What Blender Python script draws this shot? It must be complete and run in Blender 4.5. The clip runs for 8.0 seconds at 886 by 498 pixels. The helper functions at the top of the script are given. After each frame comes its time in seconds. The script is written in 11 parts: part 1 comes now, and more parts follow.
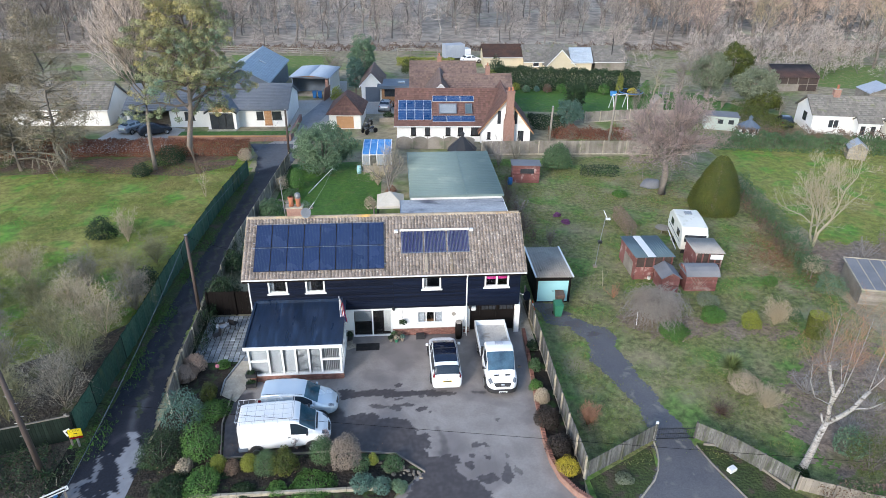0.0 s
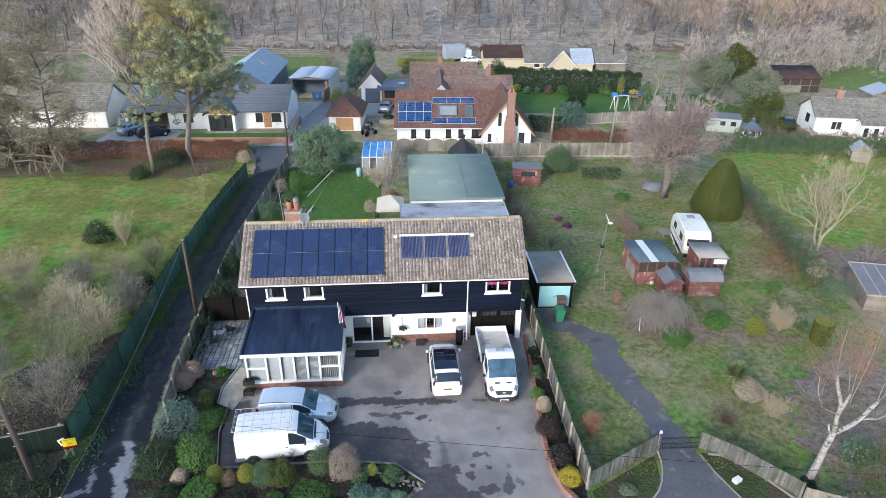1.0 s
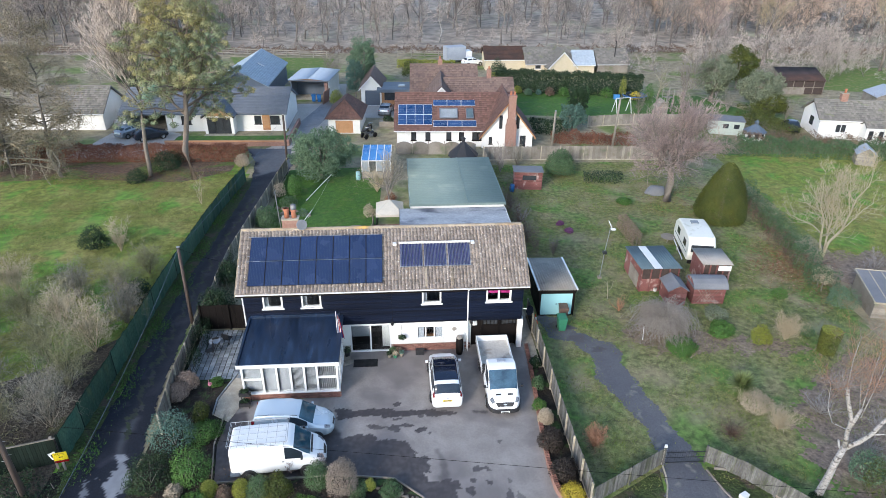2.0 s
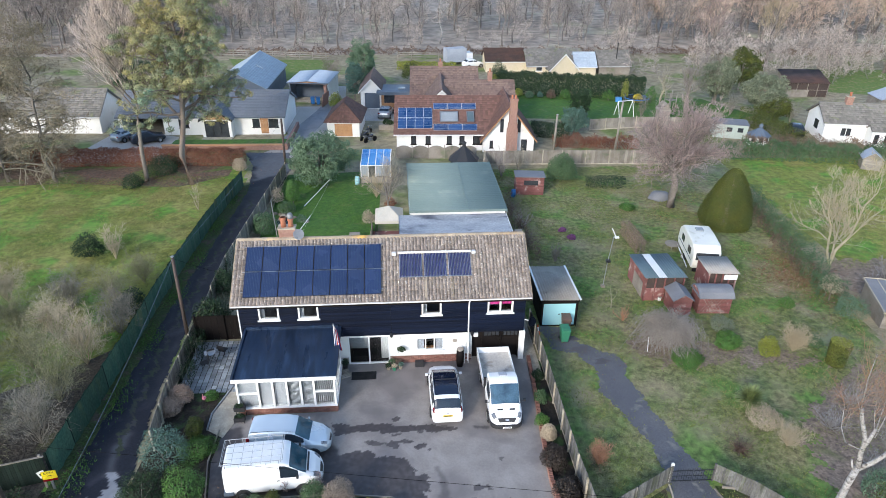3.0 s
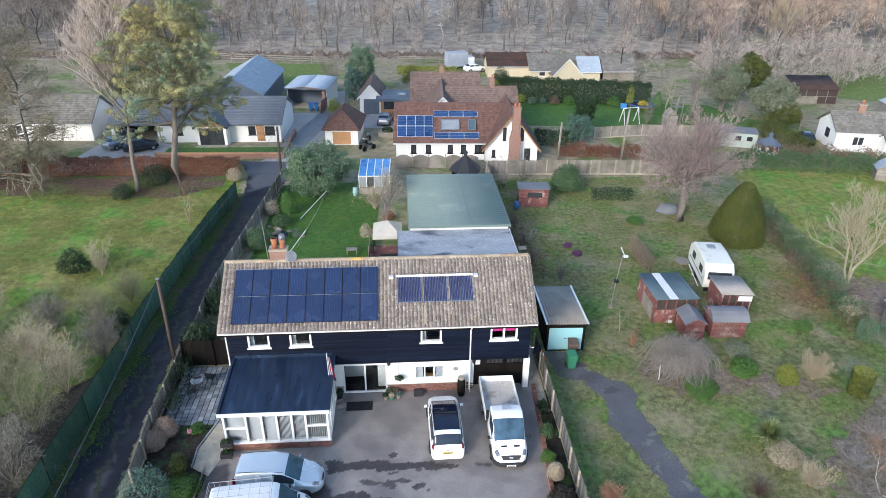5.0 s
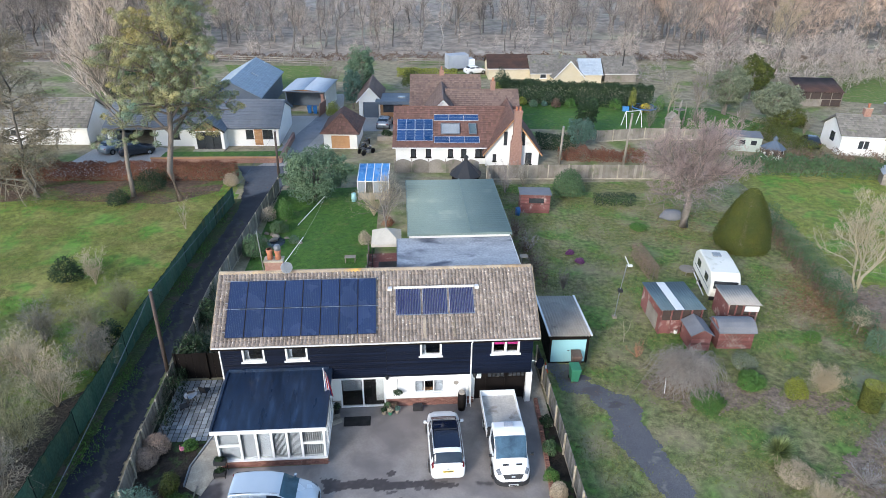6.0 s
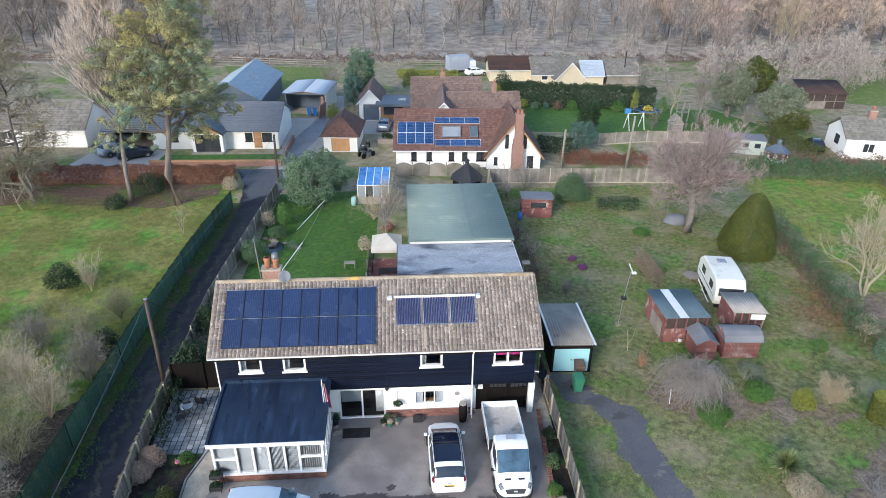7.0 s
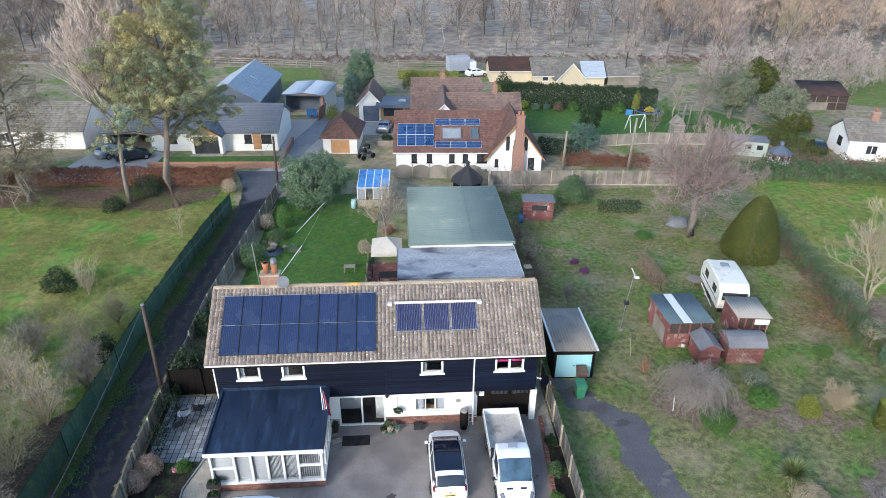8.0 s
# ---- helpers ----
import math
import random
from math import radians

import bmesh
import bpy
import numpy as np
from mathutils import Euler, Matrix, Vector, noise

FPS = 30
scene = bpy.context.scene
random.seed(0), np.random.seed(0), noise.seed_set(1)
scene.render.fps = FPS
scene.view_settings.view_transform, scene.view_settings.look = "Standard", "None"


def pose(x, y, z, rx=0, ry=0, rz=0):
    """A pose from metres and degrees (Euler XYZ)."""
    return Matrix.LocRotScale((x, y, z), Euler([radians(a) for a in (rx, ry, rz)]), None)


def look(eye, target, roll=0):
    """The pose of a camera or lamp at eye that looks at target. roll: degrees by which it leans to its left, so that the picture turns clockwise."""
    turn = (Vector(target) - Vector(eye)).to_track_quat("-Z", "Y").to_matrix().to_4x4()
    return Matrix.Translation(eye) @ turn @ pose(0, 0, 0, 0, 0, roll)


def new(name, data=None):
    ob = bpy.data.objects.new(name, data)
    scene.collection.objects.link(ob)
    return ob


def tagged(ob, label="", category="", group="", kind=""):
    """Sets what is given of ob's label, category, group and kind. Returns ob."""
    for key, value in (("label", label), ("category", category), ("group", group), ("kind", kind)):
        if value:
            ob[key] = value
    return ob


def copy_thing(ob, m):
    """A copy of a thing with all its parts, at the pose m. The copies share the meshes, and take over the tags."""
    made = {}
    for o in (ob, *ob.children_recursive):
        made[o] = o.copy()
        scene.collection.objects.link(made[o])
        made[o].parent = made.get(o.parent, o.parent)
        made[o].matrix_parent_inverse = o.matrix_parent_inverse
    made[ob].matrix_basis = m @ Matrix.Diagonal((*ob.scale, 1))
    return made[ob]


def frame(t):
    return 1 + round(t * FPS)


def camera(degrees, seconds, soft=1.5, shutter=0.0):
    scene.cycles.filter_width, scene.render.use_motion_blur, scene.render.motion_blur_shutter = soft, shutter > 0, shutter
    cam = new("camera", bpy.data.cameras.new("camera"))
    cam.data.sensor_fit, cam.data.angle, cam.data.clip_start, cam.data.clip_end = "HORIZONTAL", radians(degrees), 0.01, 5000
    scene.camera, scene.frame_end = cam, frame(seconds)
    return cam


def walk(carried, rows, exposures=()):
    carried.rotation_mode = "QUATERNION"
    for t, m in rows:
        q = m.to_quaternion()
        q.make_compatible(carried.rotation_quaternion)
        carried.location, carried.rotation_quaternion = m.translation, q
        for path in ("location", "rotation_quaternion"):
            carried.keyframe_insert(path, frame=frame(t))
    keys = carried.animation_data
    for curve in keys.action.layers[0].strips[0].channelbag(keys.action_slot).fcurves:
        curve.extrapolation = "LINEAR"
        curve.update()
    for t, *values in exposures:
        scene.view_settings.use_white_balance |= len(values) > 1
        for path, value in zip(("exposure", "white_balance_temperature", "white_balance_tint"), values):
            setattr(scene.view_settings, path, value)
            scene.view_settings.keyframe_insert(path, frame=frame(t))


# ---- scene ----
cam = camera(69.6, 8.0, 0.55)
PATH = [
    (0, (9.504, -34.819, 25.035), (9.638, -33.058, 24.096), 0.5),
    (0.5, (9.51, -34.526, 25.049), (9.644, -32.765, 24.11), 0.5),
    (1, (9.549, -34.188, 25.081), (9.682, -32.427, 24.142), 0.5),
    (1.5, (9.603, -33.775, 25.113), (9.735, -32.014, 24.174), 0.5),
    (3, (9.732, -32.198, 25.258), (9.862, -30.437, 24.319), 0.5),
    (3.5, (9.785, -31.591, 25.316), (9.915, -29.831, 24.377), 0.5),
    (4, (9.846, -30.967, 25.372), (9.974, -29.206, 24.433), 0.5),
    (4.5, (9.878, -30.34, 25.397), (10.006, -28.579, 24.459), 0.6),
    (6, (10.01, -28.559, 25.483), (10.137, -26.796, 24.546), 0.6),
    (6.5, (10.036, -28.102, 25.529), (10.162, -26.34, 24.592), 0.6),
    (7, (10.048, -27.732, 25.57), (10.173, -25.969, 24.633), 0.6),
    (7.5, (10.047, -27.444, 25.6), (10.171, -25.682, 24.662), 0.6),
    (8, (10.038, -27.191, 25.606), (10.163, -25.428, 24.669), 0.6),
]
walk(cam, [(t, look(eye, target, roll)) for t, eye, target, roll in PATH])

# ---- light: a bright hazy winter afternoon, a low soft sun behind the viewer's shoulder ----
scene.view_settings.exposure = 1.5
SUN_UP, SUN_ROUND = 24.0, 215.0
world = bpy.data.worlds.new("sky")
scene.world = world
world.use_nodes = True
sky = world.node_tree.nodes.new("ShaderNodeTexSky")
sky.sky_type, sky.sun_disc = "NISHITA", False
sky.sun_elevation, sky.sun_rotation = radians(SUN_UP), radians(SUN_ROUND)
sky.air_density, sky.dust_density, sky.ozone_density = 1.0, 0.8, 1.6
back = world.node_tree.nodes["Background"]
back.inputs["Strength"].default_value = 0.135
world.node_tree.links.new(sky.outputs["Color"], back.inputs["Color"])
sun_data = bpy.data.lights.new("sun", "SUN")
sun_data.energy, sun_data.angle, sun_data.color = 1.1, radians(14), (1.0, 0.955, 0.915)
sun = new("sun", sun_data)
az = radians(SUN_ROUND)
sun_at = Vector((math.sin(az) * math.cos(radians(SUN_UP)), math.cos(az) * math.cos(radians(SUN_UP)), math.sin(radians(SUN_UP))))
sun.matrix_world = look(sun_at * 80, (0, 0, 0))

# ---- materials ----
MATS = {}


def mat(name, a, b=None, scale=3.0, fine=40.0, rough=0.8, metal=0.0, bump=0.15, vary=0.0, island=0.0, spec=0.4, stain=None, stain_scale=0.6,
        stain_at=0.55, grain=None, deep=0.72, relief=0.03, mottle=0.0, mottle_scale=2.4):
    """A surface of two colours mixed by coarse and fine noise, with fine relief; stain: a third colour in patches of their own;
    mottle: how far the value wanders in clumps; vary / island: how far the value wanders from object to object or from piece to piece; grain: stretch of the noise along x, y, z."""
    m = bpy.data.materials.new(name)
    m.use_nodes = True
    n, l = m.node_tree.nodes, m.node_tree.links
    bsdf = n["Principled BSDF"]
    geo = n.new("ShaderNodeNewGeometry")
    where = geo.outputs["Position"]
    if grain:
        mp = n.new("ShaderNodeMapping")
        mp.inputs["Scale"].default_value = grain
        l.new(where, mp.inputs["Vector"])
        where = mp.outputs["Vector"]
    b = b or tuple(c * 0.75 for c in a)

    def noise_at(s, detail=4.0, distort=0.0):
        t = n.new("ShaderNodeTexNoise")
        t.inputs["Scale"].default_value, t.inputs["Detail"].default_value, t.inputs["Distortion"].default_value = s, detail, distort
        l.new(where, t.inputs["Vector"])
        return t.outputs["Fac"]

    def mix(fac, x, y, kind="MIX"):
        k = n.new("ShaderNodeMix")
        k.data_type, k.blend_type = "RGBA", kind
        for s, v in ((0, fac), (6, x), (7, y)):
            if isinstance(v, (int, float)):
                k.inputs[s].default_value = v
            elif isinstance(v, tuple):
                k.inputs[s].default_value = (*v, 1.0)
            else:
                l.new(v, k.inputs[s])
        return k.outputs[2]

    def ramp(fac, lo, hi):
        r = n.new("ShaderNodeMapRange")
        r.inputs["From Min"].default_value, r.inputs["From Max"].default_value = lo, hi
        l.new(fac, r.inputs["Value"])
        return r.outputs["Result"]

    big = ramp(noise_at(scale), 0.32, 0.68)
    small = noise_at(fine, 3.0)
    col = mix(big, a, b)
    col = mix(ramp(small, 0.3, 0.7), col, mix(1.0, col, (deep, deep, deep), "MULTIPLY"))
    if stain:
        col = mix(ramp(noise_at(stain_scale, 5.0, 0.4), stain_at, stain_at + 0.12), col, stain)
    if mottle:
        dim = n.new("ShaderNodeMapRange")
        dim.inputs["From Min"].default_value, dim.inputs["From Max"].default_value = 0.36, 0.64
        dim.inputs["To Min"].default_value, dim.inputs["To Max"].default_value = 1 - mottle, 1 + mottle * 0.7
        l.new(noise_at(mottle_scale, 8.0, 0.3), dim.inputs["Value"])
        clump = n.new("ShaderNodeHueSaturation")
        l.new(dim.outputs["Result"], clump.inputs["Value"])
        l.new(col, clump.inputs["Color"])
        col = clump.outputs["Color"]
    if vary or island:
        src = n.new("ShaderNodeObjectInfo").outputs["Random"] if vary else geo.outputs["Random Per Island"]
        hsv = n.new("ShaderNodeHueSaturation")
        r = n.new("ShaderNodeMapRange")
        r.inputs["To Min"].default_value, r.inputs["To Max"].default_value = 1 - (vary or island), 1 + (vary or island)
        l.new(src, r.inputs["Value"])
        l.new(r.outputs["Result"], hsv.inputs["Value"])
        l.new(col, hsv.inputs["Color"])
        col = hsv.outputs["Color"]
    l.new(col, bsdf.inputs["Base Color"])
    bsdf.inputs["Metallic"].default_value = metal
    bsdf.inputs["Specular IOR Level"].default_value = spec
    rr = n.new("ShaderNodeMapRange")
    rr.inputs["To Min"].default_value, rr.inputs["To Max"].default_value = max(rough - 0.12, 0.02), min(rough + 0.1, 1.0)
    l.new(big, rr.inputs["Value"])
    l.new(rr.outputs["Result"], bsdf.inputs["Roughness"])
    if bump:
        bp = n.new("ShaderNodeBump")
        bp.inputs["Strength"].default_value, bp.inputs["Distance"].default_value = bump, relief
        l.new(small, bp.inputs["Height"])
        l.new(bp.outputs["Normal"], bsdf.inputs["Normal"])
    MATS[name] = m
    return m


def glass(name, tint, rough=0.04):
    """Dark window glass, seen from outside: a glossy pane that lets some light through."""
    m = bpy.data.materials.new(name)
    m.use_nodes = True
    bsdf = m.node_tree.nodes["Principled BSDF"]
    bsdf.inputs["Base Color"].default_value = (*tint, 1)
    bsdf.inputs["Roughness"].default_value = rough
    bsdf.inputs["IOR"].default_value = 1.5
    bsdf.inputs["Transmission Weight"].default_value = 1.0
    MATS[name] = m
    return m


# ground and paving
mat("earth", (0.25, 0.222, 0.135), (0.34, 0.285, 0.19), 0.12, 6.0, 0.95, bump=0.5, stain=(0.14, 0.18, 0.055), stain_scale=0.15, stain_at=0.5, mottle=0.25, mottle_scale=1.0)
mat("meadow", (0.18, 0.245, 0.035), (0.28, 0.25, 0.075), 0.13, 4.5, 0.95, bump=0.4, deep=0.66, relief=0.1, stain=(0.105, 0.225, 0.028), stain_scale=0.35, stain_at=0.5, mottle=0.3, mottle_scale=1.5)
mat("rough_lawn", (0.175, 0.22, 0.068), (0.275, 0.245, 0.12), 0.5, 11.0, 0.95, bump=0.4, deep=0.5, relief=0.1, stain=(0.1, 0.18, 0.036), stain_scale=0.3, stain_at=0.5, mottle=0.42, mottle_scale=2.6)
mat("lush_lawn", (0.06, 0.155, 0.022), (0.09, 0.19, 0.03), 0.6, 8.0, 0.9, bump=0.4, deep=0.55, relief=0.06, stain=(0.12, 0.15, 0.045), stain_scale=0.9, stain_at=0.58, mottle=0.25)
mat("asphalt_lane", (0.0105, 0.0125, 0.0205), (0.018, 0.0205, 0.0305), 0.5, 14.0, 0.72, spec=0.3, bump=0.3, deep=0.6, stain=(0.028, 0.029, 0.039), stain_scale=0.8, stain_at=0.58)
mat("tarmac_drive", (0.255, 0.228, 0.206), (0.32, 0.288, 0.262), 0.5, 9.0, 0.7, bump=0.25, deep=0.88, stain=(0.2, 0.177, 0.166), stain_scale=0.3, stain_at=0.5, mottle=0.12, mottle_scale=0.9)
mat("damp_tarmac", (0.075, 0.066, 0.067), (0.105, 0.092, 0.092), 0.6, 60.0, 0.55, bump=0.15, stain=(0.06, 0.053, 0.055), stain_scale=0.5, stain_at=0.52)
mat("verge_weeds", (0.045, 0.07, 0.02), (0.075, 0.1, 0.028), 0.9, 7.0, 0.95, bump=0.9, deep=0.4, relief=0.1, stain=(0.075, 0.055, 0.04), stain_scale=1.0, stain_at=0.52)
mat("worn_asphalt", (0.22, 0.22, 0.23), (0.3, 0.295, 0.3), 0.6, 20.0, 0.7, bump=0.3, stain=(0.17, 0.17, 0.18), stain_scale=0.5, stain_at=0.54)
mat("path_tarmac", (0.1, 0.1, 0.112), (0.15, 0.148, 0.155), 0.6, 18.0, 0.8, bump=0.4, deep=0.62, stain=(0.2, 0.185, 0.165), stain_scale=1.1, stain_at=0.6)
mat("gravel", (0.42, 0.39, 0.35), (0.5, 0.465, 0.42), 0.4, 14.0, 0.9, bump=0.4, deep=0.7)
mat("concrete", (0.5, 0.445, 0.35), (0.39, 0.345, 0.27), 0.8, 14.0, 0.85, bump=0.25, stain=(0.22, 0.2, 0.13), stain_scale=1.0, stain_at=0.58, mottle=0.15)
mat("slab", (0.24, 0.265, 0.28), (0.32, 0.345, 0.355), 1.5, 30.0, 0.85, vary=0.35, bump=0.25)
mat("soil", (0.026, 0.02, 0.015), (0.05, 0.039, 0.027), 0.8, 7.0, 0.95, bump=0.9, deep=0.4, relief=0.1, stain=(0.035, 0.07, 0.018), stain_scale=1.2, stain_at=0.53, mottle=0.4)
# earth of the lane corner, with the shade lying there put into its colour
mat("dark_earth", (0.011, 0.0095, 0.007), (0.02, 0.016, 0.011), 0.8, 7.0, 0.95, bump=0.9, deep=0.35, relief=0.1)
mat("litter", (0.24, 0.175, 0.13), (0.31, 0.24, 0.185), 0.4, 8.0, 0.95, bump=0.6, deep=0.5, relief=0.1, stain=(0.14, 0.14, 0.06), stain_scale=0.3, stain_at=0.6, mottle=0.3)
mat("leaf_mould", (0.15, 0.095, 0.065), (0.2, 0.14, 0.095), 0.4, 6.0, 0.95, bump=0.6, deep=0.5, relief=0.1, stain=(0.1, 0.15, 0.035), stain_scale=0.25, stain_at=0.5, mottle=0.3)
mat("woodland_floor", (0.33, 0.275, 0.225), (0.43, 0.37, 0.305), 0.12, 0.8, 0.95, bump=0.35, deep=0.72, relief=0.3, stain=(0.4, 0.38, 0.27), stain_scale=0.06, stain_at=0.56, mottle=0.35, mottle_scale=0.35)
mat("moss_grass", (0.12, 0.2, 0.035), (0.17, 0.235, 0.055), 0.8, 5.0, 0.95, bump=0.8, deep=0.5, relief=0.1, stain=(0.19, 0.19, 0.07), stain_scale=1.2, stain_at=0.52)
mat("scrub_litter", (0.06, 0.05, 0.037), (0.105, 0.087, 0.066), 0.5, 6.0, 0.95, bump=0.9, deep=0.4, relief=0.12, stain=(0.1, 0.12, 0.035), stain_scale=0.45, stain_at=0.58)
mat("crown_moss", (0.035, 0.055, 0.02), (0.03, 0.034, 0.036), 1.5, 20.0, 0.9, bump=0.4, stain=(0.035, 0.036, 0.042), stain_scale=1.4, stain_at=0.48)


def layer(name, attribute, colour, rough, amount=1.0):
    """Lays a second state of a surface (wet, worn) over a material, as far as a value stored on the mesh says."""
    m = MATS[name]
    n, l = m.node_tree.nodes, m.node_tree.links
    bsdf = n["Principled BSDF"]
    at = n.new("ShaderNodeAttribute")
    at.attribute_name = attribute
    k = n.new("ShaderNodeMix")
    k.data_type, k.blend_type = "RGBA", "MIX"
    f = n.new("ShaderNodeMath")
    f.operation = "MULTIPLY"
    f.inputs[1].default_value = amount
    l.new(at.outputs["Fac"], f.inputs[0])
    l.new(f.outputs[0], k.inputs[0])
    l.new(bsdf.inputs["Base Color"].links[0].from_socket, k.inputs[6])
    k.inputs[7].default_value = (*colour, 1)
    l.new(k.outputs[2], bsdf.inputs["Base Color"])
    r = n.new("ShaderNodeMix")
    l.new(f.outputs[0], r.inputs[0])
    l.new(bsdf.inputs["Roughness"].links[0].from_socket, r.inputs[2])
    r.inputs[3].default_value = rough
    l.new(r.outputs[0], bsdf.inputs["Roughness"])


layer("rough_lawn", "bare", (0.33, 0.265, 0.175), 0.95, 0.75)
layer("meadow", "bare", (0.34, 0.285, 0.12), 0.95, 0.6)
layer("tarmac_drive", "damp", (0.06, 0.051, 0.05), 0.5, 1.0)
# the lane's value also holds the wet sheen painted at its top
layer("asphalt_lane", "worn", (0.27, 0.28, 0.3), 0.85)
# walls and roofs
mat("render_white", (0.8, 0.79, 0.76), (0.74, 0.73, 0.69), 0.6, 25.0, 0.85, deep=0.9, bump=0.15, stain=(0.6, 0.58, 0.52), stain_scale=0.7, stain_at=0.64)
mat("white_paint", (0.76, 0.76, 0.75), (0.7, 0.7, 0.69), 1.0, 30.0, 0.4, deep=0.92, bump=0.04)
mat("weatherboard", (0.0032, 0.0064, 0.018), (0.005, 0.0095, 0.025), 0.9, 30.0, 0.55, spec=0.17, bump=0.2, vary=0.35, grain=(0.3, 1, 3))
mat("dark_timber", (0.008, 0.0065, 0.006), (0.015, 0.0115, 0.01), 1.0, 30.0, 0.75, bump=0.15, spec=0.12)
mat("brick_red", (0.23, 0.105, 0.08), (0.3, 0.15, 0.115), 1.2, 30.0, 0.85, bump=0.25, vary=0.3)
mat("mortar", (0.42, 0.38, 0.33), None, 2.0, 30.0, 0.95)
mat("brick_mass", (0.28, 0.15, 0.115), (0.36, 0.22, 0.175), 5.0, 25.0, 0.85, bump=0.3)
mat("pantile", (0.235, 0.195, 0.172), (0.32, 0.275, 0.245), 0.9, 12.0, 0.85, bump=0.5, deep=0.55, vary=0.24, stain=(0.62, 0.6, 0.55), stain_scale=8.0, stain_at=0.615)
mat("pantile_mass", (0.235, 0.195, 0.172), (0.32, 0.275, 0.245), 0.9, 12.0, 0.85, bump=0.5, deep=0.55, island=0.24, stain=(0.62, 0.6, 0.55), stain_scale=8.0, stain_at=0.615)
mat("ridge_tile", (0.34, 0.25, 0.16), (0.42, 0.36, 0.28), 0.8, 25.0, 0.85, bump=0.3, vary=0.15, stain=(0.5, 0.3, 0.08), stain_scale=0.5, stain_at=0.6)
mat("red_tile_mass", (0.13, 0.07, 0.058), (0.18, 0.1, 0.083), 0.7, 18.0, 0.85, bump=0.3, island=0.22)
mat("brown_tile_mass", (0.17, 0.115, 0.1), (0.22, 0.155, 0.13), 0.7, 18.0, 0.85, bump=0.3, island=0.2)
mat("grey_tile_mass", (0.16, 0.152, 0.138), (0.22, 0.208, 0.19), 0.7, 18.0, 0.85, bump=0.3, island=0.22, stain=(0.16, 0.17, 0.1), stain_scale=0.6, stain_at=0.58)
mat("slate_mass", (0.145, 0.168, 0.205), (0.17, 0.192, 0.23), 0.5, 18.0, 0.6, bump=0.1, island=0.06)
# the paler streaks of felt_blue paint a wet sheen running down the slope
mat("felt_blue", (0.0115, 0.0245, 0.053), (0.015, 0.0305, 0.064), 0.5, 16.0, 0.38, spec=0.45, bump=0.25, deep=0.6, stain=(0.021, 0.04, 0.078), stain_scale=0.8, stain_at=0.53, grain=(2.6, 0.5, 1.0), mottle=0.3, mottle_scale=1.2)
mat("felt_grey", (0.36, 0.37, 0.385), (0.52, 0.53, 0.545), 0.9, 12.0, 0.6, bump=0.2, deep=0.6, stain=(0.075, 0.08, 0.105), stain_scale=0.42, stain_at=0.5, grain=(0.6, 1.3, 1.0))
mat("green_sheet", (0.2, 0.265, 0.24), (0.24, 0.305, 0.275), 0.4, 30.0, 0.65, spec=0.25, bump=0.05, stain=(0.27, 0.32, 0.27), stain_scale=0.4, stain_at=0.6)
mat("fibre_sheet", (0.42, 0.385, 0.34), (0.33, 0.3, 0.265), 0.8, 25.0, 0.85, bump=0.2, stain=(0.2, 0.185, 0.165), stain_scale=1.0, stain_at=0.62)
mat("blue_sheet", (0.085, 0.13, 0.15), (0.12, 0.17, 0.19), 1.0, 30.0, 0.5, bump=0.05)
mat("grey_sheet", (0.34, 0.37, 0.42), (0.42, 0.45, 0.5), 0.6, 30.0, 0.5, bump=0.05)
mat("rust_sheet", (0.085, 0.042, 0.03), (0.055, 0.038, 0.034), 0.8, 8.0, 0.85, bump=0.3, deep=0.6)
mat("felt_shed", (0.16, 0.165, 0.18), (0.21, 0.215, 0.23), 1.0, 30.0, 0.8, bump=0.2)
mat("slate_blue_wall", (0.10, 0.13, 0.17), (0.13, 0.16, 0.2), 0.6, 30.0, 0.6)
mat("cedar", (0.40, 0.20, 0.09), (0.5, 0.28, 0.14), 1.0, 30.0, 0.6, bump=0.15, vary=0.2)
mat("red_shed_wood", (0.2, 0.07, 0.062), (0.29, 0.125, 0.11), 0.8, 18.0, 0.8, bump=0.2, vary=0.25, deep=0.6, stain=(0.38, 0.28, 0.25), stain_scale=1.6, stain_at=0.56)
mat("rusty_mesh", (0.05, 0.035, 0.03), (0.085, 0.06, 0.05), 3.0, 30.0, 0.8, bump=0.2)
mat("old_wood", (0.30, 0.27, 0.23), (0.22, 0.19, 0.155), 1.0, 25.0, 0.85, bump=0.25, vary=0.22, stain=(0.14, 0.15, 0.1), stain_scale=1.0, stain_at=0.58)
mat("fence_wood", (0.12, 0.118, 0.112), (0.2, 0.197, 0.186), 1.4, 12.0, 0.9, bump=0.3, vary=0.34, deep=0.55, stain=(0.075, 0.08, 0.055), stain_scale=1.6, stain_at=0.52, grain=(1.5, 1.5, 0.4))
mat("pole_wood", (0.07, 0.05, 0.043), (0.11, 0.082, 0.07), 2.0, 25.0, 0.8, bump=0.2, grain=(4, 4, 0.3))
mat("green_mesh", (0.045, 0.11, 0.078), (0.08, 0.14, 0.09), 1.0, 12.0, 0.8, bump=0.3, vary=0.25, spec=0.15, deep=0.6, stain=(0.13, 0.14, 0.06), stain_scale=0.5, stain_at=0.6, grain=(1.0, 1.0, 0.5))
mat("turquoise", (0.31, 0.57, 0.6), (0.32, 0.585, 0.61), 0.6, 30.0, 0.5, bump=0.02, deep=0.95)
mat("pale_green_wood", (0.42, 0.48, 0.42), (0.48, 0.53, 0.47), 1.0, 25.0, 0.7)
mat("cream_wall", (0.66, 0.56, 0.38), (0.7, 0.6, 0.43), 1.0, 25.0, 0.85)
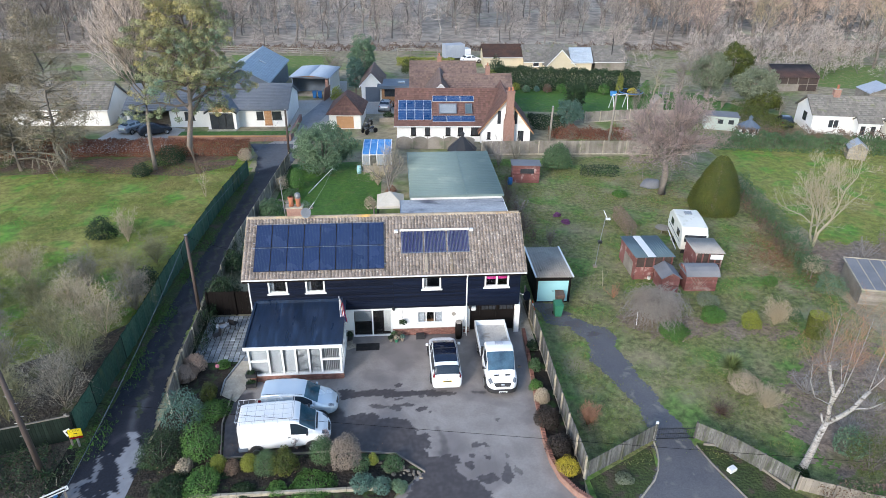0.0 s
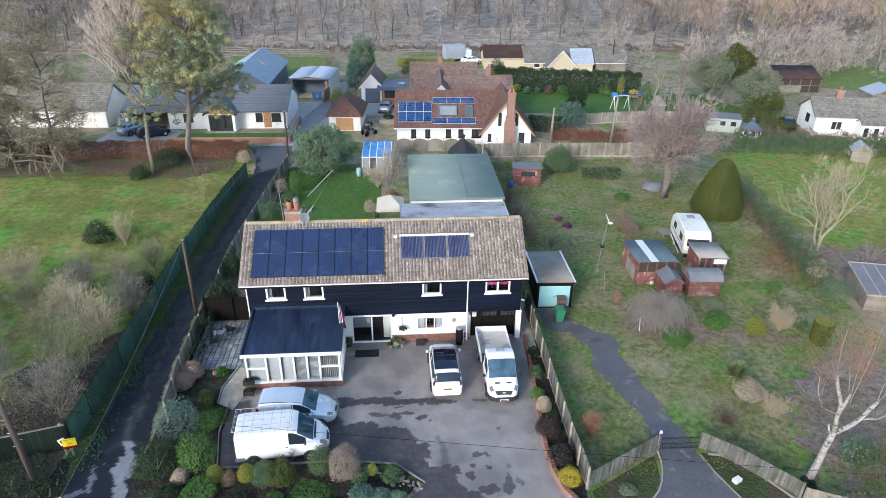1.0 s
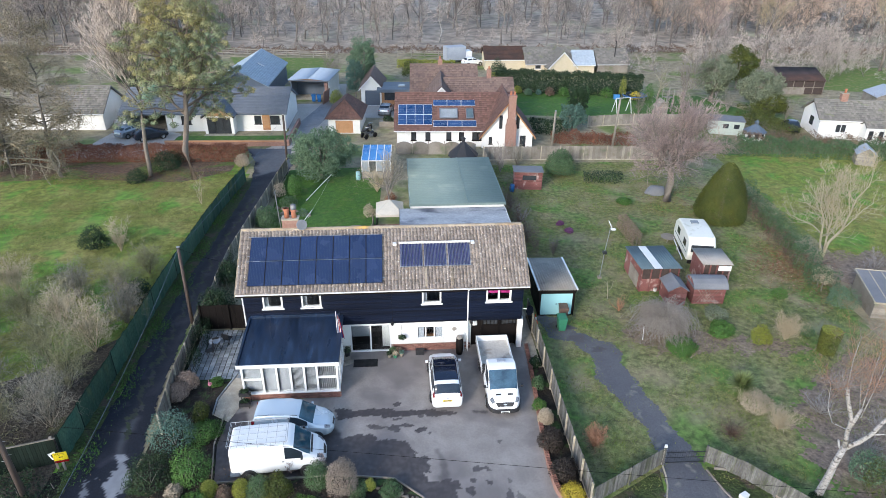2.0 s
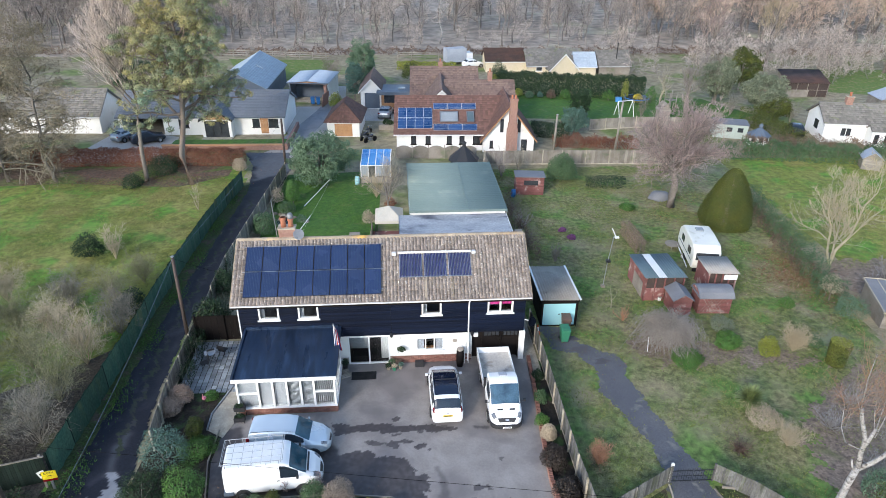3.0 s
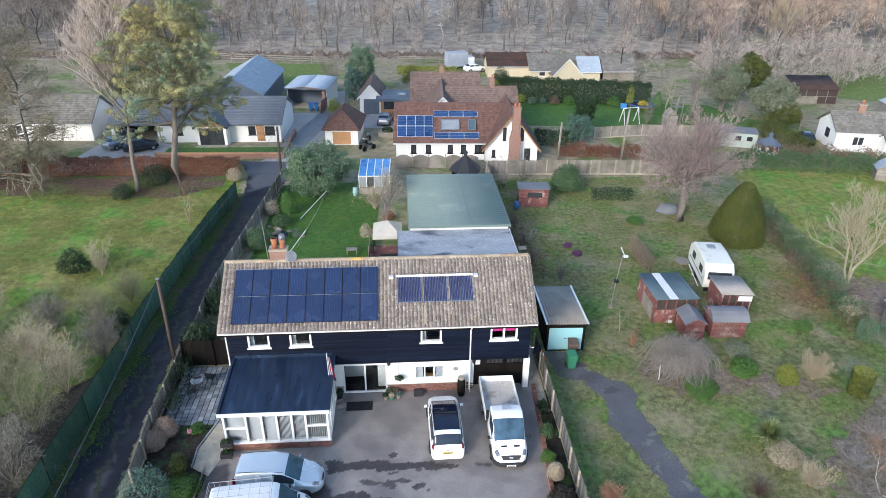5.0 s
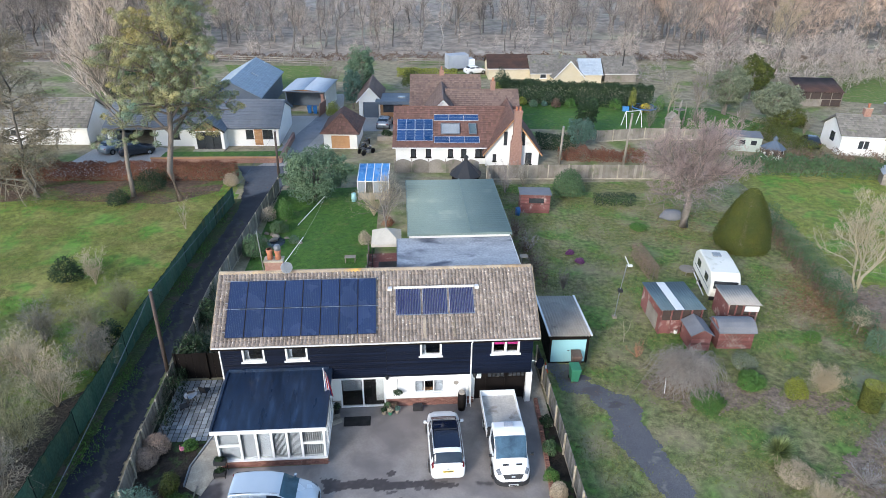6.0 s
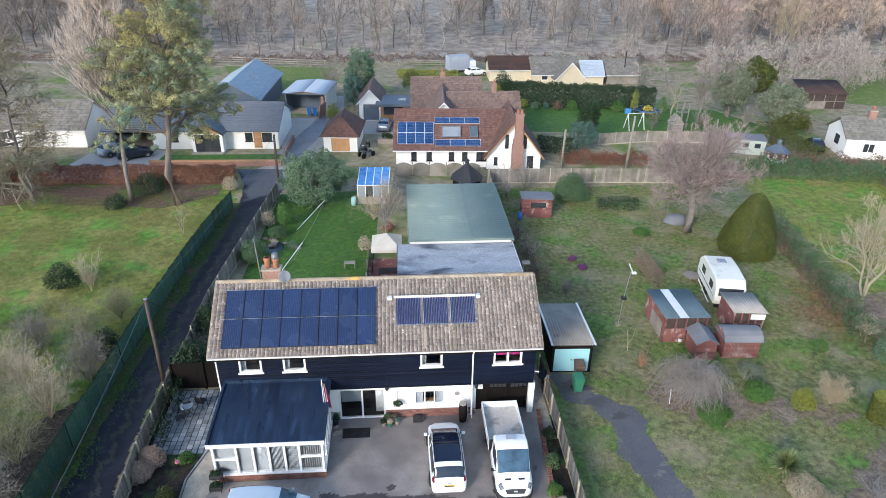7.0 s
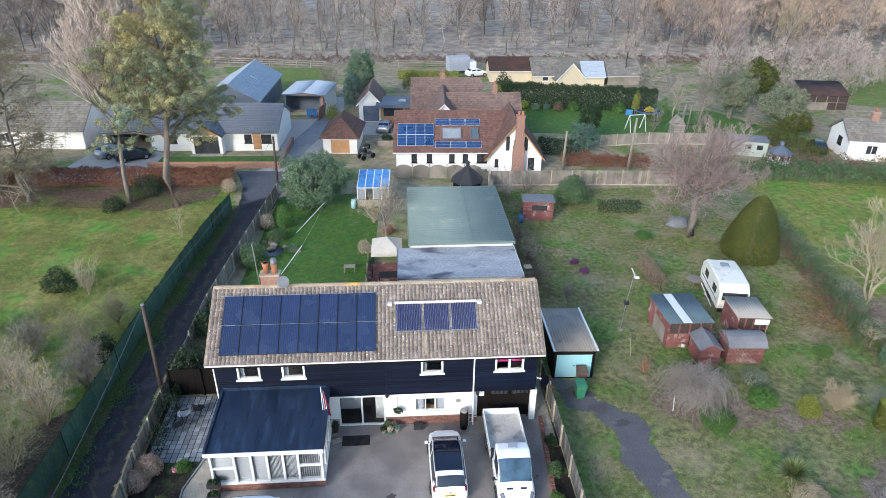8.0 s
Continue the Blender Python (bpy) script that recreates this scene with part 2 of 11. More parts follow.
mat("terracotta", (0.42, 0.15, 0.08), (0.5, 0.22, 0.13), 3.0, 25.0, 0.8)
mat("lead", (0.3, 0.31, 0.33), None, 1.0, 25.0, 0.5, metal=0.6)
# metals, plastics, vehicles
mat("galvanised", (0.5, 0.51, 0.52), (0.42, 0.43, 0.44), 2.0, 30.0, 0.45, metal=0.8, bump=0.05)
mat("rack_grey", (0.42, 0.43, 0.44), (0.36, 0.37, 0.38), 2.0, 30.0, 0.6, bump=0.03)
mat("cable_black", (0.012, 0.012, 0.013), None, 2.0, 30.0, 0.95, bump=0.0, spec=0.0)
mat("aluminium", (0.62, 0.64, 0.66), None, 2.0, 30.0, 0.35, metal=0.9, bump=0.0)
mat("black_metal", (0.02, 0.02, 0.022), None, 2.0, 30.0, 0.45)
mat("black_plastic", (0.025, 0.025, 0.027), (0.035, 0.035, 0.037), 2.0, 30.0, 0.55)
mat("rubber", (0.02, 0.02, 0.02), None, 2.0, 40.0, 0.85)
mat("white_car", (0.78, 0.785, 0.78), (0.75, 0.755, 0.75), 1.0, 20.0, 0.2, deep=1.0, bump=0.0, spec=0.5)
mat("silver_blue_car", (0.56, 0.63, 0.675), (0.53, 0.6, 0.645), 1.0, 20.0, 0.2, metal=0.35, deep=1.0, bump=0.0)
mat("dark_car", (0.03, 0.035, 0.045), None, 1.0, 20.0, 0.2, deep=1.0, bump=0.0)
mat("grey_car", (0.3, 0.33, 0.36), None, 1.0, 20.0, 0.25, deep=1.0, metal=0.4, bump=0.0)
mat("car_glass", (0.015, 0.024, 0.036), (0.025, 0.036, 0.05), 1.5, 20.0, 0.08, bump=0.0, spec=0.6)
# windscreen glass: the paler blues of the next two paint the sky's reflection
mat("pale_car_glass", (0.07, 0.14, 0.2), (0.03, 0.06, 0.095), 1.6, 20.0, 0.1, bump=0.0, spec=0.7)
mat("teal_car_glass", (0.012, 0.05, 0.07), (0.05, 0.12, 0.16), 1.1, 20.0, 0.05, bump=0.0, spec=0.5)
mat("blue_car_glass", (0.008, 0.014, 0.035), None, 1.5, 20.0, 0.12, bump=0.0, spec=0.7)
mat("red_lens", (0.17, 0.006, 0.01), None, 3.0, 20.0, 0.2, bump=0.0)
mat("clear_lens", (0.25, 0.27, 0.3), (0.06, 0.065, 0.08), 6.0, 20.0, 0.12, bump=0.0)
mat("number_yellow", (0.75, 0.55, 0.06), None, 3.0, 20.0, 0.4, bump=0.0)
mat("bar_dark", (0.03, 0.03, 0.03), None, 3.0, 20.0, 0.5, bump=0.0)
mat("tipper_bed", (0.47, 0.44, 0.395), (0.56, 0.53, 0.48), 1.2, 8.0, 0.6, bump=0.1, deep=0.8, stain=(0.3, 0.27, 0.235), stain_scale=1.3, stain_at=0.55)
mat("solar_cell", (0.012, 0.026, 0.08), (0.017, 0.034, 0.1), 0.5, 30.0, 0.22, bump=0.0, spec=0.6, vary=0.15)
mat("solar_cell_pale", (0.015, 0.055, 0.16), (0.022, 0.07, 0.19), 0.8, 30.0, 0.35, bump=0.0, spec=0.3, vary=0.15)
mat("tube_glass", (0.03, 0.035, 0.11), (0.045, 0.05, 0.15), 1.0, 30.0, 0.15, bump=0.0, spec=0.7)
mat("window_dark", (0.03, 0.035, 0.042), (0.06, 0.065, 0.07), 1.2, 8.0, 0.08, bump=0.0, spec=0.6)
mat("blind", (0.5, 0.52, 0.55), (0.42, 0.44, 0.47), 1.0, 20.0, 0.7, bump=0.0, vary=0.1)
mat("grey_pane", (0.33, 0.36, 0.38), (0.27, 0.3, 0.32), 0.8, 10.0, 0.2, bump=0.0, spec=0.6)
mat("magenta_cloth", (0.6, 0.03, 0.24), None, 2.0, 30.0, 0.8)
mat("curtain", (0.4, 0.43, 0.48), (0.5, 0.52, 0.56), 6.0, 20.0, 0.85)
mat("green_bin", (0.04, 0.2, 0.11), (0.05, 0.23, 0.13), 1.0, 20.0, 0.5, bump=0.03)
mat("brown_bin", (0.17, 0.11, 0.085), None, 1.0, 20.0, 0.55, bump=0.03)
mat("blue_plastic", (0.02, 0.13, 0.34), (0.03, 0.16, 0.4), 1.0, 20.0, 0.4, bump=0.02)
mat("blue_roof_pane", (0.06, 0.24, 0.55), (0.08, 0.29, 0.62), 1.0, 20.0, 0.25, bump=0.0)
mat("yellow_sign", (0.8, 0.62, 0.02), None, 2.0, 20.0, 0.5, bump=0.0)
mat("red_cloth", (0.5, 0.02, 0.03), None, 2.0, 30.0, 0.8)
mat("blue_cloth", (0.02, 0.03, 0.16), None, 2.0, 30.0, 0.8)
mat("white_cloth", (0.75, 0.74, 0.72), (0.66, 0.65, 0.62), 2.0, 30.0, 0.85)
mat("canvas", (0.66, 0.6, 0.5), (0.58, 0.53, 0.44), 1.0, 20.0, 0.85)
mat("orange_cone", (0.75, 0.11, 0.02), None, 2.0, 20.0, 0.5)
mat("pink_plastic", (0.75, 0.25, 0.33), None, 2.0, 20.0, 0.5)
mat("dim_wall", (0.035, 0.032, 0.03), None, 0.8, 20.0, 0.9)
mat("green_board", (0.009, 0.017, 0.013), (0.017, 0.028, 0.021), 1.0, 14.0, 0.8, bump=0.2, vary=0.25, spec=0.15)
mat("pale_slate", (0.37, 0.44, 0.52), (0.43, 0.5, 0.575), 0.5, 18.0, 0.6, bump=0.15, island=0.08)
mat("stone", (0.32, 0.265, 0.2), (0.22, 0.185, 0.145), 2.0, 15.0, 0.9, bump=0.4, vary=0.3)
mat("caravan_white", (0.74, 0.73, 0.67), (0.66, 0.65, 0.58), 0.7, 20.0, 0.4, deep=0.95, bump=0.03, stain=(0.5, 0.49, 0.4), stain_scale=1.1, stain_at=0.57)
# plants
mat("bark", (0.17, 0.145, 0.125), (0.25, 0.22, 0.19), 2.0, 15.0, 0.95, bump=0.5)
mat("bark_pine", (0.2, 0.16, 0.135), (0.3, 0.235, 0.19), 1.0, 10.0, 0.95, bump=0.6, stain=(0.33, 0.17, 0.09), stain_scale=0.3, stain_at=0.6)
mat("bark_birch", (0.47, 0.45, 0.43), (0.33, 0.31, 0.29), 3.0, 14.0, 0.85, bump=0.35, deep=0.5, stain=(0.07, 0.06, 0.055), stain_scale=5.0, stain_at=0.55, grain=(1.0, 1.0, 1.8))
mat("bark_pale", (0.3, 0.265, 0.18), (0.4, 0.36, 0.25), 2.0, 15.0, 0.95, bump=0.3)
mat("twig", (0.21, 0.17, 0.135), (0.29, 0.24, 0.195), 0.5, 8.0, 0.95, bump=0.0)
mat("twig_wood", (0.44, 0.375, 0.33), (0.58, 0.5, 0.445), 0.05, 3.0, 0.95, bump=0.0, island=0.3)
mat("bark_wood", (0.15, 0.128, 0.112), (0.24, 0.208, 0.185), 0.1, 3.0, 0.95, bump=0.0, island=0.3)
mat("twig_warm", (0.5, 0.38, 0.3), (0.66, 0.5, 0.4), 0.05, 3.0, 0.95, bump=0.0, island=0.25)
mat("twig_wood_dark", (0.28, 0.245, 0.222), (0.4, 0.35, 0.32), 0.05, 3.0, 0.95, bump=0.0, island=0.35)
mat("twig_olive", (0.2, 0.195, 0.1), (0.28, 0.265, 0.15), 0.5, 8.0, 0.95, bump=0.0, island=0.3)
mat("twig_grey", (0.2, 0.18, 0.14), (0.29, 0.262, 0.205), 0.5, 8.0, 0.95, bump=0.0, island=0.3)
mat("twig_red", (0.33, 0.245, 0.225), (0.44, 0.335, 0.305), 0.5, 8.0, 0.95, bump=0.0, island=0.2)
mat("twig_pale", (0.66, 0.56, 0.49), (0.78, 0.67, 0.59), 0.5, 8.0, 0.95, bump=0.0)
mat("twig_ash", (0.27, 0.24, 0.215), (0.35, 0.315, 0.285), 0.5, 8.0, 0.95, bump=0.0, island=0.2)
mat("twig_straw", (0.42, 0.34, 0.22), (0.5, 0.42, 0.29), 0.5, 8.0, 0.95, bump=0.0)
mat("twig_rust", (0.36, 0.17, 0.09), (0.44, 0.24, 0.14), 0.5, 8.0, 0.95, bump=0.0)


def leaf(name, a, b, scale=0.9, rough=0.6, isl=0.35):
    return mat(name, a, b, scale, 8.0, rough, bump=0.0, island=isl, spec=0.3)


leaf("leaf_pine", (0.15, 0.24, 0.165), (0.5, 0.4, 0.15), 0.2, 0.6, 0.22)
leaf("leaf_laurel", (0.06, 0.12, 0.045), (0.10, 0.16, 0.075))
leaf("leaf_olive", (0.085, 0.155, 0.085), (0.165, 0.24, 0.145))
leaf("leaf_blue", (0.065, 0.135, 0.105), (0.11, 0.185, 0.145))
leaf("leaf_tan", (0.36, 0.25, 0.18), (0.46, 0.34, 0.26))
leaf("leaf_yucca", (0.13, 0.19, 0.06), (0.23, 0.27, 0.11))
leaf("leaf_yew", (0.05, 0.072, 0.012), (0.105, 0.115, 0.02))
leaf("leaf_bright", (0.055, 0.145, 0.028), (0.1, 0.19, 0.042))
leaf("leaf_dark", (0.013, 0.033, 0.011), (0.03, 0.06, 0.02))
leaf("leaf_yellow", (0.19, 0.225, 0.04), (0.27, 0.275, 0.055))
leaf("leaf_umber", (0.026, 0.02, 0.016), (0.055, 0.042, 0.033))
leaf("leaf_sage", (0.15, 0.18, 0.115), (0.215, 0.24, 0.16))
leaf("leaf_lime", (0.17, 0.2, 0.03), (0.25, 0.26, 0.042))
leaf("leaf_gold", (0.44, 0.35, 0.03), (0.58, 0.46, 0.05))
leaf("leaf_beech", (0.17, 0.065, 0.036), (0.24, 0.105, 0.06))
leaf("leaf_straw", (0.4, 0.32, 0.22), (0.5, 0.42, 0.31))
leaf("leaf_purple", (0.16, 0.05, 0.15), (0.22, 0.09, 0.19))
leaf("leaf_conifer", (0.2, 0.17, 0.112), (0.28, 0.235, 0.16), 0.5)
leaf("leaf_dun", (0.21, 0.155, 0.105), (0.28, 0.21, 0.15))
leaf("leaf_brown", (0.13, 0.08, 0.055), (0.19, 0.13, 0.09))
leaf("grass_blade", (0.13, 0.19, 0.032), (0.24, 0.22, 0.075), 0.3)
leaf("grass_lush", (0.05, 0.14, 0.02), (0.09, 0.18, 0.03), 0.3)

# ---- mesh tools ----


def mesh_of(bm, name):
    me = bpy.data.meshes.new(name)
    bm.normal_update()
    bm.to_mesh(me)
    bm.free()
    return me


def part(name, bm, material, parent, label="", smooth=False):
    """One mesh object, from a bmesh or a mesh, under a thing or under a part."""
    me = bm if isinstance(bm, bpy.types.Mesh) else mesh_of(bm, name)
    if not me.materials:
        me.materials.append(MATS[material])
    if smooth:
        me.polygons.foreach_set("use_smooth", [True] * len(me.polygons))
    ob = new(name, me)
    ob.parent = parent
    return tagged(ob, label)


def thing(name, x, y, z=0.0, rz=0.0, label="", category="", group="", kind=""):
    ob = new(name)
    ob.empty_display_size = 0.3
    ob.matrix_basis = pose(x, y, z, 0, 0, rz)
    return tagged(ob, label, category, group, kind)


def solid(name, bm, material, label="", category="", group="", kind="", smooth=False):
    """A top-level thing of one mesh."""
    ob = part(name, bm, material, None, "", smooth)
    return tagged(ob, label, category, group, kind)


def box(x0, x1, y0, y1, z0, z1, bm=None, bevel=0.0):
    own = bm is None or bevel
    b = bmesh.new() if own else bm
    v = [b.verts.new((x, y, z)) for z in (z0, z1) for y in (y0, y1) for x in (x0, x1)]
    for f in ((0, 2, 3, 1), (4, 5, 7, 6), (0, 1, 5, 4), (2, 6, 7, 3), (0, 4, 6, 2), (1, 3, 7, 5)):
        b.faces.new([v[i] for i in f])
    if bevel:
        bmesh.ops.bevel(b, geom=b.edges[:], offset=bevel, segments=2, affect="EDGES", profile=0.7)
        if bm is not None:
            return add(bm, b)
    return b


def add(bm, other, m=None):
    """Joins other into bm, moved by m."""
    if m is not None:
        other.transform(m)
    me = bpy.data.meshes.new("tmp")
    other.to_mesh(me)
    other.free()
    bm.from_mesh(me)
    bpy.data.meshes.remove(me)
    return bm


def prism(outline, z0, z1, bm=None):
    """A flat outline of (x, y), counter-clockwise, raised from z0 to z1."""
    b = bm or bmesh.new()
    lo = [b.verts.new((x, y, z0)) for x, y in outline]
    hi = [b.verts.new((x, y, z1)) for x, y in outline]
    b.faces.new(hi)
    b.faces.new(lo[::-1])
    n = len(outline)
    for i in range(n):
        b.faces.new((lo[i], lo[(i + 1) % n], hi[(i + 1) % n], hi[i]))
    return b


def extrude_x(profile, x0, x1, bm=None):
    """A profile of (y, z) carried from x0 to x1."""
    b = bm or bmesh.new()
    a = [b.verts.new((x0, y, z)) for y, z in profile]
    c = [b.verts.new((x1, y, z)) for y, z in profile]
    n = len(profile)
    b.faces.new(a)
    b.faces.new(c[::-1])
    for i in range(n):
        b.faces.new((a[i], c[i], c[(i + 1) % n], a[(i + 1) % n]))
    bmesh.ops.recalc_face_normals(b, faces=b.faces[:])
    return b


def extrude_y(profile, y0, y1, bm=None):
    """A profile of (x, z) carried from y0 to y1."""
    b = bm or bmesh.new()
    a = [b.verts.new((x, y0, z)) for x, z in profile]
    c = [b.verts.new((x, y1, z)) for x, z in profile]
    n = len(profile)
    b.faces.new(a)
    b.faces.new(c[::-1])
    for i in range(n):
        b.faces.new((a[i], c[i], c[(i + 1) % n], a[(i + 1) % n]))
    bmesh.ops.recalc_face_normals(b, faces=b.faces[:])
    return b


def quad_slab(p, thick, bm=None):
    """A sloping slab from four top corners, counter-clockwise from above, its underside thick below."""
    b = bm or bmesh.new()
    hi = [b.verts.new(q) for q in p]
    lo = [b.verts.new((q[0], q[1], q[2] - thick)) for q in p]
    b.faces.new(hi)
    b.faces.new(lo[::-1])
    n = len(p)
    for i in range(n):
        b.faces.new((lo[i], lo[(i + 1) % n], hi[(i + 1) % n], hi[i]))
    return b


def rod(points, radii, sides=8, bm=None):
    """A tapering tube along points."""
    b = bm or bmesh.new()
    if isinstance(radii, (int, float)):
        radii = [radii] * len(points)
    pts = [Vector(p) for p in points]
    rings = []
    for i, p in enumerate(pts):
        d = (pts[min(i + 1, len(pts) - 1)] - pts[max(i - 1, 0)]).normalized()
        q = d.to_track_quat("Z", "Y")
        rings.append([b.verts.new(p + q @ Vector((radii[i] * math.cos(2 * math.pi * k / sides), radii[i] * math.sin(2 * math.pi * k / sides), 0))) for k in range(sides)])
    for r, s in zip(rings, rings[1:]):
        for k in range(sides):
            b.faces.new((r[k], r[(k + 1) % sides], s[(k + 1) % sides], s[k]))
    b.faces.new(rings[0][::-1])
    b.faces.new(rings[-1])
    return b


def lathe(profile, sides=16, bm=None):
    """A profile of (radius, z) turned round the z axis."""
    return rod([(0, 0, z) for r, z in profile], [max(r, 0.002) for r, z in profile], sides, bm)


def moved(bm, x=0, y=0, z=0, rx=0, ry=0, rz=0):
    bm.transform(pose(x, y, z, rx, ry, rz))
    return bm


def arrays(name, verts, faces):
    """A mesh from numpy vertices (n, 3) and faces (m, k)."""
    me = bpy.data.meshes.new(name)
    verts, faces = np.asarray(verts, np.float32), np.asarray(faces, np.int32)
    k = faces.shape[1]
    me.vertices.add(len(verts))
    me.vertices.foreach_set("co", verts.ravel())
    me.loops.add(faces.size)
    me.loops.foreach_set("vertex_index", faces.ravel())
    me.polygons.add(len(faces))
    me.polygons.foreach_set("loop_start", np.arange(0, faces.size, k, dtype=np.int32))
    me.update(calc_edges=True)
    return me


def sheet(name, outline, z, material, label="", category="ground", thick=0.0):
    """A flat piece of the ground, laid on what is below it."""
    if thick:
        bm = prism(outline, z - thick, z)
    else:
        bm = bmesh.new()
        bm.faces.new([bm.verts.new((x, y, z)) for x, y in outline])
        bmesh.ops.triangulate(bm, faces=bm.faces[:])
        bm.normal_update()
        if bm.faces and sum(q.normal.z * q.calc_area() for q in bm.faces) < 0:
            bmesh.ops.reverse_faces(bm, faces=bm.faces[:])
    if thick:
        bmesh.ops.recalc_face_normals(bm, faces=bm.faces[:])
    return solid(name, bm, material, label, category, kind="structure")


# ---- plants ----


def unit(v):
    return v / np.maximum(np.linalg.norm(v, axis=-1, keepdims=True), 1e-9)


def grow(rng, height, trunk_r, spread, levels, counts, first=0.3, up=0.35, lean=(0, 0), tip=0.012, ratio=0.62, droop=0.0, segs=4, wob=0.18, angle=0.9, fine=2):
    """Segments (a, b, ra, rb) of a bare tree: a trunk and levels of ever finer limbs."""
    out = []
    n = 6
    h = np.linspace(0, 1, n + 1)
    axis = np.stack([lean[0] * h + np.r_[0, rng.normal(0, 0.02 * height, n)], lean[1] * h + np.r_[0, rng.normal(0, 0.02 * height, n)], height * h], 1)
    paths, radii = axis[None], (trunk_r * (1 - 0.85 * h))[None]
    lengths = np.array([height])
    for level in range(levels + 1):
        a, b = paths[:, :-1].reshape(-1, 3), paths[:, 1:].reshape(-1, 3)
        out.append((a, b, radii[:, :-1].ravel(), radii[:, 1:].ravel()))
        if level == levels:
            break
        c = counts[level]
        m, k = paths.shape[0], paths.shape[1] - 1
        lo = first if level == 0 else 0.2
        t = (lo + (1.0 - lo) * (np.arange(c)[None] + rng.random((m, c))) / c) * k
        i = np.minimum(t.astype(int), k - 1)
        f = (t - i)[..., None]
        rows = np.arange(m)[:, None]
        start = paths[rows, i] * (1 - f) + paths[rows, i + 1] * f
        r0 = radii[rows, i] * (1 - f[..., 0]) + radii[rows, i + 1] * f[..., 0]
        d = unit(paths[rows, i + 1] - paths[rows, i])
        side = unit(np.cross(d, rng.normal(size=(m, c, 3))))
        ang = angle * rng.uniform(0.65, 1.25, (m, c, 1))
        way = unit(d * np.cos(ang) + side * np.sin(ang) + np.array([0, 0, up if level else up * 0.6]))
        length = lengths[:, None] * (ratio * spread if level == 0 else min(ratio * 1.45, 0.9)) * rng.uniform(0.6, 1.1, (m, c)) * (1.05 - 0.55 * t / k)
        start, way, length = start.reshape(-1, 3), way.reshape(-1, 3), length.ravel()
        r0 = np.maximum(r0.ravel() * 0.6, tip)
        s = segs if level < 2 else fine
        steps, p, w = [start], start, way
        for _ in range(s):
            w = unit(w + rng.normal(0, wob, w.shape) + np.array([0, 0, up * 0.25 - droop * (level + 1)]))
            p = p + w * (length / s)[:, None]
            steps.append(p)
        paths = np.stack(steps, 1)
        radii = np.linspace(1, 0.35, s + 1)[None] * r0[:, None]
        radii = np.maximum(radii, tip * 0.6)
        lengths = length
    return out


def trunk_of(g):
    """One unbroken tapering trunk through the first level of grown segments."""
    a, b, ra, rb = g[0]
    return rod([*a, b[-1]], [*ra, rb[-1]], 10)


def twigs(segments, sides=(6, 4, 3, 3, 3, 3)):
    """The mesh data of grown segments: prisms with ever fewer sides."""
    verts, faces, base = [], [], 0
    for level, (a, b, ra, rb) in enumerate(segments):
        k = sides[min(level, len(sides) - 1)]
        d = unit(b - a)
        u = unit(np.cross(d, np.where(np.abs(d[:, 2:3]) > 0.9, [1.0, 0, 0], [0, 0, 1.0])))
        v = np.cross(d, u)
        th = 2 * np.pi * np.arange(k) / k
        ring = u[:, None] * np.cos(th)[None, :, None] + v[:, None] * np.sin(th)[None, :, None]
        lo, hi = a[:, None] + ring * ra[:, None, None], b[:, None] + ring * rb[:, None, None]
        n = len(a)
        verts.append(np.concatenate([lo, hi], 1).reshape(-1, 3))
        i = np.arange(k) if k > 2 else np.arange(1)
        f = np.stack([i, (i + 1) % k, (i + 1) % k + k, i + k], 1)
        faces.append((f[None] + (base + np.arange(n) * 2 * k)[:, None, None]).reshape(-1, 4))
        base += n * 2 * k
    return np.concatenate(verts), np.concatenate(faces)


def spikes(segment, rng):
    """The mesh data of the finest twigs: one slim tapering blade each."""
    a, b, ra, _ = segment
    w = unit(np.cross(b - a, rng.normal(size=a.shape))) * ra[:, None]
    return np.stack([a - w, a + w, b], 1).reshape(-1, 3), np.arange(3 * len(a)).reshape(-1, 3)


def joined(pieces):
    """Several sets of vertices and faces of three or four corners as one set of triangles."""
    vs, fs, n = [], [], 0
    for v, f in pieces:
        f = f if f.shape[1] == 3 else np.concatenate([f[:, [0, 1, 2]], f[:, [0, 2, 3]]])
        vs.append(v), fs.append(f + n)
        n += len(v)
    return np.concatenate(vs), np.concatenate(fs)


def leaves(rng, points, size, normals=None, flat=0.6, stretch=1.7):
    """Small four-cornered leaves at points; normals: which way they tend to face."""
    n = len(points)
    w = unit(rng.normal(size=(n, 3)) * flat + (normals if normals is not None else np.array([0, 0, 0.5])))
    u = unit(np.cross(w, rng.normal(size=(n, 3))))
    v = np.cross(w, u)
    s = size * rng.uniform(0.6, 1.3, (n, 1))
    p = np.stack([points - u * s * stretch / 2, points - v * s / 2 + w * s * 0.12, points + u * s * stretch / 2, points + v * s / 2 + w * s * 0.12], 1)
    return p.reshape(-1, 3), np.arange(4 * n).reshape(-1, 4)


def blob_points(rng, n, radii, lumps=9, shell=0.75, lump=0.35, top=1.0):
    """Points in the outer layer of a lumpy rounded crown standing on the ground, and outward directions."""
    d = unit(rng.normal(size=(n, 3)))
    d[:, 2] = np.abs(d[:, 2]) * 1.0 + np.where(rng.random(n) < 0.25, -0.4, 0) * np.abs(d[:, 2])
    centres = unit(rng.normal(size=(lumps, 3)))
    centres[:, 2] = np.abs(centres[:, 2])
    near = np.max(d @ centres.T, 1)
    r = (1 - lump + lump * np.clip(near, 0, 1) ** 4 * 1.1) * rng.uniform(shell, 1.03, n)
    p = d * r[:, None] * np.array(radii)
    return p, d


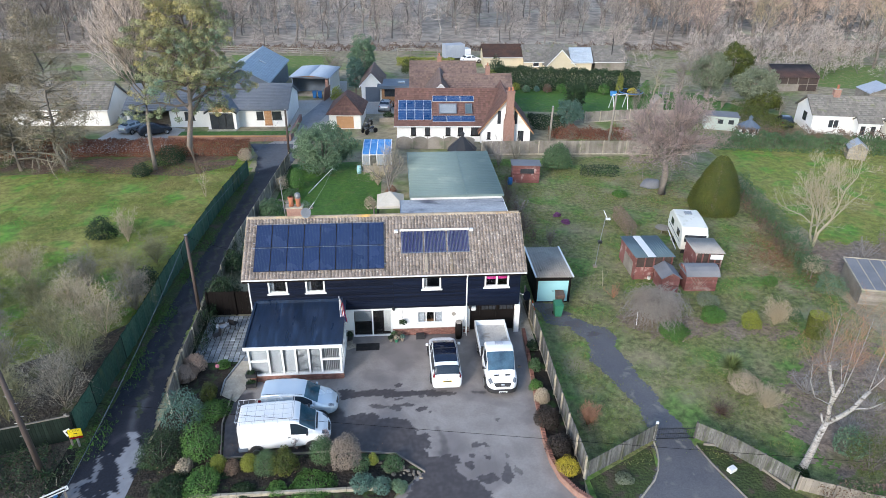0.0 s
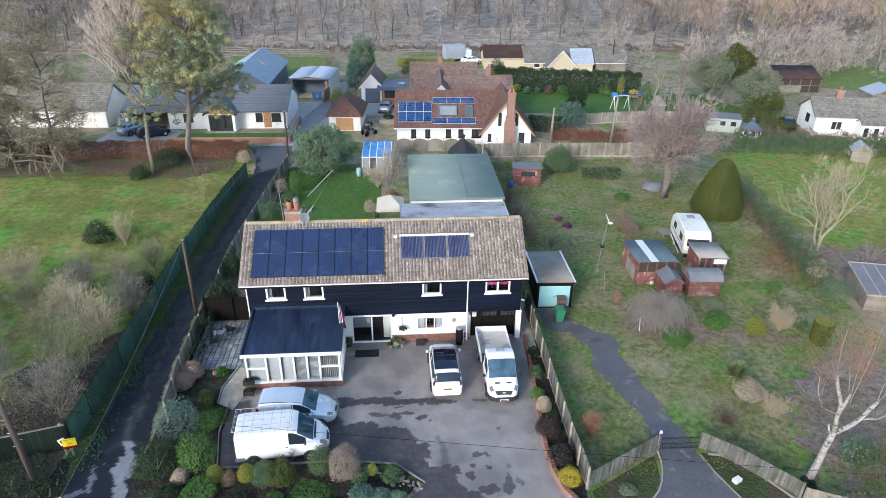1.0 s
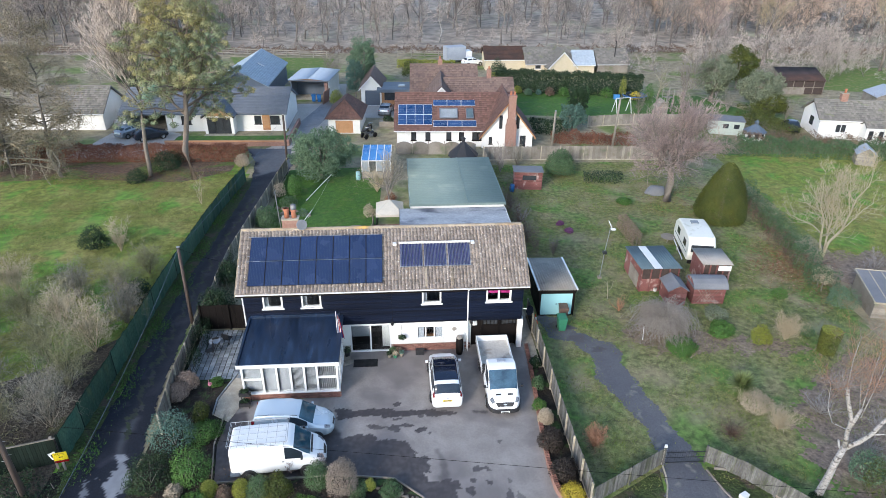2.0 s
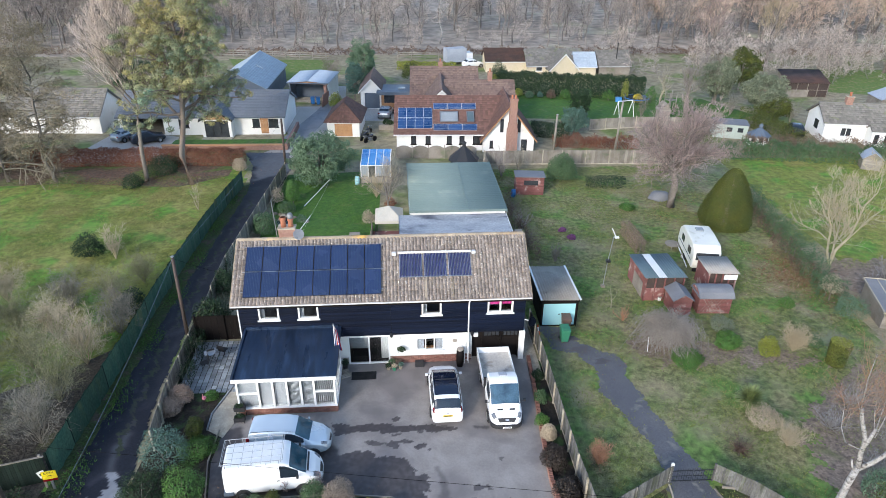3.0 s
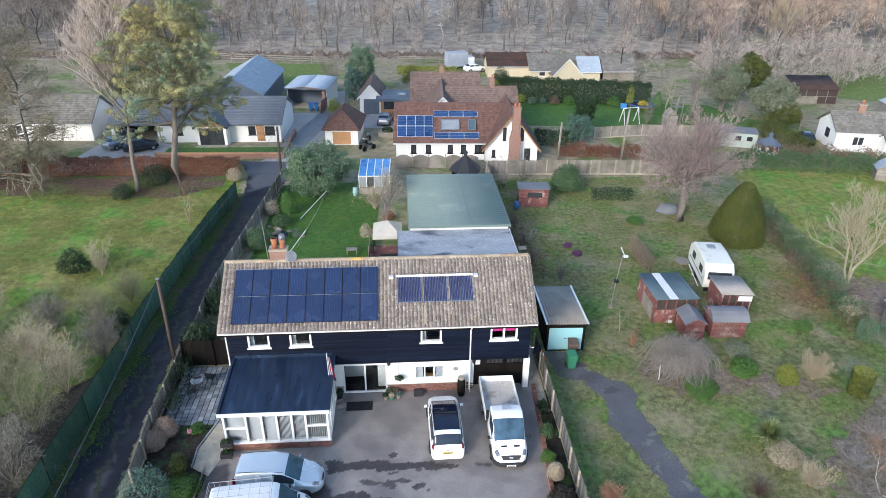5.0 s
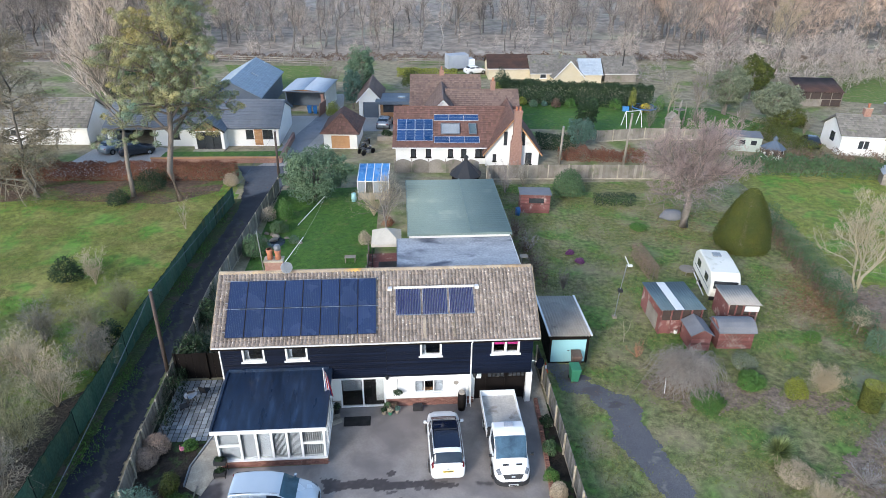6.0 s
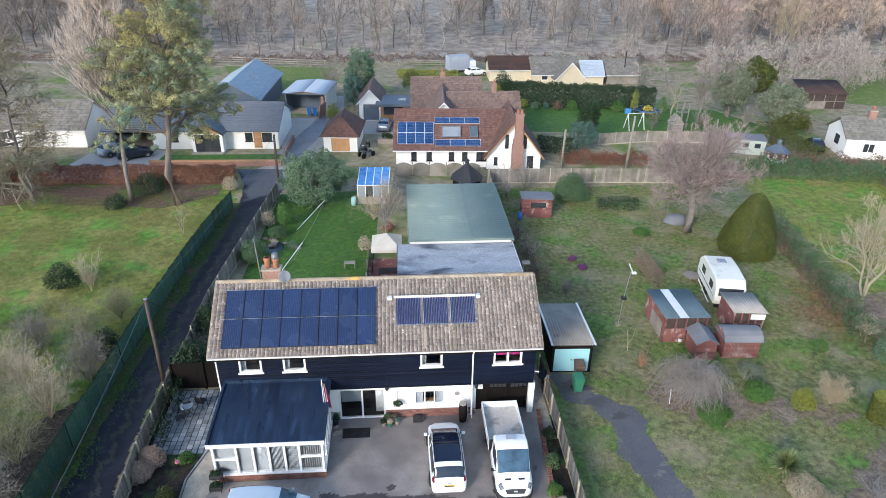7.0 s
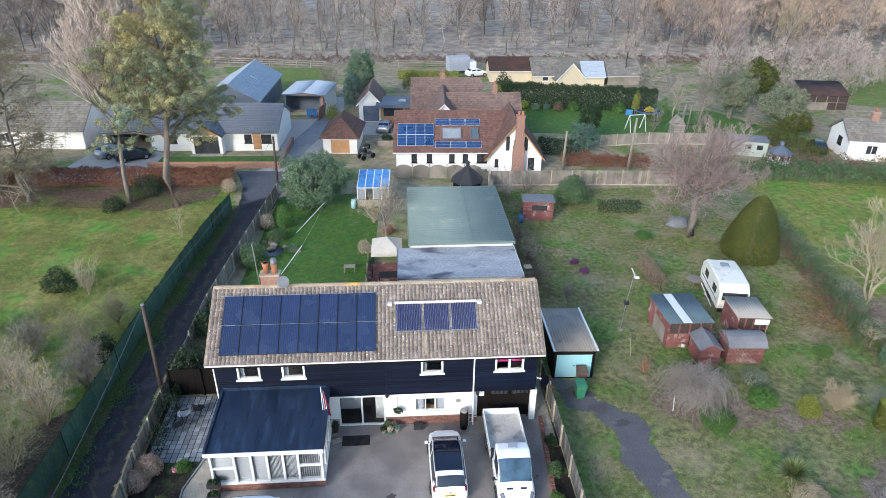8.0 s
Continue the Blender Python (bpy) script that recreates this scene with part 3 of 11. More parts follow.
def crown_mesh(name, rng, n, radii, size, lumps=9, lump=0.35, flat=0.6, stretch=1.7):
    p, d = blob_points(rng, n, radii, lumps, 0.72, lump)
    p[:, 2] = np.maximum(p[:, 2] + radii[2] * 0.22, 0.03)
    return arrays(name, *leaves(rng, p, size, d, flat, stretch))


def shrub(name, x, y, w, h, kind, label, n=900, size=0.09, d=None, category="shrub", lump=0.35, group="", z=0.0, seed=None, stretch=1.7, flat=0.6):
    """A leafy bush: a few stems and a dense, lumpy crown of separate leaves."""
    rng = np.random.default_rng(seed if seed is not None else int(abs(x * 137 + y * 311)) + 7)
    t = thing(name, x, y, z, 0, label, category, group)
    bm = bmesh.new()
    for i in range(4):
        a = i * 1.6
        rod([(0.04 * math.cos(a), 0.04 * math.sin(a), 0), (0.2 * w * math.cos(a), 0.2 * w * math.sin(a), h * 0.55)], [0.025, 0.012], 5, bm)
    part("stem", bm, "bark", t)
    part("crown", crown_mesh("crown", rng, int(n * 1.7), (w / 2, (d or w) / 2, h * 0.82), size * 0.78, 10, lump, flat, stretch), kind, t)
    return t


def clumps(rng, centres, dirs, r, per, size, squash=0.8, stretch=1.7, flat=0.55):
    """Leaves gathered in tight rounded sprays round centres that face along dirs."""
    m = len(centres)
    d = unit(rng.normal(size=(m, per, 3)) + 0.55 * dirs[:, None])
    rr = r * rng.uniform(0.65, 1.3, (m, 1, 1)) * rng.uniform(0.55, 1.0, (m, per, 1))
    p = centres[:, None] + d * rr * np.array([1, 1, squash])
    return leaves(rng, p.reshape(-1, 3), size, d.reshape(-1, 3), flat, stretch)


def clump_tree(name, x, y, w, h, kind, label, count, r, per, size, seed, d=None, base=0.08, category="tree", lump=0.4, stretch=1.7):
    """An evergreen whose crown is built of many rounded leafy sprays with gaps between them, over a few real limbs."""
    rng = np.random.default_rng(seed)
    t = thing(name, x, y, 0, 0, label, category)
    rad = np.array([w / 2 - r * 0.6, (d or w) / 2 - r * 0.6, h * (1 - base) / 2 - r * 0.5])
    mid = np.array([0, 0, h * (1 + base) / 2])
    v = unit(rng.normal(size=(count, 3)))
    lobes = unit(rng.normal(size=(11, 3)))
    k = (1 - lump + lump * np.clip(np.max(v @ lobes.T, 1), 0, 1) ** 3) * rng.uniform(0.62, 1.0, count)
    c = mid + v * k[:, None] * rad
    c[:, 2] = np.maximum(c[:, 2], 0.45 * r)
    bm = bmesh.new()
    rod([(0, 0, 0), (0.05, 0, h * 0.35), (0, 0.05, h * 0.7)], [0.04 * h ** 0.8, 0.03 * h ** 0.8, 0.02], 8, bm)
    for q in lobes[:8]:
        e = mid + q * rad * 0.55
        rod([(0, 0, h * 0.2), (e[0] * 0.5, e[1] * 0.5, h * 0.2 + (e[2] - h * 0.2) * 0.6), tuple(e)], [0.018 * h ** 0.8, 0.012 * h ** 0.8, 0.012], 5, bm)
    part("trunk", bm, "bark", t)
    part("crown", arrays("crown", *clumps(rng, c, v, r, per, size, stretch=stretch)), kind, t)
    return t


def bare_tree(name, x, y, h, label, twig="twig", bark="bark", trunk=0.2, spread=0.8, counts=(9, 6, 5, 4), seed=1, lean=(0, 0), category="tree", first=0.3, up=0.35,
              droop=0.0, tip=0.012, ratio=0.62, group="", angle=0.9, wob=0.18, fine=2):
    rng = np.random.default_rng(seed)
    t = thing(name, x, y, 0, 0, label, category, group)
    g = grow(rng, h * 0.8, trunk, spread, len(counts), counts, first, up, lean, tip, ratio, droop, angle=angle, wob=wob, fine=fine)
    part("trunk", trunk_of(g), bark, t, smooth=True)
    part("branchwork", arrays("branchwork", *twigs(g[1:3], (6, 4))), bark, t)
    if len(g) > 3:
        part("crown", arrays("crown", *twigs(g[3:], (3, 2) if len(g) > 4 else (2,))), twig, t)
    return t


def bare_shrub(name, x, y, w, h, label, twig="twig", stems=9, counts=(7, 5), seed=1, category="shrub", up=0.3, droop=0.0, tip=0.012, group="", r=0.03, spread=0.6):
    """A leafless bush: many stems from the ground, each with twigs."""
    rng = np.random.default_rng(seed)
    t = thing(name, x, y, 0, 0, label, category, group)
    pieces = []
    for i in range(stems):
        a = 2 * math.pi * (i + rng.random()) / stems
        k = rng.uniform(0.15, 0.95)
        g = grow(rng, h * rng.uniform(0.6, 0.9), r, spread, len(counts), counts, 0.15, up, (math.cos(a) * w * 0.36 * k, math.sin(a) * w * 0.36 * k), tip, 0.6, droop, 3, fine=1)
        whole = len(counts) < 3
        pieces.append(twigs(g if whole else g[:-1], (4, 2, 2, 2)))
        if not whole:
            pieces.append(spikes(g[-1], rng))
    part("twig_crown", arrays("twig_crown", *joined(pieces)), twig, t)
    return t

# ---- the ground and what is laid on it ----
bm = bmesh.new()
bmesh.ops.create_grid(bm, x_segments=8, y_segments=8, size=900)
solid("ground", bm, "earth", "dull green and brown winter ground", "ground", kind="structure")


sheet("paddock_east", [(45.5, 5), (80, 0), (80, 34), (46.5, 36)], 0.012, "meadow", "rough green kitchen garden grass", "lawn")
sheet("back_lawn", [(-2.6, 15), (7.6, 15), (7.8, 30), (5.5, 33.5), (-2.2, 33)], 0.012, "lush_lawn", "bright green mown back lawn", "lawn")
sheet("far_lawn", [(25.5, 53), (34, 52), (56, 50.2), (60, 53), (56, 62), (27, 66)], 0.012, "lush_lawn", "green mown lawn behind the bungalow", "lawn")
sheet("far_green_west", [(-16, 77), (-3, 74), (-2, 92), (-22, 94)], 0.012, "moss_grass", "small green lawn by the rail fence", "lawn")
sheet("far_green_east", [(76, 66), (120, 50), (120, 78), (84, 82)], 0.012, "moss_grass", "far green lawn at the edge of the wood", "lawn")
sheet("woodland_floor", [(-300, 97), (300, 97), (600, 800), (-600, 800)], 0.01, "woodland_floor", "brown leaf-strewn floor of the bare wood", "ground")
sheet("litter_west", [(-45, 30.5), (-24, 31.5), (-13, 30), (-8.5, 33), (-8.5, 36.5), (-45, 37)], 0.018, "leaf_mould", "rusty fallen leaves under the trees", "ground")
sheet("forecourt_north", [(-7.2, 38.5), (-3, 36), (0, 41), (0.5, 48), (4.5, 52.5), (11.5, 52.5), (11.5, 59), (4.6, 59), (2, 62), (1.5, 72), (-1, 72), (-1.2, 60), (-7.5, 60), (-4.2, 47), (-4.2, 43)], 0.02, "gravel",
      "pale gravel forecourt between the bungalows", "drive")
sheet("forecourt_strip", [(-0.1, 66.5), (1.15, 64.9), (0.35, 54.1), (-1.0, 48), (-1.9, 44.0), (-4.0, 39.8), (-5.0, 44.2), (-3.5, 50.2), (-1.9, 57.0)], 0.026, "worn_asphalt", "grey tarmac strip between the bungalows", "drive")
sheet("parking_west", [(-28, 37.8), (-17, 38), (-17.5, 46.5), (-21, 48.5), (-26, 49)], 0.02, "gravel", "grey gravel parking bay", "drive")
lane_left = [(-7.2, -40), (-7.1, -12), (-7.1, -8), (-7.0, -3), (-6.9, 4), (-6.7, 10), (-6.3, 16), (-5.8, 24), (-5.6, 29), (-6.5, 36), (-8.2, 40.3)]
lane_right = [(-3.1, 40.1), (-2.1, 35.1), (-2.4, 31), (-3.4, 22), (-4.5, 12), (-4.9, 5), (-4.75, -2), (-4.35, -6), (-3.95, -9.4), (-3.2, -12), (-3.0, -40)]
drive = [(17.5, 0.4), (5.9, 0.4), (5.9, -4.2), (0.0, -4.2), (-0.6, -5.3), (-0.6, -7.6), (0.0, -10.4), (6.0, -10.4), (9.0, -11.0), (10.2, -11.9), (8.9, -13.3),
         (8.6, -15), (8.5, -20), (21, -20), (19.9, -16.0), (18.0, -14.1), (17.0, -12.6), (16.95, -10.5), (17.05, -8.2), (17.35, -4), (17.5, -1)]


def within(points, px, py):
    """Which of the places (px, py) lie inside an outline."""
    inside = np.zeros(px.shape, bool)
    for (ax, ay), (bx, by) in zip(points, points[1:] + points[:1]):
        if ay != by:
            inside ^= ((ay > py) != (by > py)) & (px < (bx - ax) * (py - ay) / (by - ay) + ax)
    return inside


def wander(X, Y, seed, wob):
    """Places shifted by several scales of waves, for ragged outlines."""
    dx = sum(np.sin(X * f + Y * f * 1.3 + seed * k) / k for k, f in ((1, 2.1), (2, 5.3), (3, 11.0), (4, 23.0))) * wob
    dy = sum(np.sin(Y * f - X * f * 0.8 + seed * k * 1.7) / k for k, f in ((1, 2.7), (2, 6.1), (3, 12.5), (4, 26.0))) * wob
    return X + dx, Y + dy


def soften(a, times):
    for _ in range(times):
        b = np.pad(a, 1, mode="edge")
        a = (b[:-2, 1:-1] + b[2:, 1:-1] + b[1:-1, :-2] + b[1:-1, 2:] + 2 * a) / 6
    return a


def surfaced(name, outline, z, material, label, category, cell=0.08, edge=0.0, attribute="", patches=()):
    """A piece of paving as a fine grid with a ragged edge; patches: (outline, strength, raggedness, softness), kept as a value on the mesh."""
    q = np.array(outline)
    X, Y = np.meshgrid(np.arange(q[:, 0].min() - 0.3, q[:, 0].max() + 0.3, cell), np.arange(q[:, 1].min() - 0.3, q[:, 1].max() + 0.3, cell), indexing="ij")
    cx, cy = wander(X[:-1, :-1] + cell / 2, Y[:-1, :-1] + cell / 2, 3, edge)
    i, j = np.nonzero(within(outline, cx, cy))
    n = X.shape[1]
    f = np.stack([i * n + j, (i + 1) * n + j, (i + 1) * n + j + 1, i * n + j + 1], 1)
    used, inv = np.unique(f, return_inverse=True)
    me = arrays(name, np.stack([X.ravel(), Y.ravel(), np.full(X.size, z)], 1)[used], inv.reshape(-1, 4))
    if attribute:
        total = np.zeros(X.shape)
        for k, (points, strength, wob, soft) in enumerate(patches):
            total = np.maximum(total, strength * soften(within(points, *wander(X, Y, k * 1.3 + 2, wob)).astype(float), soft))
        speckle = np.random.default_rng(6).random(X.shape)
        total = total * (0.72 + 0.55 * soften(speckle, 2))
        me.attributes.new(attribute, "FLOAT", "POINT").data.foreach_set("value", np.clip(total, 0, 1).ravel()[used].astype(np.float32))
    return solid(name, me, material, label, category, kind="structure")


def blot(x, y, w, h, seed=1):
    a = [2 * math.pi * k / 14 for k in range(14)]
    return [(x + w * math.cos(t) * (1 + 0.25 * math.sin(2 * t + seed)), y + h * math.sin(t) * (1 + 0.25 * math.cos(3 * t + seed))) for t in a]


WET_AND_DARKER = [
    ([(5.3, -7.3), (6.3, -7.45), (7.1, -7.3), (8.0, -7.6), (9.1, -7.7), (9.75, -8.2), (10.1, -8.9), (10.65, -9.1), (10.7, -10.4), (11.4, -10.7), (12.05, -10.9), (12.3, -11.7), (12.55, -12.4), (13.2, -12.6), (13.7, -13.2), (13.6, -20), (8.5, -20),
      (8.9, -14), (10.3, -12), (9.0, -11), (6, -10.4), (0, -10.4), (-0.6, -8), (0.5, -7.4), (4.5, -7.9)], 0.95, 0.16, 0),
    ([(5.7, -5.2), (7.05, -5.3), (8.7, -5.4), (10.5, -5.6), (12.75, -5.8), (12.6, -5.98), (11.0, -6.1), (8.7, -5.98), (7.1, -5.95), (5.8, -6.0)], 1.0, 0.09, 0),
    ([(-0.6, -5.2), (0.6, -5.2), (1.2, -6.6), (5.6, -6.4), (6.2, -7.6), (5.0, -10.4), (0.0, -10.4), (-0.6, -7.6)], 0.95, 0.1, 2),
    ([(13.4, -5.78), (14.4, -5.8), (14.4, -6.02), (13.4, -5.98)], 0.9, 0.05, 1),
    ([(11.2, -8.6), (11.5, -8.6), (11.8, -11.0), (11.4, -11.0)], 0.55, 0.1, 2),
    # three faint, blurred patches that darken the drive towards the house
    ([(14.3, -5.9), (15.4, -6.3), (16.9, -6.0), (17.2, -3), (17.2, 0.3), (14.0, 0.3)], 0.35, 0.1, 8),
    ([(11.0, 0.3), (13.2, 0.3), (13.2, -1.2), (11.2, -1.0)], 0.4, 0.1, 6),
    ([(5.9, 0.3), (9.5, 0.3), (9.3, -0.6), (6.3, -1.8)], 0.35, 0.1, 6),
]
WET_AND_DARKER += [(blot(x, y, w, h, k), g, 0.07, 0) for k, (x, y, w, h, g) in enumerate([
    (9.15, -5.0, 0.27, 0.2, 1), (9.2, -6.25, 0.22, 0.12, 0.8), (8.1, -6.75, 0.5, 0.15, 0.8), (9.5, -6.7, 0.6, 0.16, 0.85), (8.9, -7.0, 0.4, 0.2, 0.8), (10.5, -6.05, 0.25, 0.14, 0.8), (10.45, -7.2, 0.3, 0.22, 0.95), (10.9, -7.45, 0.14, 0.1, 0.8),
    (13.2, -10.0, 0.2, 0.17, 0.85), (13.75, -10.1, 0.24, 0.1, 0.8), (12.9, -10.85, 0.2, 0.16, 0.85), (13.8, -11.0, 0.26, 0.18, 0.85), (14.6, -8.3, 0.14, 0.16, 0.7), (14.7, -10.9, 0.12, 0.16, 0.6), (14.6, -12.2, 0.22, 0.75, 0.8), (15.1, -11.9, 0.2, 0.3, 0.6),
    (13.6, -12.35, 0.5, 0.35, 0.9), (12.7, -11.4, 0.3, 0.3, 0.9), (11.9, -5.7, 0.3, 0.12, 0.6)])]
r = np.random.default_rng(12)
BARE = [(blot(20.6 + a * 3.5 + r.uniform(-0.7, 0.7), -7 + c * 3.7 + r.uniform(-0.7, 0.7), r.uniform(0.5, 1.5), r.uniform(0.4, 1.2), a + c), r.uniform(0.35, 0.9), 0.5, 2) for a in range(7) for c in range(11)]
surfaced("garden_east", [(18.4, -13), (18.4, 33.5), (35, 33.8), (44, 31), (45, 20), (42, 5), (41, -12), (33, -16), (18.6, -16)], 0.012, "rough_lawn", "patchy worn winter lawn", "lawn", 0.28, 0.0, "bare", BARE)
THIN = [(blot(-23 + a * 3.7 + r.uniform(-1, 1), 7 + c * 3.6 + r.uniform(-1, 1), r.uniform(0.8, 2.4), r.uniform(0.5, 1.2), a + c), r.uniform(0.2, 0.7), 0.6, 3) for a in range(5) for c in range(7)]
surfaced("meadow_west", [(-60, -40), (-8.0, -40), (-7.8, -10), (-7.8, 8), (-7.3, 20), (-6.4, 31), (-7, 35), (-60, 36)], 0.012, "meadow", "mossy green meadow grass beside the lane", "lawn", 0.5, 0.0, "bare", THIN)
surfaced("drive", drive, 0.03, "tarmac_drive", "grey-brown tarmac drive with damp patches", "drive", 0.07, 0.0, "damp", WET_AND_DARKER)
WORN_AND_SHEEN = [([(-5.3, -8.0), (-4.9, -7.9), (-4.45, -9.0), (-4.0, -11.0), (-3.5, -12.4), (-3.4, -16), (-4.6, -16), (-4.65, -12.3), (-4.9, -10.5), (-5.2, -9.2)], 0.8, 0.2, 0),
        ([(-6.0, -9.6), (-5.8, -9.8), (-6.0, -11.0), (-6.6, -12.3), (-7.0, -12.3), (-6.4, -11.0)], 0.5, 0.22, 0), ([(-6.9, -11.9), (-6.3, -11.6), (-5.6, -12.6), (-6.2, -15), (-7.0, -15)], 0.4, 0.28, 0),
        ([(-5.6, -5.0), (-5.3, -5.0), (-5.2, -8.2), (-5.6, -8.2)], 0.2, 0.14, 4), ([(-4.6, -3.0), (-4.9, 3), (-5.0, 9), (-5.3, 9), (-5.3, 3), (-5.0, -3)], 0.05, 0.1, 6),
        # the last patch here paints the wet sheen at the top of the lane
        ([(-6.4, -3.0), (-6.3, 9), (-5.9, 20), (-5.3, 28), (-5.7, 28), (-6.2, 20), (-6.6, 9), (-6.7, -3)], 0.06, 0.1, 6), ([(-8.2, 41), (-6.0, 34.5), (-5.4, 31.5), (-2.4, 33.5), (-2.1, 37), (-3.0, 41)], 0.3, 0.25, 6)]
surfaced("lane", lane_left[::-1] + lane_right[::-1], 0.03, "asphalt_lane", "worn dark asphalt lane with a grassy crown", "road", 0.1, 0.05, "worn", WORN_AND_SHEEN)
surfaced("garden_path", [(19.0, 3.4), (20.6, 3.4), (21.2, 1.6), (22.3, 0.7), (23.4, 0.0), (23.7, -0.7), (23.35, -1.9), (23.6, -3.6), (24.1, -6.3), (24.5, -8.6), (24.85, -9.7), (24.9, -10.9), (25.2, -12.3), (25.7, -13.7), (26.2, -16), (26.5, -24),
                         (20.5, -24), (20.7, -14.1), (21.85, -13), (22.5, -11.7), (22.72, -10.5), (22.9, -9.4), (22.8, -7.8), (22.35, -6.1), (21.3, -3.5), (21.7, -1.1), (20.7, 0.3), (19.3, 1.0)], 0.03,
         "path_tarmac", "mossy grey tarmac garden path with crumbling edges", "path", 0.1, 0.09)
sheet("terrace_base", [(-4.0, -2.2), (-0.2, -2.2), (-0.2, 3.0), (-4.0, 3.0)], 0.02, "soil", "dark ground under the terrace slabs", "ground")
sheet("front_bed", [(-4.0, -13), (-3.9, -6), (-3.9, -2.2), (-0.4, -2.2), (-0.2, -5.3), (-0.35, -7.6), (0.1, -10.1), (2, -10.3), (6.0, -10.1), (9.0, -10.5), (10.4, -11.7), (9, -13), (8.8, -13.4)], 0.035, "soil",
      "dark planted soil of the front bed", "flower bed")
sheet("side_bed", [(17.5, -0.2), (18.3, -0.2), (18.35, -12.7), (18.2, -13.6), (17.05, -12.5), (16.95, -8.2), (17.3, -3)], 0.04, "soil", "narrow planted bed along the fence", "flower bed")
sheet("gate_bed", [(18.8, -16), (21.3, -15), (22.2, -12.4), (22.5, -10.7), (18.6, -12.8)], 0.024, "verge_weeds", "mossy bed outside the fence", "flower bed")
sheet("verge_west", [(-8.1, -14), (-7.05, -14), (-7.0, -9), (-6.95, -3), (-6.85, 4), (-6.65, 10), (-6.25, 16), (-5.75, 24), (-5.55, 29), (-5.6, 31), (-6.5, 31), (-7.2, 22), (-7.8, 8), (-7.9, -8)], 0.02, "verge_weeds", "weedy green and brown verge of the lane", "verge")
sheet("concrete_path", [(-1.05, -5.3), (-0.15, -5.9), (0.3, -4.6), (0.3, -1.6), (-0.42, -1.6), (-1.1, -4.0)], 0.06, "concrete", "stained concrete path round the porch", "path", 0.05)
sheet("side_path", [(17.45, -2.2), (18.2, -2.2), (18.2, 4.5), (17.45, 4.5)], 0.05, "concrete", "concrete slab path beside the garage", "path", 0.04)

# damp patches where water has run across the drive
rng = np.random.default_rng(5)


def puddle(x, y, w, h, seed, z=0.034, material="damp_tarmac", label="dark damp patch on the tarmac"):
    r = np.random.default_rng(seed)
    k = 36
    a = np.linspace(0, 2 * np.pi, k, endpoint=False)
    s = 1 + 0.16 * np.sin(a * 2 + r.random() * 6) + 0.15 * np.sin(a * 3 + r.random() * 6) + 0.12 * np.sin(a * 5 + r.random() * 6) + 0.1 * np.sin(a * 8 + r.random() * 6) + r.normal(0, 0.06, k)
    bm = bmesh.new()
    mid = bm.verts.new((x, y, z))
    ring = [bm.verts.new((x + w * s[i] * math.cos(a[i]), y + h * s[i] * math.sin(a[i]), z)) for i in range(k)]
    for i in range(k):
        bm.faces.new((mid, ring[i], ring[(i + 1) % k]))
    name = "damp_patch"
    solid(name, bm, material, label, "patch", kind="structure")


for i, (x, y, w, h) in enumerate([(21.2, 0.7, 0.7, 0.35), (22.3, -0.6, 0.5, 0.25), (20.4, 2.1, 0.9, 0.5)]):
    puddle(x, y, w, h, i + 50, 0.035 + i * 0.004, "damp_tarmac", "dark wet patch on the garden path")

# brown sheet added in place of the twig haze of the birch's crown
surfaced("birch_litter", [(30.5, -12.5), (31.0, -9.0), (33.0, -5.5), (36.0, -3.5), (40, -2), (41, -13), (35, -14.5)], 0.036, "litter", "bare brown earth and leaves round the birch", "ground", 0.12, 0.5)
surfaced("shrub_bed", [(24.6, 1.0), (26.0, 2.0), (29.0, 1.4), (31.5, 0.0), (34.0, -0.5), (36.6, -1.0), (36.4, -1.8), (33.0, -1.7), (30.0, -1.0), (27.2, -1.3), (25.0, -0.4)], 0.03, "litter", "bare brown earth under the shrubs", "flower bed", 0.12, 0.45)
surfaced("thicket_floor", [(43.6, 9.5), (45, 11.5), (52, 11), (58, 8), (58, -2), (44, 3.5)], 0.03, "litter", "grey-brown leaf litter under the leafless shrubs", "ground", 0.14, 0.4)
sheet("gate_verge", [(25.0, -10.7), (26.6, -11.0), (27.4, -12.3), (28.4, -14.1), (32, -17), (26.6, -18), (25.75, -13.7), (25.25, -12.3)], 0.027, "verge_weeds", "mossy verge between the path and the low fence", "verge")
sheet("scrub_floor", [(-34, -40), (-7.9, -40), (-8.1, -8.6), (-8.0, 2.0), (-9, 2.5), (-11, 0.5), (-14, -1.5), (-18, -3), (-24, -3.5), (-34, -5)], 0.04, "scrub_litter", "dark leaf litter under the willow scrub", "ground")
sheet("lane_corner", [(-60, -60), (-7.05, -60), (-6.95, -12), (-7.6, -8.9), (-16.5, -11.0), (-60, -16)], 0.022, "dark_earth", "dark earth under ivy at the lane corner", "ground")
surfaced("lane_crown", [(-5.55, -7), (-5.25, -7), (-5.55, -2), (-5.75, 4), (-5.4, 14), (-4.5, 26), (-4.8, 26), (-5.65, 14), (-6.05, 4), (-5.85, -2)], 0.036, "crown_moss", "mossy strip along the crown of the lane", "verge", 0.07, 0.2)

# terrace slabs
base = thing("terrace", -2.1, 0.4, 0.02, 0, "weathered grey concrete slab terrace", "terrace", kind="structure")
slab_mesh = mesh_of(box(-0.136, 0.136, -0.136, 0.136, 0, 0.045, bevel=0.01), "slab")
slab_mesh.materials.append(MATS["slab"])
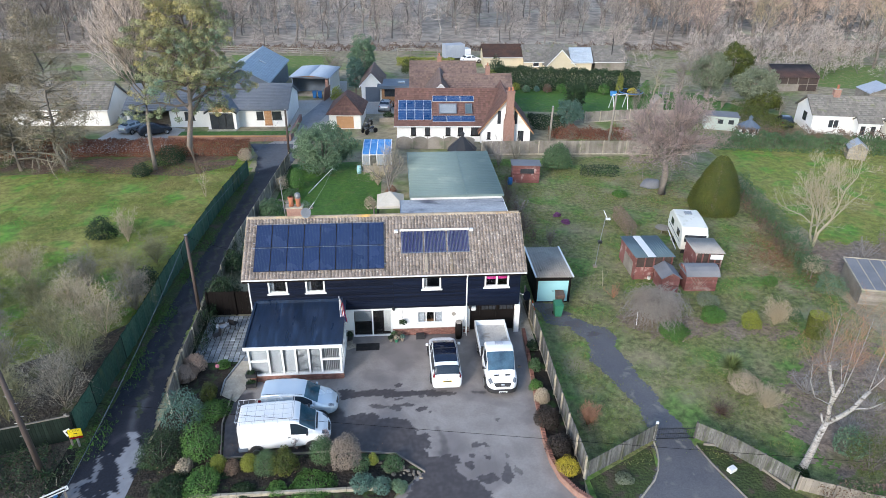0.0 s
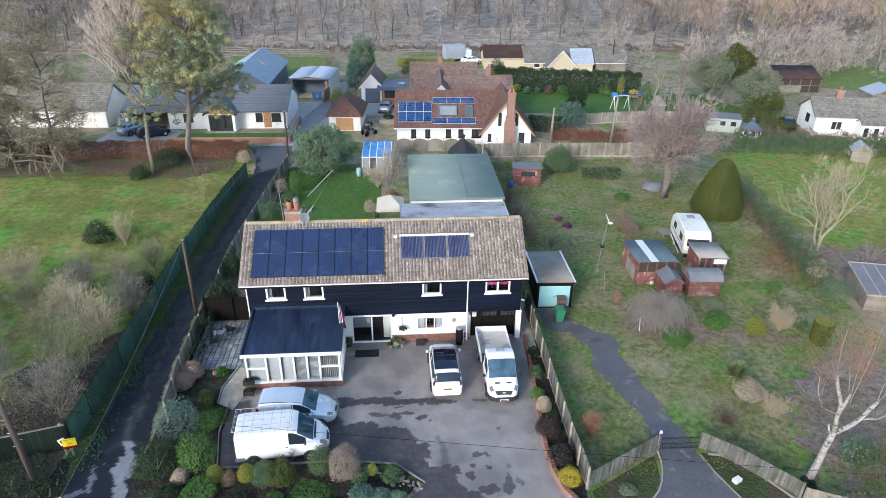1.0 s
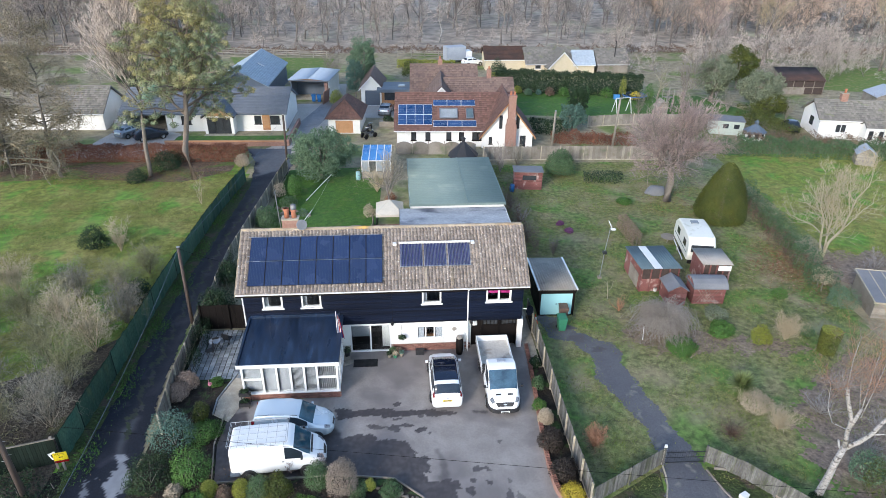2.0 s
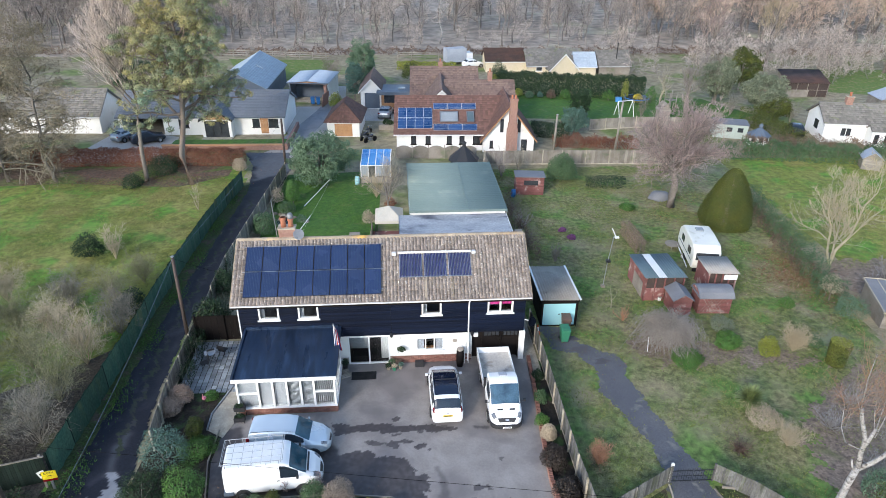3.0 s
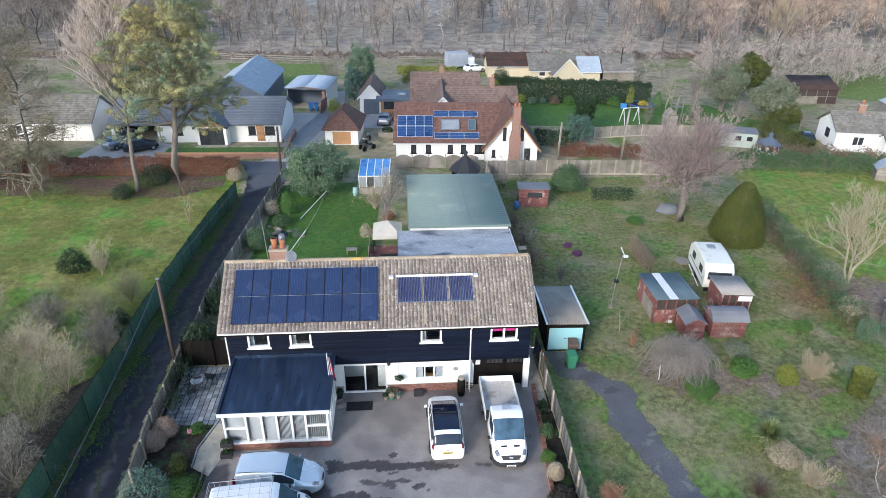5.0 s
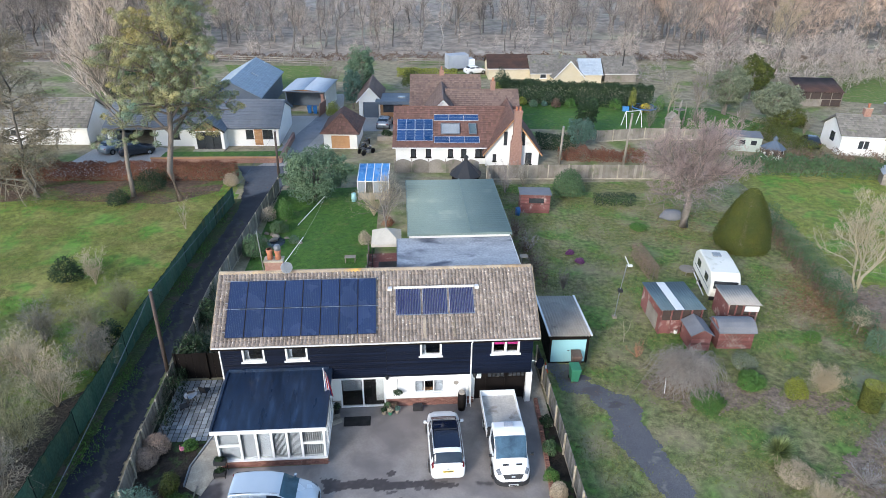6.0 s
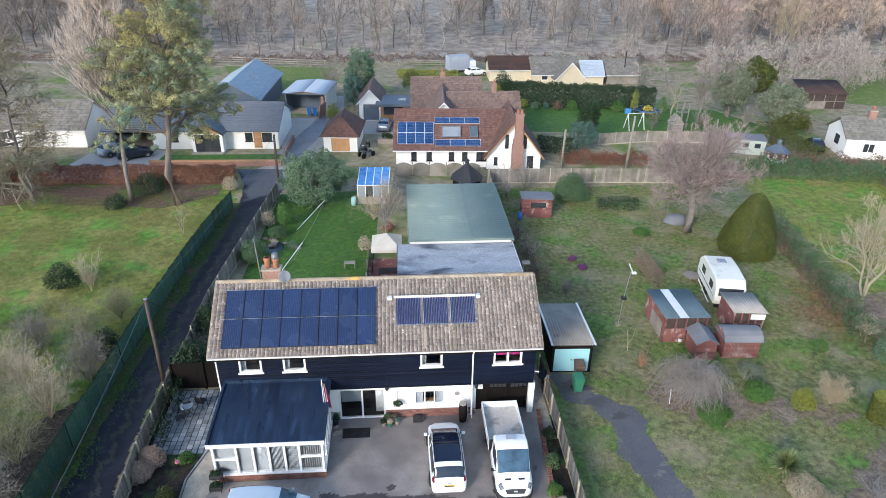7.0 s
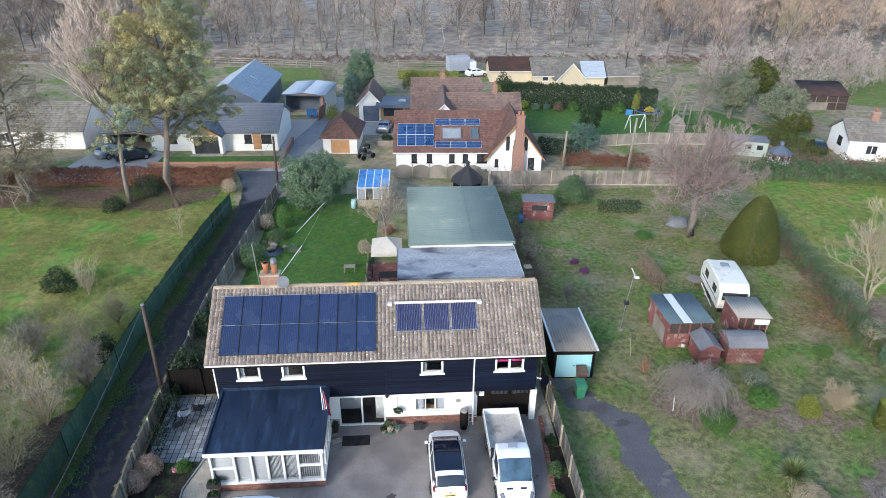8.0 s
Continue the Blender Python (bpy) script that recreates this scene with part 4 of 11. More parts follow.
for i in range(11):
    for j in range(16):
        ob = new("paving_slab", slab_mesh)
        ob.parent = base
        ob.matrix_basis = pose(-1.42 + i * 0.32, -2.42 + j * 0.32, random.uniform(0, 0.008), random.uniform(-0.5, 0.5), random.uniform(-0.5, 0.5), random.uniform(-1, 1))

# ---- building tools ----


def wall_bm(x0, x1, z0, z1, y0, y1, holes=(), bm=None):
    """A wall along x with openings (x0, x1, z0, z1) cut right through it."""
    b = bm or bmesh.new()
    xs = sorted({x0, x1, *(h[0] for h in holes), *(h[1] for h in holes)})
    for a, c in zip(xs, xs[1:]):
        cut = sorted((h[2], h[3]) for h in holes if h[0] <= a + 1e-6 and h[1] >= c - 1e-6)
        z = z0
        for lo, hi in cut:
            if lo > z + 1e-6:
                box(a, c, y0, y1, z, lo, b)
            z = hi
        if z1 > z + 1e-6:
            box(a, c, y0, y1, z, z1, b)
    return b


def window(parent, x0, x1, z0, z1, y, panes=1, frame_mat="white_paint", pane_mat="window_dark", f=0.07, sill=True, bars=0, name="window", proud=0.05):
    """A window in a wall that faces -y: frame, each pane, sill."""
    b = wall_bm(x0, x1, z0, z1, y - proud, y + 0.08, [(x0 + f + i * (x1 - x0 - f) / panes, x0 + (i + 1) * (x1 - x0 - f) / panes, z0 + f, z1 - f) for i in range(panes)])
    bmesh.ops.remove_doubles(b, verts=b.verts[:], dist=0.0001)
    w = part(name, b, frame_mat, parent)
    for i in range(panes):
        a, c = x0 + f + i * (x1 - x0 - f) / panes, x0 + (i + 1) * (x1 - x0 - f) / panes
        ob = part("pane", box(a, c, y + 0.0, y + 0.02, z0 + f, z1 - f), pane_mat, w)
        if pane_mat == "clear_glass":
            ob.visible_shadow = False
        for k in range(bars):
            z = z0 + f + (k + 1) * (z1 - z0 - 2 * f) / (bars + 1)
            part("glazing_bar", box(a, c, y - 0.02, y - 0.002, z - 0.015, z + 0.015), frame_mat, w)
    if sill:
        part("sill", box(x0 - 0.08, x1 + 0.08, y - proud - 0.08, y - proud - 0.002, z0 - 0.06, z0 + 0.03, bevel=0.01), frame_mat, w)
    return w


def tiles(e0, e1, r0, r1, cols, rows, thick=0.035, curve=0.0, lift=0.03, only=None, gap=0.03):
    """Vertices and faces of overlapping roof tiles on the slope with eaves e0-e1 and ridge r0-r1 (a four-cornered slope)."""
    e0, e1, r0, r1 = (np.array(p, float) for p in (e0, e1, r0, r1))
    up = unit(np.cross(e1 - e0, r0 - e0))
    i, j = [q.ravel() for q in np.meshgrid(np.arange(cols), np.arange(rows), indexing="ij")]
    if only is not None:
        keep = only(i, j)
        i, j = i[keep], j[keep]
    k = 5 if curve else 2
    u = np.linspace(0, 1, k)
    wave = curve * np.array([0.0, 0.75, 1.0, 0.4, 0.05])[:k] if curve else np.zeros(k)
    U = (i[:, None] + gap + (1 - 2 * gap) * u[None]) / cols

    def at(U, V, h):
        p = (e0 * (1 - U)[..., None] + e1 * U[..., None]) * (1 - V)[..., None] + (r0 * (1 - U)[..., None] + r1 * U[..., None]) * V[..., None]
        return p + up * h[..., None]

    jig = np.random.default_rng(3).normal(0, 0.004, (len(i), 1))
    lo = np.broadcast_to((j / rows)[:, None], U.shape)
    hi = np.minimum(lo + 1.12 / rows, 1.0)
    a = at(U, lo, lift + thick + wave[None] + jig)
    c = at(U, hi, 0.012 + wave[None] + jig)
    b = at(U, lo, 0 * U + 0.004)
    v = np.concatenate([b, a, c], 1)
    q = np.arange(k - 1)
    f = np.concatenate([np.stack([q, q + 1, q + 1 + k, q + k], 1), np.stack([q + k, q + 1 + k, q + 1 + 2 * k, q + 2 * k], 1)])
    return v.reshape(-1, 3), (f[None] + (np.arange(len(i)) * 3 * k)[:, None, None]).reshape(-1, 4)


def tiled(parent, slopes, material, size=(0.3, 0.34), name="tile_cover", curve=0.0):
    """One part of real tiles over several slopes."""
    vs, fs, n = [], [], 0
    for e0, e1, r0, r1 in slopes:
        w = max((Vector(e1) - Vector(e0)).length, (Vector(r1) - Vector(r0)).length)
        h = ((Vector(r0) + Vector(r1)) / 2 - (Vector(e0) + Vector(e1)) / 2).length
        v, f = tiles(e0, e1, r0, r1, max(int(w / size[0]), 2), max(int(h / size[1]), 2), curve=curve)
        vs.append(v), fs.append(f + n)
        n += len(v)
    return tagged(part(name, arrays(name, np.concatenate(vs), np.concatenate(fs)), material, parent), kind="stuff")


def gable_end(x, y0, y1, z0, z1, thick=0.25):
    """A gable triangle across y at x, from eaves z0 to ridge z1."""
    return extrude_x([(y0, z0), (y1, z0), ((y0 + y1) / 2, z1)], x, x + thick)


def corrugated(p00, p10, p01, p11, ribs, depth=0.035, thick=0.03):
    """A ribbed sheet roof; ribs run from the edge p00-p10 to the edge p01-p11."""
    p00, p10, p01, p11 = (np.array(p, float) for p in (p00, p10, p01, p11))
    n = ribs * 4
    u = np.linspace(0, 1, n + 1)
    h = depth * np.array([0, 1, 1, 0])[np.arange(n + 1) % 4]
    a = p00 + (p10 - p00) * u[:, None] + [0, 0, 1] * h[:, None]
    b = p01 + (p11 - p01) * u[:, None] + [0, 0, 1] * h[:, None]
    v = np.concatenate([a, b, a - [0, 0, thick], b - [0, 0, thick]])
    q = np.arange(n)
    m = n + 1
    f = np.concatenate([np.stack([q, q + 1, q + 1 + m, q + m], 1), np.stack([q + 2 * m, q + 3 * m, q + 1 + 3 * m, q + 1 + 2 * m], 1), np.stack([q, q + 2 * m, q + 1 + 2 * m, q + 1], 1),
                        np.stack([q + m, q + 1 + m, q + 1 + 3 * m, q + 3 * m], 1)])
    return arrays("corrugated", v, f)


def cottage(name, x, y, rz, w, d, eave, ridge, wall, roof_mat, label, holes=(), over=0.3, category="house", tile=(0.3, 0.34), verge="white_paint", pane="window_dark", side_holes=(), gable_front=False,
            frame_mat="white_paint", group=""):
    """A house of one block, its front on y = 0 facing -y, ridge along x (or towards the front), with real openings.
    holes: (kind, x0, x1, z0, z1, panes)."""
    t = thing(name, x, y, 0, rz, label, category, group)
    cut = [h[1:5] for h in holes]
    part("front_wall", wall_bm(0, w, 0, eave, 0, 0.25, cut), wall, t)
    part("back_wall", box(0, w, d - 0.25, d, 0, eave), wall, t)
    for sx in (0, w - 0.25):
        part("side_wall", box(sx, sx + 0.25, 0.25, d - 0.25, 0, eave), wall, t)
    part("floor_slab", box(0.25, w - 0.25, 0.25, d - 0.25, 0.02, 0.12), "concrete", t)
    part("ceiling", box(0.25, w - 0.25, 0.25, d - 0.25, eave - 0.15, eave - 0.05), "render_white", t)
    for kind, a, c, lo, hi, *n in holes:
        if kind == "window":
            window(t, a, c, lo, hi, 0.08, n[0] if n else 1, pane_mat=pane, frame_mat=frame_mat)
        elif kind == "garage":
            door = part("garage_door", box(a + 0.04, c - 0.04, 0.12, 0.17, lo, hi - 0.03), "slate_blue_wall", t)
            for k in range(6):
                zz = lo + (k + 0.5) * (hi - lo) / 6.3
                part("panel", box(a + 0.08, c - 0.08, 0.1, 0.118, zz - 0.13, zz + 0.13), "slate_blue_wall", door)
        elif kind == "wood":
            part("timber_door", box(a + 0.03, c - 0.03, 0.1, 0.16, lo, hi - 0.03, bevel=0.01), "cedar", t)
        elif kind == "glazed":
            window(t, a, c, lo, hi, 0.1, n[0] if n else 2, "black_metal", pane, 0.06, False, 0, "glazed_door")
    o = over
    if gable_front:
        part("gable", extrude_y([(0, eave), (w, eave), (w / 2, ridge)], 0.0, 0.25), wall, t)
        part("gable", extrude_y([(0, eave), (w, eave), (w / 2, ridge)], d - 0.25, d), wall, t)
        k = (ridge - eave) / (w / 2)
        lo = eave - k * o
        s1 = ((-o, d + o, lo), (-o, -o, lo), (w / 2, d + o, ridge), (w / 2, -o, ridge))
        s2 = ((w + o, -o, lo), (w + o, d + o, lo), (w / 2, -o, ridge), (w / 2, d + o, ridge))
    else:
        part("gable", gable_end(0, 0, d, eave, ridge), wall, t)
        part("gable", gable_end(w - 0.25, 0, d, eave, ridge), wall, t)
        k = (ridge - eave) / (d / 2)
        lo = eave - k * o
        s1 = ((-o, -o, lo), (w + o, -o, lo), (-o, d / 2, ridge), (w + o, d / 2, ridge))
        s2 = ((w + o, d + o, lo), (-o, d + o, lo), (w + o, d / 2, ridge), (-o, d / 2, ridge))
    for s in (s1, s2):
        lift = 0.16
        p = [(q[0], q[1], q[2] + lift) for q in s]
        part("roof", quad_slab([p[0], p[1], p[3], p[2]], 0.14), roof_mat, t)
    tiled(t, [[(q[0], q[1], q[2] + 0.163) for q in s] for s in (s1, s2)], roof_mat, tile)
    if gable_front:
        part("ridge_line", rod([(w / 2, -o, ridge + 0.19), (w / 2, d + o, ridge + 0.19)], 0.1, 8), roof_mat, t)
        for side, sgn in ((-o, 1), (w + o, -1)):
            part("bargeboard", quad_slab([(side, -o - 0.04, lo + 0.13), (side + sgn * 0.01, -o - 0.002, lo + 0.13), (w / 2, -o - 0.002, ridge + 0.13), (w / 2, -o - 0.04, ridge + 0.13)], 0.22), verge, t)
    else:
        part("ridge_line", rod([(-o, d / 2, ridge + 0.19), (w + o, d / 2, ridge + 0.19)], 0.1, 8), roof_mat, t)
        part("gutter", extrude_x([(-o - 0.12, lo + 0.0), (-o, lo + 0.0), (-o, lo + 0.1), (-o - 0.12, lo + 0.1)], -o, w + o), verge, t)
    return t


def chimney(parent, x, y, z0, z1, w=0.6, d=0.5, pots=1, material="brick_mass"):
    c = part("chimney", box(x - w / 2, x + w / 2, y - d / 2, y + d / 2, z0, z1), material, parent)
    part("cap", box(x - w / 2 - 0.05, x + w / 2 + 0.05, y - d / 2 - 0.05, y + d / 2 + 0.05, z1 + 0.002, z1 + 0.1, bevel=0.02), "concrete", c)
    for i in range(pots):
        px = x + (i - (pots - 1) / 2) * 0.42
        part("chimney_pot", moved(lathe([(0.15, 0), (0.13, 0.3), (0.16, 0.42), (0.16, 0.5), (0.11, 0.5), (0.1, 0.3)], 14), px, y, z1 + 0.1), "terracotta", c, smooth=True)
    return c


glass("clear_glass", (0.72, 0.76, 0.78))

# ---- the main house ----
W, D, EAVE, RIDGE, EY, RY = 17.15, 6.6, 4.78, 7.29, -0.26, 3.29
house = thing("main_house", 0, 0, 0, 0, "long house clad in black weatherboard over white render, brown tiled roof", "house")
UP = [(1.18, 2.38, 3.6, 4.66), (3.5, 4.7, 3.6, 4.66), (10.85, 12.05, 3.6, 4.66), (14.85, 16.42, 3.6, 4.66)]
DOWN = [(6.3, 8.86, 0.06, 2.16), (10.5, 12.2, 0.95, 1.9)]
upper = part("upper_wall", wall_bm(0, W, 2.26, 4.8, 0.03, 0.25, UP), "dark_timber", house, "black-stained timber wall")
part("lower_wall", wall_bm(0, 13.8, 0.58, 2.26, 0.03, 0.25, [(DOWN[0][0], DOWN[0][1], 0.58, 2.16), DOWN[1]]), "render_white", house, "white rendered wall")
plinth = part("brick_plinth", wall_bm(0, 13.8, 0.0, 0.58, 0.045, 0.25, [(6.3, 8.86, 0.06, 0.58)]), "mortar", house, "red brick plinth")
part("side_wall", box(0, 0.25, 0.25, D, 0, 4.8), "dark_timber", house)
part("side_wall", box(W - 0.25, W, 0.25, D, 0, 4.8), "dark_timber", house)
part("back_wall", box(0.25, W - 0.25, D - 0.25, D, 0, 4.8), "render_white", house)
part("party_wall", box(13.8, 14.0, 0.25, D - 0.25, 0, 2.2), "render_white", house)
part("upper_floor", box(0.25, W - 0.25, 0.25, D - 0.25, 2.24, 2.42), "old_wood", house)
# inner walls and floor are near-black: the rooms' shade is in their colour
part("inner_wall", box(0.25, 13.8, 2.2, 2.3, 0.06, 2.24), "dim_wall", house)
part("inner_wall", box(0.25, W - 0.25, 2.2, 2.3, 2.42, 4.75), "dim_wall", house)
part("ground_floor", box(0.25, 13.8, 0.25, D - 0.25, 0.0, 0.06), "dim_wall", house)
part("gable", gable_end(0, 0.0, D, 4.8, 7.1), "dark_timber", house)
part("gable", gable_end(W - 0.25, 0.0, D, 4.8, 7.1), "dark_timber", house)
part("corner_post", box(-0.03, 0.04, -0.055, 0.03, 0.4, 4.72), "white_paint", house, "white corner trim")

# weatherboards: planks with a rounded upper edge and a joint near the middle of the front
for x0, x1 in ((0.06, 8.98), (9.0, 13.68), (13.76, W + 0.02)):
    for k in range(19):
        z = 2.24 + k * 0.134
        segs, x = [], x0
        for a, c, lo, hi in UP:
            if lo - 0.04 < z + 0.1 and x0 < c and x1 > a:
                segs.append((x, a - 0.02))
                x = c + 0.02
        segs.append((x, x1))
        for a, c in segs:
            if c - a > 0.05:
                part("weatherboard", extrude_x([(0.028, z), (-0.05, z), (-0.046, z + 0.1), (-0.02, z + 0.125), (0.028, z + 0.13)], a, c), "weatherboard", house)
for a, c, lo, hi in UP:
    w = window(house, a, c, lo, hi, 0.06, 2 if a > 14 else 1, pane_mat="clear_glass", f=0.1, proud=0.1)
    if a < 14:
        part("curtain", wall_bm(a + 0.1, a + 0.32, lo + 0.05, hi, 0.2, 0.23), "curtain", w)
    if a > 14:
        part("roller_blind", box(a + 0.08, c - 0.08, 0.09, 0.1, hi - 0.5, hi - 0.08), "magenta_cloth", w, "magenta roller blind half down")
w = window(house, *DOWN[1], 0.06, 3, pane_mat="clear_glass", f=0.07)
for a, c in ((10.58, 10.98), (11.7, 12.12)):
    part("curtain", box(a, c, 0.12, 0.14, 1.0, 1.85), "curtain", w)
part("window_shelf", box(10.6, 12.1, 0.26, 0.5, 0.92, 0.97), "cedar", w, "wooden window shelf")
patio = window(house, *DOWN[0], 0.06, 2, pane_mat="clear_glass", f=0.09, sill=False, name="patio_door")
# pale sheet added to imitate the reflection in the left pane
part("blind", box(6.42, 7.5, 0.2, 0.22, 1.15, 2.05), "blind", patio, "pale blind behind the glass")
part("cupboard", box(8.3, 8.75, 0.5, 0.9, 0.1, 1.9), "white_paint", patio)

# bricks of the plinth
brick_mesh = mesh_of(box(-0.108, 0.108, -0.02, 0.02, -0.033, 0.033, bevel=0.004), "brick")
brick_mesh.materials.append(MATS["brick_red"])
for k in range(7):
    for i in range(22):
        ob = new("brick", brick_mesh)
        ob.parent = plinth
        ob.matrix_basis = pose(9.0 + i * 0.225 + (k % 2) * 0.11, 0.034 + random.uniform(-0.003, 0.003), 0.045 + k * 0.077)

# roof
K = (RIDGE - EAVE) / (RY - EY)
RX0, RX1 = -0.3, 17.47
for name, p in (("roof", [(RX0, EY, EAVE), (RX1, EY, EAVE), (RX1, RY, RIDGE), (RX0, RY, RIDGE)]), ("roof", [(RX1, 2 * RY - EY, EAVE), (RX0, 2 * RY - EY, EAVE), (RX0, RY, RIDGE), (RX1, RY, RIDGE)])):
    roof = part(name, quad_slab([(q[0], q[1], q[2] - 0.02) for q in p], 0.12), "dark_timber", house)
    if p[0][0] == RX0:
        front_roof = roof
part("fascia", box(RX0, RX1, EY - 0.03, EY - 0.004, EAVE - 0.2, EAVE - 0.02), "dark_timber", house, "dark eaves board")
part("gutter", extrude_x([(EY - 0.1, EAVE + 0.025), (EY - 0.09, EAVE - 0.05), (EY - 0.05, EAVE - 0.05), (EY - 0.034, EAVE + 0.025)], RX0, RX1), "white_paint", house, "white half-round gutter")
for sx, label in ((RX0 - 0.05, ""), (RX1, "")):
    part("verge", quad_slab([(sx, EY, EAVE + 0.06), (sx + 0.05, EY, EAVE + 0.06), (sx + 0.05, RY, RIDGE + 0.06), (sx, RY, RIDGE + 0.06)], 0.2), "ridge_tile", house, "lichened mortar roof verge")
part("downpipe", rod([(13.72, EY - 0.08, EAVE - 0.1), (13.72, -0.06, EAVE - 0.35), (13.72, -0.06, 0.1)], 0.045, 10), "white_paint", house, "white rain pipe")
COLS, ROWS = 84, 13
e0, e1, r0, r1 = (RX0, EY, EAVE), (RX1, EY, EAVE), (RX0, RY, RIDGE), (RX1, RY, RIDGE)
single = lambda i, j: (i >= 61) & (i < 84)
v, f = tiles(e0, e1, r0, r1, COLS, ROWS, 0.045, 0.075, 0.07, only=lambda i, j: ~single(i, j))
tagged(part("tile_cover", arrays("tile_cover", v, f), "pantile_mass", front_roof), kind="stuff")
v, f = tiles(e1 and (RX1, 2 * RY - EY, EAVE), (RX0, 2 * RY - EY, EAVE), r1, r0, COLS, ROWS, 0.045, 0.075, 0.07)
tagged(part("tile_cover", arrays("tile_cover", v, f), "pantile_mass", roof), kind="stuff")
v, f = tiles(e0, e1, r0, r1, COLS, ROWS, 0.045, 0.075, 0.07, only=lambda i, j: (i == 0) & (j == 0))
tile_mesh = arrays("pantile", v, f)
tile_mesh.materials.append(MATS["pantile"])
across, along = (RX1 - RX0) / COLS, (Vector(r0) - Vector(e0)) / ROWS
for i in range(61, COLS):
    for j in range(ROWS):
        ob = new("roof_tile", tile_mesh)
        ob.parent = front_roof
        ob.location = Vector((i * across, 0, 0)) + along * j + Vector((0, random.uniform(-0.006, 0.006), random.uniform(-0.004, 0.004)))
ridge_mesh = mesh_of(moved(rod([(0, 0, 0), (0.43, 0, 0.012)], 0.13, 10), 0, 0, 0), "ridge")
ridge_mesh.materials.append(MATS["ridge_tile"])
for i in range(41):
    ob = new("ridge_tile", ridge_mesh)
    ob.parent = front_roof
    ob.location = (RX0 + i * 0.432, RY, RIDGE + 0.02)

# chimney with two pots, dish and aerial pole
ch = chimney(house, 2.75, 3.55, 6.6, 7.95, 1.0, 0.55, 0, "brick_mass")
for px, hh in ((2.55, 0.62), (3.0, 0.55)):
    part("chimney_pot", moved(lathe([(0.17, 0), (0.15, 0.35), (0.19, hh - 0.1), (0.19, hh), (0.13, hh), (0.12, 0.3)], 14), px, 3.55, 8.05), "terracotta", ch, "terracotta chimney pot", smooth=True)
part("cowl", moved(lathe([(0.17, 0), (0.2, 0.12), (0.16, 0.3), (0.05, 0.36)], 12), 3.0, 3.55, 8.6), "lead", ch, "grey metal cowl")
dish = thing("satellite_dish", 3.5, 3.15, 7.3, 0, "small grey satellite dish beside the chimney", "satellite dish")
part("reflector", moved(lathe([(0.03, 0), (0.2, 0.03), (0.32, 0.1), (0.33, 0.1), (0.2, 0.045), (0.03, 0.02)], 20), 0, -0.1, 0.45, 70, 0, 10), "grey_sheet", dish)
part("bracket", rod([(-0.1, 0.2, 0), (0, 0, 0.2), (0, -0.05, 0.45)], 0.025, 6), "galvanised", dish)
part("feed_arm", rod([(0, -0.1, 0.25), (0.05, -0.5, 0.35)], 0.012, 5), "galvanised", dish)
aerial = thing("aerial_pole", 2.1, 3.6, 6.9, 0, "thin galvanised aerial pole by the chimney", "aerial")
part("pole", rod([(0, 0, 0), (-0.12, 0, 2.9)], 0.028, 8), "galvanised", aerial)
part("antenna", rod([(-0.12, -0.3, 2.85), (-0.12, 0.3, 2.85)], 0.012, 5), "galvanised", aerial)

# solar panels: two rows of eight
PZ = lambda y: EAVE + K * (y - EY) + 0.225
slope = math.degrees(math.atan(K))


def solar_panel(w, h, cell="solar_cell", edge="black_metal", lines=10, cross=0, x=0, y=0, z=0, tilt=slope, label="dark blue solar panel in a thin black frame", group="solar panels on the main roof"):
    t = new("solar_panel")
    t.matrix_basis = pose(x, y, z, tilt)
    tagged(t, label, "solar panel", group)
    part("frame", wall_like(w, h, 0.018), edge, t)
    part("cell_sheet", box(0.018, w - 0.018, 0.018, h - 0.018, 0.012, 0.032), cell, t)
    b = bmesh.new()
    for i in range(1, lines):
        xx = 0.03 + i * (w - 0.06) / lines
        box(xx - 0.0025, xx + 0.0025, 0.03, h - 0.03, 0.033, 0.036, b)
    for i in range(1, cross):
        yy = 0.03 + i * (h - 0.06) / cross
        box(0.03, w - 0.03, yy - 0.006, yy + 0.006, 0.033, 0.0355, b)
    tagged(part("conductor_grid", b, "blue_sheet" if cell == "solar_cell" else "grey_sheet", t), kind="stuff")
    return t


def wall_like(w, h, f=0.03, z=0.04):
    b = bmesh.new()
    for q in ((0, w, 0, f), (0, w, h - f, h), (0, f, f, h - f), (w - f, w, f, h - f)):
        box(*q, 0, z, b)
    return b


P0 = solar_panel(0.99, 1.63, x=0.4, y=0.0, z=PZ(0.0))
for r in range(2):
    for c in range(8):
        if r or c:
            yy = r * 1.67 * math.cos(math.radians(slope))
            copy_thing(P0, pose(0.4 + c * 1.012, yy, PZ(0.0) + r * 1.67 * math.sin(math.radians(slope)), slope))
for r in range(2):
    for q in (0.35, 1.645):
        yy = (r * 1.67 + q) * math.cos(math.radians(slope))
        rail = solid("mounting_rail", box(0.25, 8.6, -0.012, 0.012, -0.045, 0.035 if q > 1 else -0.005), "aluminium", "aluminium rail under the solar panels", "rail", "panel rails")
        rail.matrix_basis = pose(0, yy, PZ(0) + (r * 1.67 + q) * math.sin(math.radians(slope)), slope)
